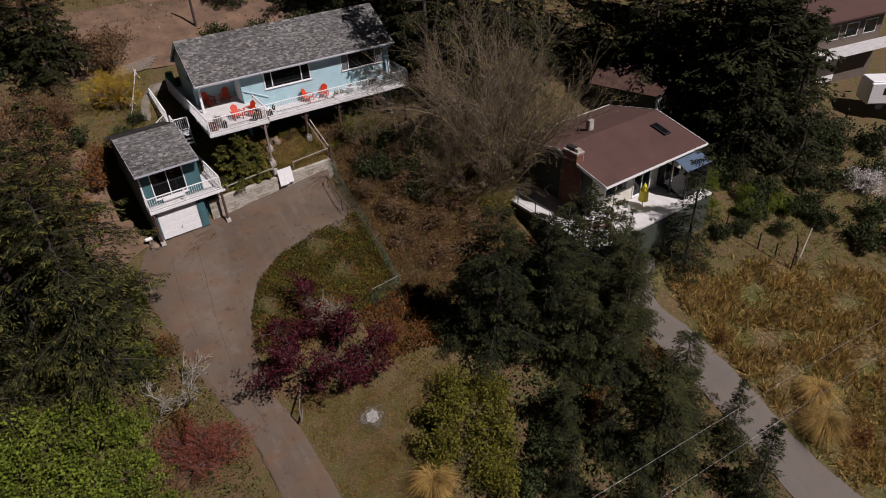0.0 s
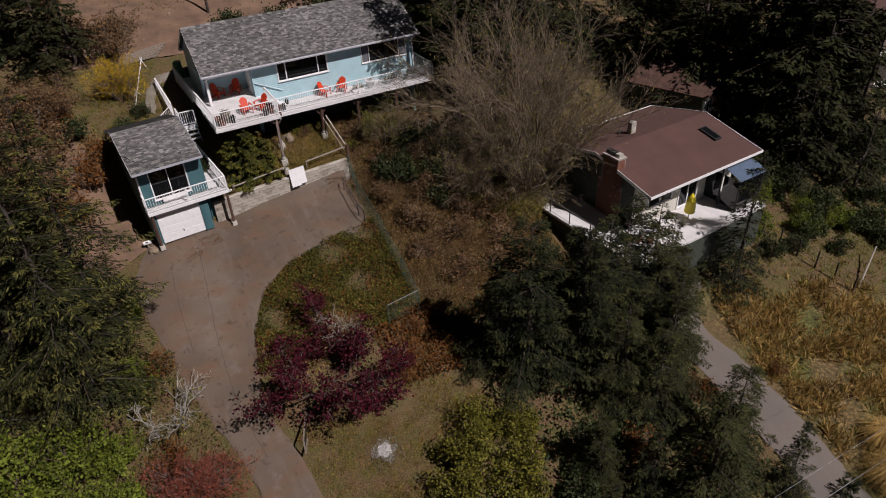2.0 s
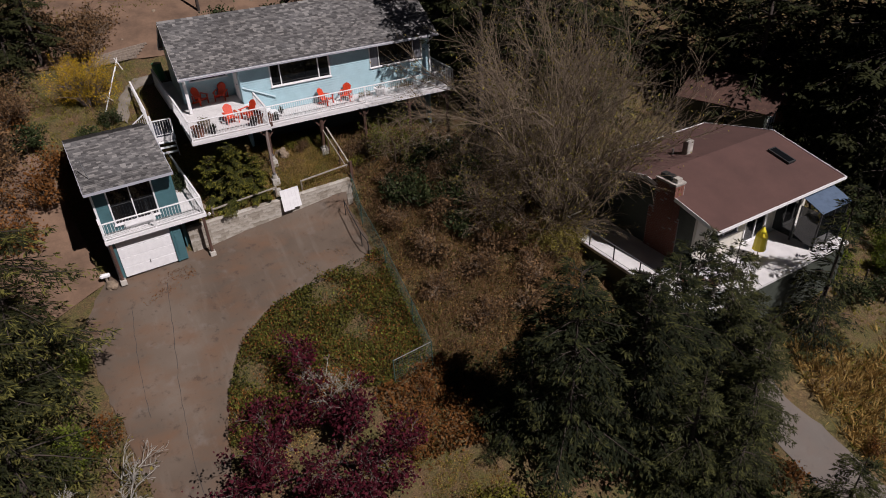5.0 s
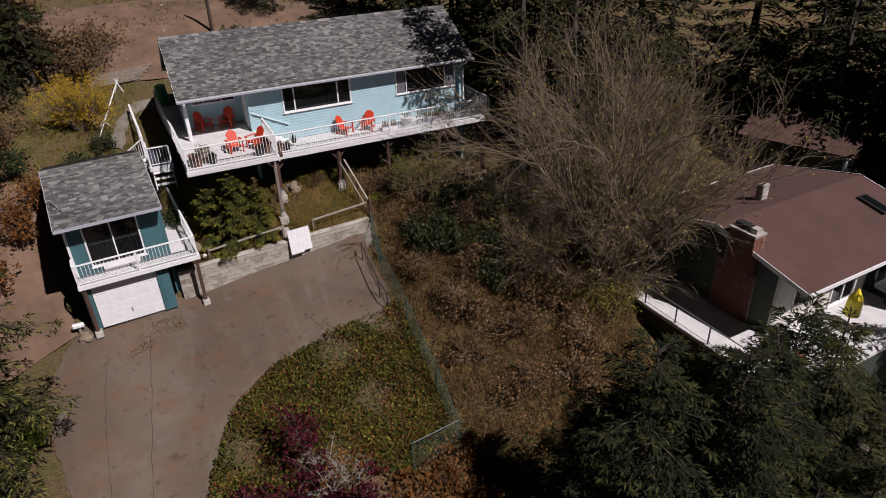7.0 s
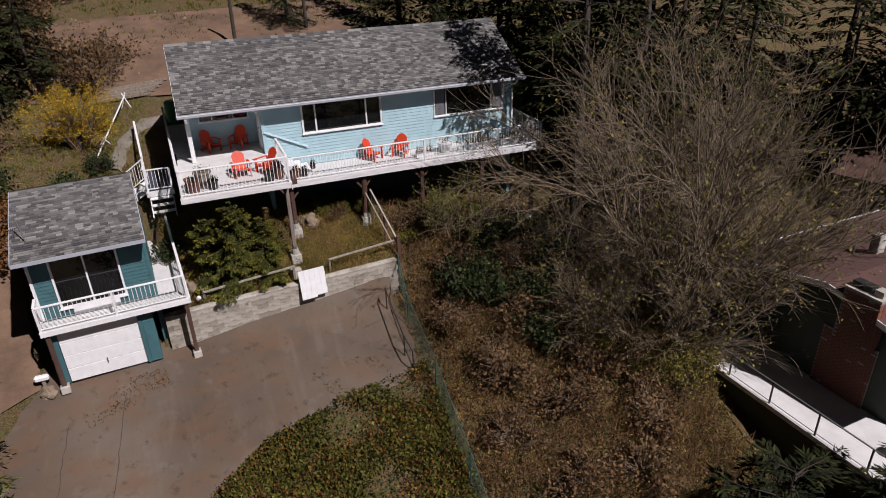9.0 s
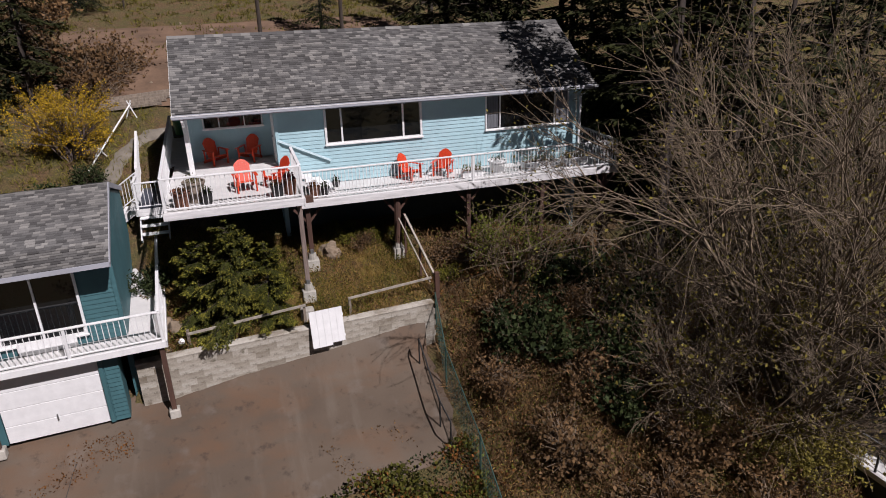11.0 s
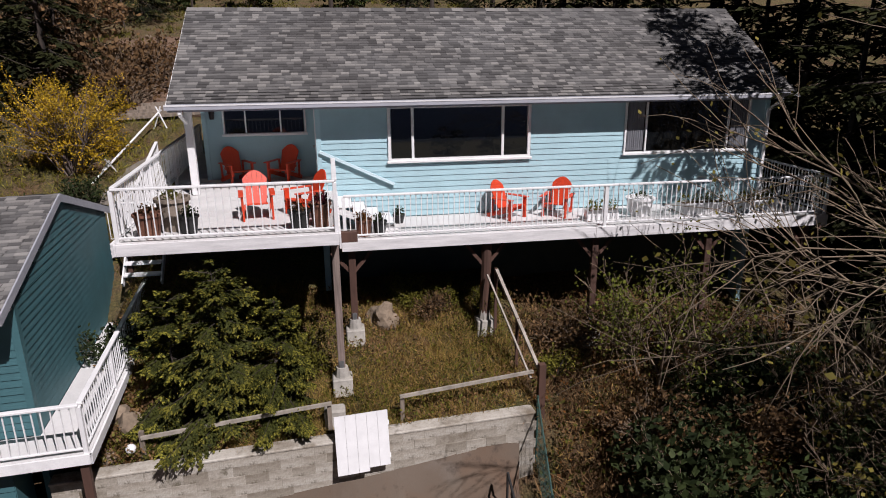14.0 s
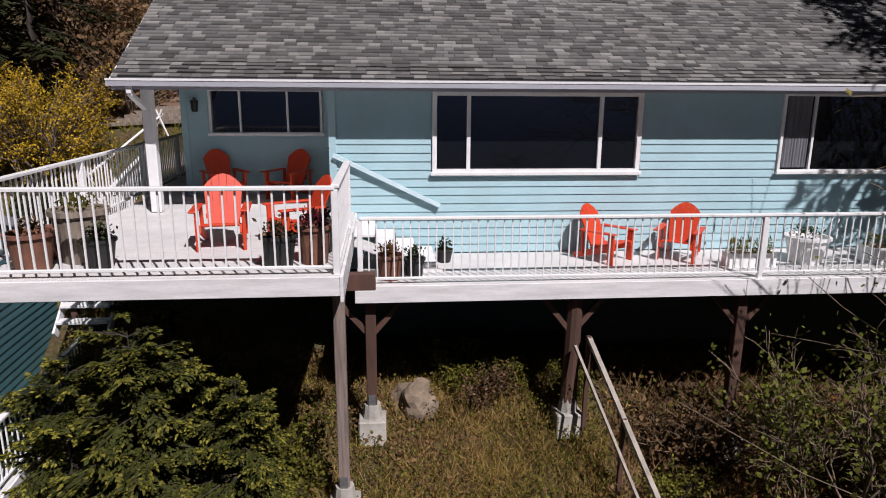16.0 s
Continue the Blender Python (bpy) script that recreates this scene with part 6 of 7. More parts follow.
def build_shrubs():
    rng = random.Random(3)
    bush = put(conifer(31, 6.2, 3.0, LEAF_BUSH, BUSH_TIP, 1.5, "dense olive-green evergreen shrub with layered sprays below the deck", 0.02, "shrub", 0.5, 0.5), 1.1, -3.15, 40)
    bush["category"] = "shrub"
    bush.matrix_basis = bush.matrix_basis @ Matrix.Diagonal((0.4, 0.27, 0.56, 1.0))
    for x, y, rz, k in ((0.15, -2.7, 190, 0.42), (2.1, -2.8, 100, 0.38), (1.2, -2.3, 300, 0.45)):
        again(bush, x, y, rz).matrix_basis @= Matrix.Diagonal((k * 0.85, k * 0.75, k, 1.0))
    low = put(shrub(40, 0.9, 0.7, 0.8, 3500, 0.06, LEAF_TERRACE, "low olive-green shrub in the shade of the deck", name="low_shrub", twigs=DARKBARK, group="low shrubs"), 2.5, -1.7)
    for x, y, s in ((4.9, 0.0, 0.8), (5.8, -0.2, 0.7), (6.6, -0.6, 0.8), (0.3, -1.8, 1.1), (7.9, -1.9, 0.9), (2.2, -3.3, 0.7)):
        again(low, x, y, x * 70, s)
    put(shrub(32, 1.9, 1.7, 2.6, 24000, 0.055, LEAF_YELLOW, "yellow flowering broom bush", name="broom_bush", twigs=PLUMBARK, twig_n=160, shoots=140), -4.3, 6.4)
    put(shrub(33, 2.2, 2.0, 1.9, 12000, 0.1, LEAF_RED, "dull red weeping maple shrub", name="weeping_shrub", inner=0.7, aspect=0.3, twig_n=200, shoots=160, twigs=PLUMBARK), -7.0, -18.9, 0, 1.15)
    hedge = put(shrub(34, 1.5, 1.5, 1.9, 6000, 0.14, LEAF_TERRACE, "rounded olive-green garden hedge bush", name="hedge_bush", lumps=22, group="hedge bushes", open_=0.2, shoots=40), 4.0, -22.6)
    for x, y, s in ((3.0, -24.2, 0.9), (5.8, -21.6, 0.85), (6.2, -24.6, 1.0), (7.4, -22.4, 0.75), (5.0, -26.2, 0.9)):
        again(hedge, x, y, rng.uniform(0, 360), s)
    green = put(shrub(35, 2.0, 2.0, 2.4, 4200, 0.16, LEAF_GREEN, "bright fresh green leafy bush", name="leafy_bush", group="leafy bushes"), -12.6, -18.4)
    for x, y, s in ((-11.4, -15.8, 1.0), (-14.8, -18.8, 1.1), (-13.4, -15.6, 1.1), (-15.6, -16.0, 1.2), (-10.4, -18.4, 0.8), (-11.6, -20.6, 1.0), (-9.8, -16.2, 0.6), (-9.6, -20.6, 0.6), (-13.6, -21.5, 1.0), (26.3, -16.2, 0.5), (33.2, -18.6, 0.5), (34.8, -17.4, 0.5), (36.4, -19.2, 0.55), (31.4, -16.0, 0.5), (28.4, -15.2, 0.45), (30.4, -17.2, 0.6), (32.5, -15.2, 0.6), (-8.1, -12.6, 0.55), (-7.6, -9.0, 0.45)):
        again(green, x, y, rng.uniform(0, 360), s)
    brown = put(shrub(36, 1.6, 1.6, 1.5, 1700, 0.13, LEAF_BROWN, "tangled dry brown bramble thicket", name="bramble", twig_n=170, group="brambles"), 9.2, -8.8)
    slope = ((10.8, -10.6, 1.0), (12.6, -9.2, 1.0), (8.4, -6.0, 0.8), (10.6, -6.6, 0.9), (12.8, -6.4, 1.0), (14.4, -9.8, 1.0), (8.3, -11.2, 0.8), (13.6, -11.8, 1.0), (11.4, -4.0, 0.9), (13.6, -3.6, 1.0), (15.4, -4.6, 1.0), (-3.6, 10.6, 1.2), (-2.8, 12.6, 1.1), (-5.2, 12.4, 1.4), (-10.2, 20.9, 1.8), (-7.5, 19, 1.5), (-10.5, 27, 2.0))
    bank_tops = ((5.4, -0.5, 0.4), (9.4, -3.8, 0.8), (8.6, -1.2, 0.7), (11.0, -1.8, 0.8), (13.0, -1.4, 0.8), (9.6, -13.2, 0.9), (11.8, -13.6, 0.9), (-9.0, 3.0, 1.2), (-8.2, 6.0, 1.2), (-11.0, 5.0, 1.5), (-10.2, 1.0, 1.2), (-12.5, 1.0, 1.6), (18.5, -4.6, 1.0), (20.5, -5.2, 1.0), (16.8, -5.6, 1.0))
    for x, y, s in slope + bank_tops:
        again(brown, x, y, rng.uniform(0, 360), s)
    budding = put(shrub(41, 1.5, 1.4, 1.7, 6000, 0.085, LEAF_BUD, "straggling shrub with yellow-green young leaves below the maple", name="budding_shrub", twigs=PALETWIG, twig_n=140, group="budding shrubs", shoots=120, open_=0.7), 15.6, -10.4)
    for x, y, s in ((16.9, -9.9, 0.8), (14.2, -10.0, 0.8), (13.0, -8.6, 0.7), (17.9, -9.4, 0.6), (19.4, -7.0, 0.8)):
        again(budding, x, y, rng.uniform(0, 360), s)
    dark = put(shrub(37, 1.5, 1.5, 1.6, 1600, 0.19, LEAF_DARK, "dark green glossy evergreen bush", name="evergreen_bush", group="evergreen bushes"), 9.6, -5.0)
    # Several near (12, -4) are added to stand for the maple's shade there.
    thicket = ((-1.4, -1.2, 0.5), (11.6, -7.6, 0.8), (11.6, -3.2, 0.9), (13.1, -4.4, 1.0), (12.2, -5.8, 0.9), (14.6, -3.0, 1.0), (10.4, -4.0, 0.7), (12.6, -2.2, 0.8), (28.5, -16.8, 0.7), (33.0, -12.6, 0.9), (36, -14.5, 0.9), (31.6, -19.5, 0.6), (35.2, -18.2, 0.8), (8.4, -26.4, 0.9), (10.2, -24.6, 0.9), (12.6, -25.0, 0.9), (15.2, -24.8, 0.9), (6.6, -27.4, 0.8), (-7.8, 3.8, 0.8), (-13.5, 5.5, 1.6), (-4.6, 3.4, 0.6), (-3.6, 4.4, 0.5))
    garden_low = ((20.0, -18.6, 0.8), (38, -12, 1.1), (40.5, -14, 1.2), (4.5, 10.8, 0.9), (8, 10.5, 0.9), (11, 10.0, 1.1), (38, -22, 0.9), (-10.5, 12.0, 1.2), (-6.0, 27, 1.4), (-1, 29, 1.2), (5, 28, 1.2), (29.6, -19.2, 0.7), (33.6, -18.9, 0.8), (37.0, -17.6, 0.9), (31.0, -14.2, 0.8), (34.6, -15.8, 0.8), (36.2, -11.4, 1.0), (38.7, -20.6, 1.0), (46.0, -17.4, 1.2), (44.4, -15.4, 1.2), (48.0, -16.0, 1.3), (47.0, -20.2, 1.0))
    garden_mid = ((42.6, -19.6, 1.0), (50.5, -18.5, 1.3), (39.8, -24.6, 1.1), (41.5, -25.6, 1.0), (36.6, -19.6, 0.8), (43.0, -23.0, 1.0), (34.4, -21.0, 0.6), (43, -17.5, 0.9), (47, -14, 1.0), (40, -18.6, 0.8), (33.8, -5.6, 1.0), (36.0, -2.6, 1.2))
    for x, y, s in thicket + garden_low + garden_mid:
        again(dark, x, y, rng.uniform(0, 360), s)
    put(shrub(38, 2.2, 2.0, 2.0, 6000, 0.12, WHITE_BLOSSOM, "white blossoming garden shrub", name="blossom_shrub"), 45.2, -20.8)
    rust = put(shrub(39, 1.3, 1.3, 1.3, 1700, 0.13, LEAF_RUST, "rusty brown leafy shrub", name="rusty_shrub", twig_n=120, group="rusty shrubs"), 4.6, -16.6, 0, 0.6)
    for x, y, s in ((5.4, -15.4, 0.5), (3.7, -17.4, 0.5), (-7.2, -12.4, 0.8), (-7.6, -17.2, 0.9), (-6.5, 2.0, 1.0), (-7.5, 0.5, 1.2), (-9.2, -1.5, 1.3), (-8.4, 4.8, 1.2), (-11.6, 3.0, 1.6), (15.4, -26.6, 1.0), (12.0, -25.6, 1.0), (17.8, -24.6, 0.9), (22.9, -25.4, 0.5), (24.6, -33.6, 0.9)):
        again(rust, x, y, rng.uniform(0, 360), s)
    pamp = []
    for k, (x, y, s) in enumerate(((1.9, -25.2, 1.0), (23.4, -32.4, 1.2), (25.0, -30.8, 1.0))):
        r = np.random.default_rng(50 + k)
        th = thing("pampas_grass", "fountain of dry straw-coloured pampas grass", "grass clump", pose(x, y, gz(x, y) - 0.05), "pampas clumps")
        n = 2600
        az = r.random(n) * math.tau
        out = r.uniform(0.1, 1.0, n)
        L = r.uniform(0.5, 1.7, n) * s
        a = np.stack([np.cos(az) * 0.2 * r.random(n), np.sin(az) * 0.2 * r.random(n), np.zeros(n)], -1)
        mid = a + np.stack([np.cos(az) * out * 0.4, np.sin(az) * out * 0.4, np.ones(n) * 0.75], -1) * L[:, None]
        tip = mid + np.stack([np.cos(az) * out * 0.75, np.sin(az) * out * 0.75, -0.45 * out], -1) * L[:, None]
        w = np.stack([-np.sin(az), np.cos(az), np.zeros(n)], -1) * 0.009
        v = np.stack([a - w, a + w, mid + w, mid - w, tip], 1).reshape(-1, 3)
        i = np.arange(n)[:, None] * 5
        raw("tuft", v, np.concatenate([i + np.array([[0, 1, 2]]), i + np.array([[0, 2, 3]]), i + np.array([[3, 2, 4]])]), STRAW, th)


def build_cover():
    bank = [(3.2, -7.95), (6.95, -7.2), (6.6, -13.9), (4.0, -14.6), (1.0, -13.4), (-1.6, -14.6), (-2.9, -14.5), (-2.3, -12.2), (-1.0, -10.0), (1.0, -8.7)]
    cover("ivy", bank, 20000, 0.12, LEAF_OLIVE, "olive-green ivy and cotoneaster covering the bank beside the drive", 61, 0.28, patch=-0.25)
    cover("ivy", bank, 3500, 0.1, LEAF_SPRING, "lighter green ivy on the sunny bank", 81, 0.3, patch=0.1)
    cover("ground_cover", bank, 11000, 0.09, LEAF_RUST, "rusty red creeping plants among the ivy on the bank", 62, 0.32, patch=-0.2)
    cover("ground_cover", bank, 6000, 0.08, LEAF_DARK, "dark green creeping plants on the bank", 82, 0.22)
    cover("ground_cover", [(-2.9, -14.5), (-2.3, -12.2), (0.5, -13.0), (1.0, -15.0), (-1.6, -16.5)], 3500, 0.12, STRAW, "dry straw litter on the lower bank", 83, 0.12, 0.2)
    cover("ground_cover", [(3.2, -14.6), (6.8, -14.0), (7.2, -18.5), (3.4, -18.0)], 4000, 0.14, LEAF_RUST, "yellow-brown creeping shrubs along the garden fence", 63, 0.35)
    bank_end = [(-1.7, -3.9), (-0.1, -3.8), (0.0, -2.2), (-1.6, -1.6)]
    cover("undergrowth", bank_end, 2600, 0.07, LEAF_BROWN, "dry leaves and dirt on the bank beside the garage walkway", 86, 0.35)
    cover("undergrowth", bank_end, 900, 0.07, LEAF_OLIVE, "green weeds on the bank beside the garage walkway", 87, 0.4)
    grass_area("undergrowth", bank_end, 2500, 0.35, LEAF_RUST, "dead rusty stalks on the bank beside the garage walkway", 88, 7, 0.0, 0.014)
    terrace = [(-1.5, -3.9), (7.1, -3.2), (7.0, 0.3), (3.0, 0.4), (-1.5, 2.0)]
    grass_area("grass", terrace, 22000, 0.24, GRASS, "rough yellow-green grass on the terrace below the deck", 64, 7, 0.35, 0.011)
    grass_area("grass", terrace, 40000, 0.3, STRAW, "dry straw blades among the terrace grass", 65, 7, 0.3, 0.01)
    cover("weeds", terrace, 15000, 0.045, LEAF_TERRACE, "low weeds and creepers on the terrace", 66, 0.3, patch=-0.1)
    cover("weeds", terrace, 9000, 0.06, LEAF_BROWN, "dead brown weeds among the terrace grass", 89, 0.28, patch=0.0)
    cover("weeds", terrace, 5000, 0.05, LEAF_SPRING, "fresh green weeds on the terrace", 102, 0.22, patch=0.25)
    lawn = [(-2.5, -18.0), (4.5, -17.0), (7.0, -20.0), (3.0, -21.4), (1.0, -25.5), (-1.8, -27.0), (-2.2, -21.0)]
    grass_area("grass", lawn, 16000, 0.09, GRASS, "short patchy lawn with moss and bare ground", 67, 7, 0.6, 0.03)
    grass_area("grass", lawn, 16000, 0.09, STRAW, "short dry blades in the lawn", 68, 7, 0.6, 0.03)
    cover("lawn_moss", lawn, 9000, 0.06, LEAF_RUST, "brown withered moss in the lawn", 100, 0.03, 0.6, 0.3, 0.0, -0.1)
    cover("lawn_moss", lawn, 5000, 0.06, LEAF_SPRING, "green moss and clover in the lawn", 101, 0.03, 0.6, 0.3, 0.0, 0.35)
    field = [(22.6, -46), (22.4, -28), (22.2, -24), (23.6, -19.6), (29.5, -21.2), (33.3, -23.2), (38.5, -27.0), (52, -36), (52, -46)]
    grass_area("grass", field, 60000, 0.7, STRAW, "long dry straw-coloured grass on the slope by the lane", 69, 9, 0.75, 0.055)
    grass_area("grass", field, 20000, 0.4, GRASS, "green grass growing through the dry slope", 70, 9, 0.8, 0.055)
    grass_area("grass", field, 9000, 0.45, LEAF_BROWN, "brown dead stalks in the dry slope", 84, 9, 0.9, 0.06)
    cover("weeds", field, 5000, 0.1, LEAF_RUST, "rusty dead weeds on the dry slope", 95, 0.4, 0.4, 1.0, patch=0.1)
    cover("weeds", field, 5000, 0.1, LEAF_SPRING, "green weeds on the dry slope", 96, 0.35, 0.4, 1.0, patch=0.2)
    grass_area("grass", [(22.5, -19), (29, -17.5), (38, -17), (46, -22), (50, -34), (38.5, -26.5), (33, -22.7), (29, -20.8)], 14000, 0.22, GRASS, "green garden grass above the dry slope", 85, 7, 0.0, 0.045)
    grass_area("grass", [(17, -6), (32, -6), (34, 2), (18, 2)], 9000, 0.22, GRASS, "green grass behind the brown-roofed bungalow", 71)
    grass_area("grass", [(30, -18.5), (31, -8), (50, -10), (50, -20)], 14000, 0.2, GRASS, "mossy garden grass between the houses", 72, 7, 0.0, 0.04)
    grass_area("grass", [(-14, 13), (14, 16), (16, 34), (-18, 34)], 20000, 0.25, GRASS, "rough meadow grass behind the house", 73, 8, 1.0, 0.04)
    grass_area("grass", [(-8, 2.2), (-1.4, 2.0), (-1.4, 9.5), (-9, 10)], 8000, 0.3, GRASS, "rank grass on the bank beside the house", 74)
    under = [(6.75, -16.4), (16.5, -15.2), (18.0, -4.0), (15.0, 0.0), (7.3, 0.2), (7.0, -4.0)]
    grass_area("undergrowth", under, 40000, 0.6, LEAF_BROWN, "arching dead stalks tangled under the maple", 99, 8, 0.5, 0.022)
    cover("undergrowth", under, 30000, 0.075, LEAF_BROWN, "dead leaves and brown undergrowth beneath the maple", 75, 0.5)
    cover("undergrowth", under, 13000, 0.16, STRAW, "dry straw stalks lying in the undergrowth", 97, 0.35, 0.12, 0.6, patch=-0.1)
    cover("undergrowth", under, 7000, 0.08, LEAF_RUST, "rusty dead leaves in the undergrowth", 98, 0.4, patch=0.0)
    cover("undergrowth", under, 18000, 0.08, LEAF_OLIVE, "green weeds in the undergrowth beneath the maple", 76, 0.4)
    cover("undergrowth", [(-8.0, -10), (-6.6, -12), (-5.6, -16), (-5.2, -22), (-6.8, -25), (-10, -24.4), (-13, -26.5), (-16.5, -23), (-17.4, -16), (-18, -10), (-9, -6)], 14000, 0.11, LEAF_OLIVE, "leafy undergrowth below the firs along the drive", 77, 0.5)
    cover("undergrowth", [(6.5, -15), (18, -15), (19, -20), (18.6, -27), (18.3, -33), (15.5, -35.5), (11, -34.2), (7.4, -35.0), (4.2, -33), (2.2, -30.2), (1.6, -26), (7.5, -22)], 8000, 0.22, LEAF_DARK, "dark undergrowth below the firs", 78, 0.4)
    cover("undergrowth", [(-14, 1), (-10.5, 1), (-12, 9), (-20, 9)], 4000, 0.2, LEAF_BROWN, "dry leaves on the bank beside the track", 79, 0.5)


def pot(x, y, z, r, h, material, label, plant=None, seed=0, name="plant_pot"):
    p = thing(name, label, "plant pot", pose(x, y, z), "deck pots")
    bm = bmesh.new()
    n = 18
    prof = [(r * 0.72, 0), (r * 0.95, h * 0.9), (r * 1.06, h * 0.9), (r * 1.06, h), (r * 0.9, h), (r * 0.86, h * 0.85), (0.001, h * 0.85)]
    rings = [[bm.verts.new((q * math.cos(k * math.tau / n), q * math.sin(k * math.tau / n), zz)) for k in range(n)] for q, zz in prof]
    for a, b in zip(rings, rings[1:]):
        for k in range(n):
            bm.faces.new((a[k], a[(k + 1) % n], b[(k + 1) % n], b[k]))
    bm.faces.new(rings[0][::-1])
    part("pot", bm, material, p)
    if plant:
        rng = np.random.default_rng(seed)
        P = rng.normal(size=(170, 3)) * np.array([r * 0.38, r * 0.38, 0.05]) + np.array([0, 0, h + 0.06])
        P[:, 2] = np.maximum(P[:, 2], h * 0.87)
        v, f = scatter_leaves(P, rng, 0.055, 0.5, 0.9)
        raw("plant", v, f, plant, p)["kind"] = "stuff"
    return p


build_ground()
build_paving()
tar_cracks()
build_house()
curtain(10.41, 10.83, 5.64, 6.79, WALL_Y - 0.028)
curtain(13.14, 13.56, 5.64, 6.79, WALL_Y - 0.028)
build_decks()
build_garage()
build_landing()
build_wall()
mesh_fence()
build_neighbour()
build_shed()
build_far_houses()
build_trees()
build_shrubs()
build_cover()


# ---------------------------------------------------------------- loose things
def adirondack(name="garden_chair"):
    """A slatted garden chair with a fan back, facing -y."""
    c = thing(name, "bright red plastic slatted garden armchair on the deck", "chair", group="red garden chairs")
    for k in range(5):
        boxpart("seat_slat", (-0.25, 0.25, -0.28 + k * 0.1, -0.19 + k * 0.1, 0.34 - k * 0.022, 0.365 - k * 0.022), RED, c, bevel=0.006)
    tilt = pose(0, 0.2, 0.26, -24, 0, 0)
    for k in range(5):
        x = (k - 2) * 0.105
        def top(q):
            return 0.75 - 0.03 * (q / 0.105) ** 2
        bm = bmesh.new()
        prism(bm, [(x * 0.8 - 0.042, 0), (x * 0.8 + 0.042, 0), (x + 0.05, top(x + 0.05)), (x + 0.02, top(x + 0.02)), (x - 0.02, top(x - 0.02)), (x - 0.05, top(x - 0.05))], tilt @ Matrix.Diagonal((1, 0.022, 1, 1)))
        part("back_slat", bm, RED, c)
    for z in (0.12, 0.5):
        bm = bmesh.new()
        box(bm, -0.24, 0.24, 0.025, 0.05, z, z + 0.06, m=tilt)
        part("back_rail", bm, RED, c)
    for s in (-1, 1):
        boxpart("arm", (s * 0.33 - 0.06, s * 0.33 + 0.06, -0.34, 0.36, 0.53, 0.555), RED, c, bevel=0.01)
        boxpart("front_leg", (s * 0.3 - 0.02, s * 0.3 + 0.02, -0.3, -0.19, 0, 0.53), RED, c, bevel=0.006)
        bm = bmesh.new()
        beam(bm, (s * 0.26, -0.3, 0.31), (s * 0.26, 0.52, 0.04), 0.03, 0.11)
        part("rear_leg", bm, RED, c)
        bm = bmesh.new()
        beam(bm, (s * 0.3, 0.33, 0.1), (s * 0.31, 0.33, 0.53), 0.03, 0.05)
        part("arm_support", bm, RED, c)
    return c


def planter(x, y, z, w, d, h, label, seed):
    p = thing("planter_box", label, "planter", pose(x, y, z), "planters")
    bm = bmesh.new()
    for q in ((0, w, 0, 0.02, 0, h), (0, w, d - 0.02, d, 0, h), (0, 0.02, 0.02, d - 0.02, 0, h), (w - 0.02, w, 0.02, d - 0.02, 0, h)):
        box(bm, *q)
    part("box", bm, WHITE, p)
    boxpart("soil", (0.02, w - 0.02, 0.02, d - 0.02, 0.01, h - 0.03), SOIL, p)
    rng = np.random.default_rng(seed)
    P = rng.random((300, 3)) * np.array([w - 0.04, d - 0.04, 0.22]) + np.array([0.02, 0.02, h - 0.04])
    v, f = scatter_leaves(P, rng, 0.09, 0.2, 1.4)
    raw("plant", v, f, GRASS, p)["kind"] = "stuff"


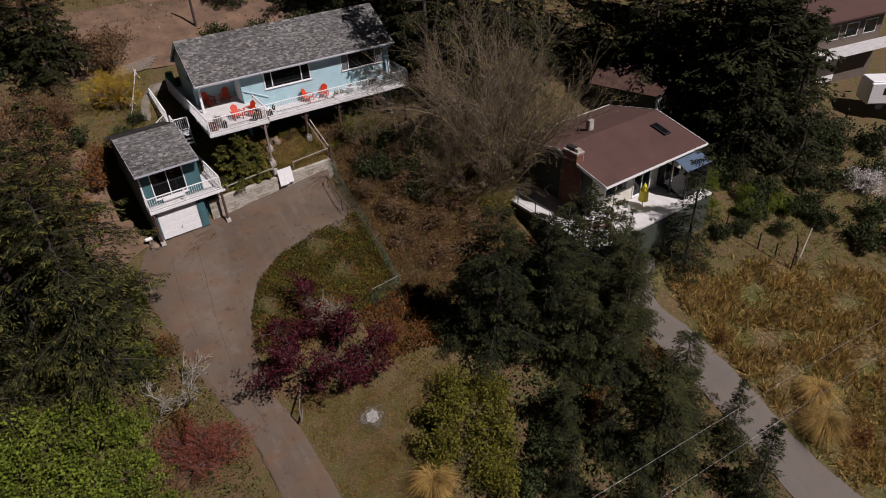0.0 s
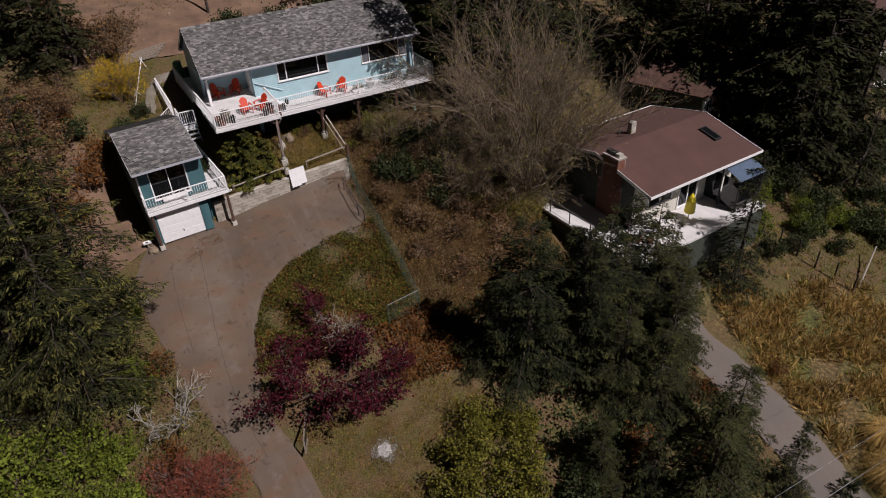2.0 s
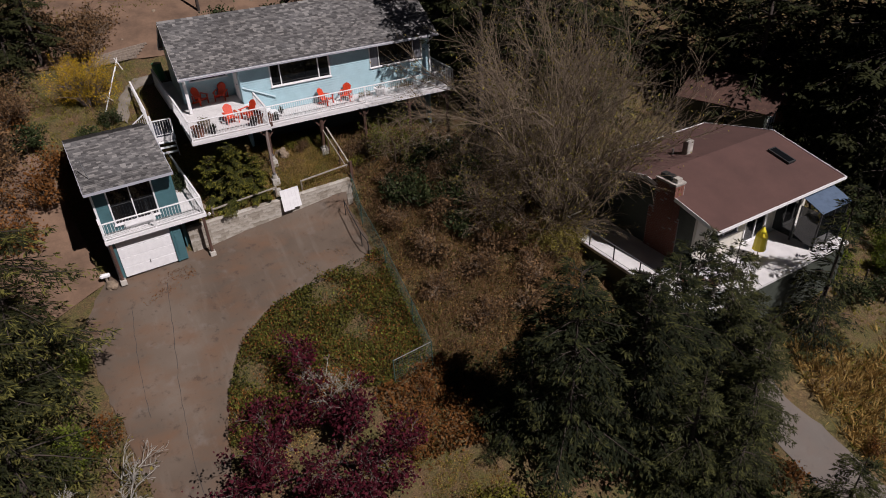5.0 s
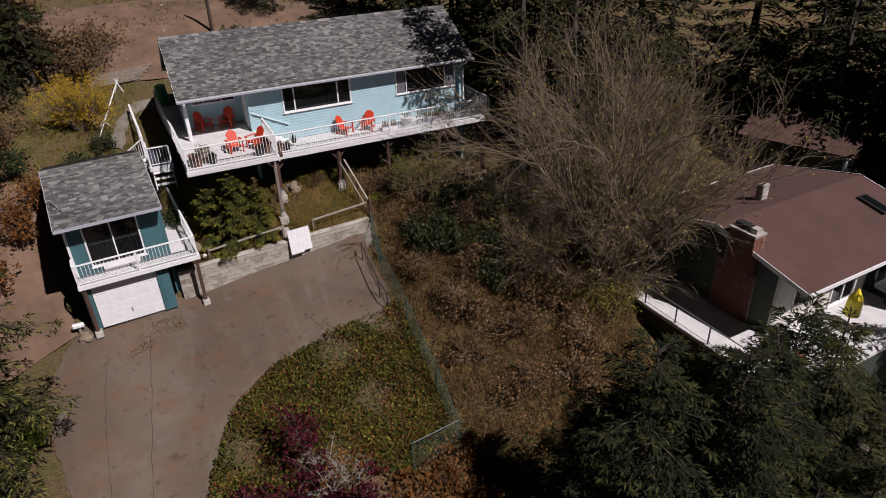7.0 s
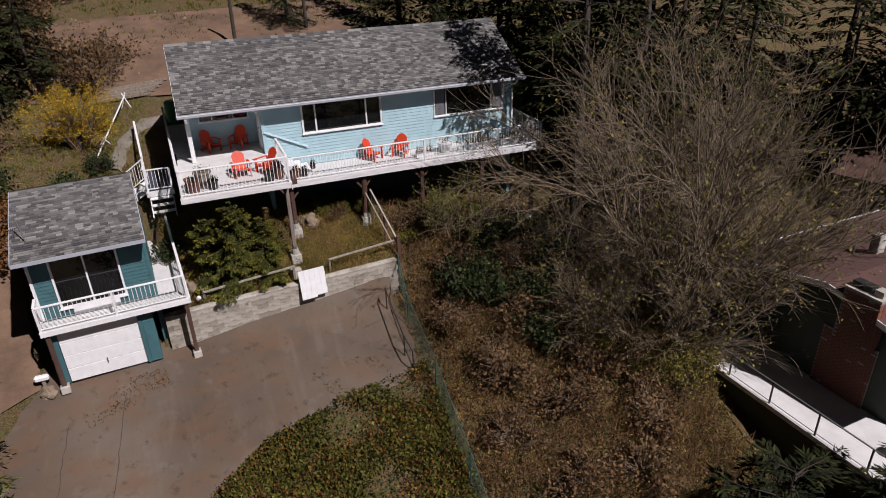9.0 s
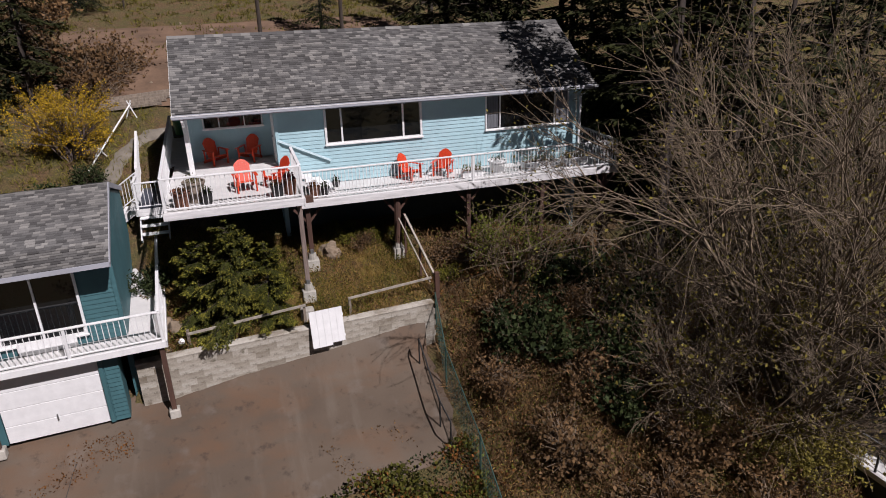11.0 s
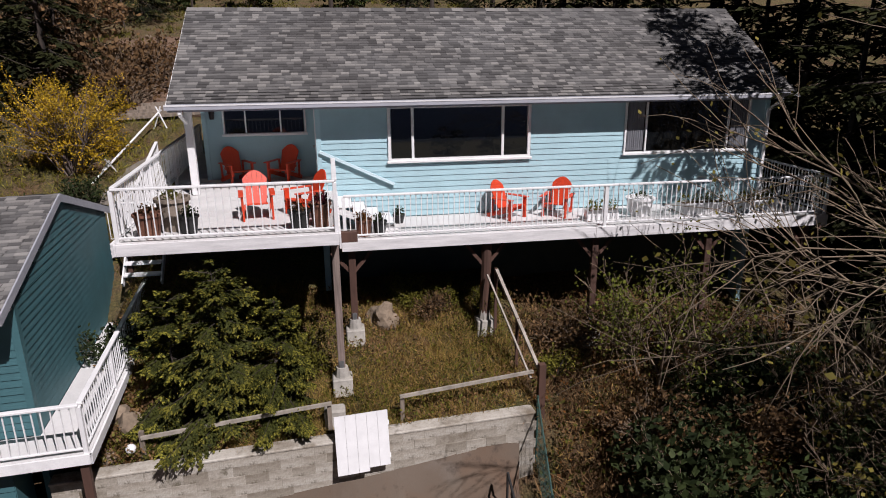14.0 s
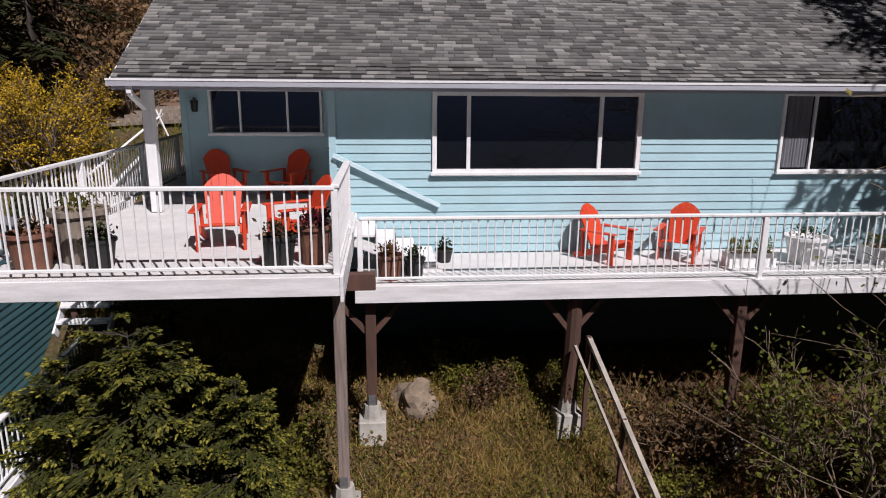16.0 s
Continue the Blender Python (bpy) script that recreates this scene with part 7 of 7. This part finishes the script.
def build_loose():
    c = adirondack()
    c.matrix_basis = pose(1.85, -1.85, DECK_L, 0, 0, 8) @ Matrix.Scale(0.9, 4)
    for x, y, z, rz in ((2.72, -1.75, DECK_L, -62), (1.05, 1.82, DECK_L, 32), (2.12, 1.85, DECK_L, -28), (7.35, -0.15, DECK_R, 38), (8.5, -0.15, DECK_R, -35)):
        copy_thing(c, pose(x, y, z, 0, 0, rz))
    pot(0.1, -2.85, DECK_L, 0.24, 0.42, TERRACOTTA, "terracotta pot with a dry plant on the deck", LEAF_BROWN, 1)
    pot(0.45, -2.45, DECK_L, 0.3, 0.6, GREYWOOD, "weathered barrel planter with moss on the deck", LEAF_OLIVE, 2, "barrel_planter")
    pot(0.0, -2.3, DECK_L, 0.2, 0.35, TERRACOTTA, "terracotta pot with bare soil on the deck", None, 3)
    pot(0.75, -2.75, DECK_L, 0.18, 0.32, BLACK, "black plastic plant pot on the deck", LEAF_DARK, 4)
    pot(2.68, -2.85, DECK_L, 0.2, 0.36, BLACK, "black plant pot with brown stalks on the deck", LEAF_BROWN, 5)
    pot(3.05, -2.7, DECK_L, 0.2, 0.44, TERRACOTTA, "red-brown glazed plant pot on the deck", LEAF_PURPLE, 6)
    pot(3.08, -2.2, DECK_L, 0.17, 0.36, BLACK, "dark plant pot with a small evergreen", LEAF_DARK, 7)
    pot(3.9, -1.02, DECK_R, 0.19, 0.36, TERRACOTTA, "dark clay pot with rusty leaves by the steps", LEAF_RUST, 8)
    pot(4.25, -1.0, DECK_R, 0.15, 0.3, BLACK, "black plant pot by the steps", LEAF_DARK, 9)
    pot(4.75, -0.1, DECK_R, 0.14, 0.2, BLACK, "small black pot on the lower deck", LEAF_DARK, 10)
    pot(10.45, -0.45, DECK_R, 0.33, 0.42, WHITE, "round white tub with green plants on the lower deck", LEAF_DARK, 11, "tub_planter")
    planter(9.05, -0.75, DECK_R, 0.75, 0.25, 0.22, "low white planter box with seedlings", 12)
    planter(11.4, -0.7, DECK_R, 1.2, 0.35, 0.26, "white planter box with tall green leaves", 13)
    planter(13.0, -0.7, DECK_R, 0.9, 0.35, 0.26, "white planter box in the tree's shade", 14)
    # boulder and broken concrete on the terrace
    for x, y, s, seed in ((4.3, -0.6, 0.33, 1), (-1.3, -3.3, 0.22, 2), (-0.95, -3.55, 0.16, 6), (-0.6, -3.0, 0.3, 3), (-1.15, -2.7, 0.35, 4), (-5.6, -4.9, 0.25, 5)):
        bm = bmesh.new()
        bmesh.ops.create_icosphere(bm, subdivisions=3, radius=s)
        for v in bm.verts:
            q = v.co / s
            k = noise.noise(q * 1.1 + Vector((seed * 7, 0, 0))) + 0.35 * noise.noise(q * 3.5 + Vector((0, seed * 5, 0)))
            v.co = Vector((round(v.co.x * 5 / s) * 0.35 * s / 5 + v.co.x * 0.65, v.co.y, v.co.z)) * (1 + 0.5 * k)
        ob = part("boulder", bm, STONE)
        ob.location = (x, y, gz(x, y) + s * 0.35)
        tagged(ob, "rough brown-grey boulder among the terrace grass", "boulder", "boulders")
    # green barrel at the house corner
    b = thing("rain_barrel", "green plastic rain barrel at the house corner", "barrel", pose(-0.3, 7.35, gz(-0.3, 7.35) + 0.02))
    bm = bmesh.new()
    rod(bm, (0, 0, 0), (0, 0, 0.5), 0.26, 0.31, 16)
    rod(bm, (0, 0, 0.5), (0, 0, 0.95), 0.31, 0.27, 16)
    part("drum", bm, plain("green plastic", (0.05, 0.22, 0.09), 0.45, 0.15, 5), b)
    bm = bmesh.new()
    rod(bm, (0, 0, 0.95), (0, 0, 0.99), 0.29, 0.27, 16)
    part("lid", bm, plain("dark green plastic", (0.03, 0.14, 0.06), 0.45, 0.15, 5), b)
    # white pole rail with crossed stakes on the bank
    f = thing("pole_rail", "white pole rail on crossed stakes beside the path", "fence")
    a, e = Vector((-3.9, 5.0, 4.0)), Vector((-2.25, 9.1, 6.15))
    bm = bmesh.new()
    rod(bm, a, e, 0.032)
    part("rail", bm, WHITE, f)
    for s in (0.35, 0.97):
        q = a.lerp(e, s)
        for dx in (-0.22, 0.22):
            bm = bmesh.new()
            rod(bm, (q.x + dx, q.y, gz(q.x + dx, q.y) - 0.1), (q.x - dx * 0.35, q.y, q.z + 0.2), 0.026)
            part("stake", bm, WHITE, f)
    # stacked logs and planks behind the house corner
    for k in range(5):
        bm = bmesh.new()
        x, y = -2.6 + 0.2 * k, 9.5 + 0.28 * k
        z = gz(x, y)
        beam(bm, (x - 1.3, y - 0.15 * k, z + 0.05), (x + 1.5, y + 0.25, gz(x + 1.5, y) + 0.18), 0.16, 0.1)
        ob = part("plank", bm, GREYWOOD, None)
        tagged(ob, "old weathered plank lying on the bank", "plank", "old planks")
    # thin poles behind the house
    for x, y, h in ((3.6, 13.5, 4.0), (7.9, 15.0, 4.5), (-9.5, 20, 2.0), (-6.5, 22, 2.0), (-3.5, 24, 2.0)):
        bm = bmesh.new()
        rod(bm, (0, 0, -0.3), (0.05, 0, h), 0.11 if h > 3 else 0.06, 0.08 if h > 3 else 0.05, 8)
        ob = part("fence_post" if h < 3 else "tree_pole", bm, DARKBARK)
        ob.location = (x, y, gz(x, y))
        tagged(ob, "bare dark pole standing in the clearing", "pole", "clearing poles")
    # pale stones in the clearing
    rng = random.Random(17)
    for k in range(26):
        x, y = rng.uniform(-6, 8), rng.uniform(9.8, 20)
        s = rng.uniform(0.05, 0.16)
        bm = bmesh.new()
        bmesh.ops.create_icosphere(bm, subdivisions=1, radius=s)
        for v in bm.verts:
            v.co *= rng.uniform(0.7, 1.2)
        ob = part("stone", bm, STONE)
        ob.location = (x, y, gz(x, y) - 0.02)
        tagged(ob, "pale stone on the bare earth", "stone", "clearing stones")
    strip("clearing", [(-6.5, 10.0), (-7.0, 14.0), (-6.0, 19.0)], [(14.0, 8.6), (14.5, 13.0), (12.0, 20.0)], SOIL, "cleared bare brown earth strewn with chips", "clearing", 0.02, 20)
    # ash patch on the lawn
    def ring(r, seed):
        q = random.Random(seed)
        return [(1.0 + r * q.uniform(0.7, 1.2) * math.cos(k * math.tau / 16), -20.5 + r * q.uniform(0.7, 1.2) * math.sin(k * math.tau / 16)) for k in range(16)]
    cover("ash_heap", ring(0.36, 1), 3000, 0.04, plain("pale ash", (0.6, 0.58, 0.55), 0.95, 0.3, 5), "pale grey ash from a garden fire on the lawn", 91, 0.05, 0.8, 0.0)
    cover("ash_heap", ring(0.6, 2), 1500, 0.04, plain("grey ash", (0.34, 0.32, 0.29), 0.95, 0.3, 5), "grey ash spread round the old fire", 92, 0.03, 0.8, 0.0)
    cover("ash_heap", ring(0.95, 3), 900, 0.04, plain("sooty ash", (0.2, 0.18, 0.15), 0.95, 0.3, 5), "thin sooty ash scattered on the lawn", 90, 0.03, 0.8, 0.0)
    cover("leaf_litter", [(2.6, -6.4), (5.0, -6.1), (5.6, -7.2), (3.4, -7.9)], 500, 0.07, LEAF_BROWN, "fallen brown leaves on the drive beside the bank", 93, 0.02, 0.6, 0.2, 0.03, 0.0)
    cover("leaf_litter", [(-4.8, -5.1), (-2.0, -4.9), (-1.9, -5.7), (-4.4, -6.6)], 900, 0.06, LEAF_RUST, "rusty dirt and dry leaves in front of the garage door", 94, 0.02, 0.6, 0.2, 0.03, 0.0)
    # leaning gate at the drive's edge
    g = thing("garden_gate", "old rusty mesh gate leaning at the edge of the drive", "gate", pose(-2.1, -18.6, gz(-2.1, -18.6), 0, 14, 70))
    for d in ((-0.9, 0.9, -0.03, 0.03, 0.0, 0.07), (-0.9, 0.9, -0.03, 0.03, 0.75, 0.82), (-0.9, -0.84, -0.03, 0.03, 0.07, 0.75), (0.84, 0.9, -0.03, 0.03, 0.07, 0.75)):
        boxpart("bar", d, GREYWOOD, g)
    for k in range(11):
        boxpart("wire", (-0.78 + k * 0.156, -0.77 + k * 0.156, -0.005, 0.005, 0.07, 0.75), BLACK, g)
    # white electric box beside the garage
    m = thing("meter_box", "white plastic box on a low post beside the garage", "box", pose(-5.75, -4.5, gz(-5.75, -4.5)))
    boxpart("cover", (-0.25, 0.2, -0.1, 0.1, 0.25, 0.45), WHITE, m, bevel=0.05)
    boxpart("post", (-0.05, 0.05, -0.04, 0.04, -0.1, 0.25), GREYWOOD, m)
    # round white bollard cap by the wall
    bm = bmesh.new()
    bmesh.ops.create_icosphere(bm, subdivisions=3, radius=0.09)
    ob = part("lamp_globe", bm, WHITE)
    ob.location = (-0.5, -3.7, gz(-0.5, -3.5) + 0.3)
    tagged(ob, "small white round cap beside the wall", "cap")
    # garden fence above the dry slope, with a pale pole leaning on it
    f = thing("garden_fence", "dark wire fence on rough wooden posts above the dry slope", "fence")
    line = [Vector((30.6 + 0.36 * k, -17.6 - 1.18 * k, 0)) for k in range(6)]
    for p in line:
        p.z = gz(p.x, p.y)
        bm = bmesh.new()
        rod(bm, p - Vector((0, 0, 0.2)), p + Vector((0.04, 0.03, 1.25)), 0.06, 0.05, 7)
        part("post", bm, DARKBARK, f)
    for a, e in zip(line, line[1:]):
        for z in (0.35, 0.75, 1.12):
            bm = bmesh.new()
            rod(bm, a + Vector((0, 0, z)), e + Vector((0, 0, z)), 0.012, sides=4)
            part("wire", bm, DARKBARK, f)
    bm = bmesh.new()
    rod(bm, (33.0, -23.5, gz(33.0, -23.5) + 0.02), (36.0, -22.3, gz(36.0, -22.3) + 1.0), 0.06, 0.045, 8)
    ob = part("leaning_pole", bm, PALEWOOD)
    tagged(ob, "bleached wooden pole leaning at the garden fence", "pole")
    # overhead wires, lower garden
    for k, (a, e) in enumerate((((-8.0, -33.1, 0.6), (60.0, -34.6, 1.05)), ((-8.0, -32.5, -4.0), (60.0, -34.9, -0.8)))):
        a, e = Vector(a), Vector(e)
        pts = np.array([a.lerp(e, s / 24) - Vector((0, 0, 0.15 * math.sin(math.pi * s / 24))) for s in range(25)])
        v, fc = tubes([pts], [(0.007, 0.007)], 4)
        tagged(raw("power_line", v, fc, GALV), "thin overhead power line crossing the garden", "wire", "power lines")


build_loose()
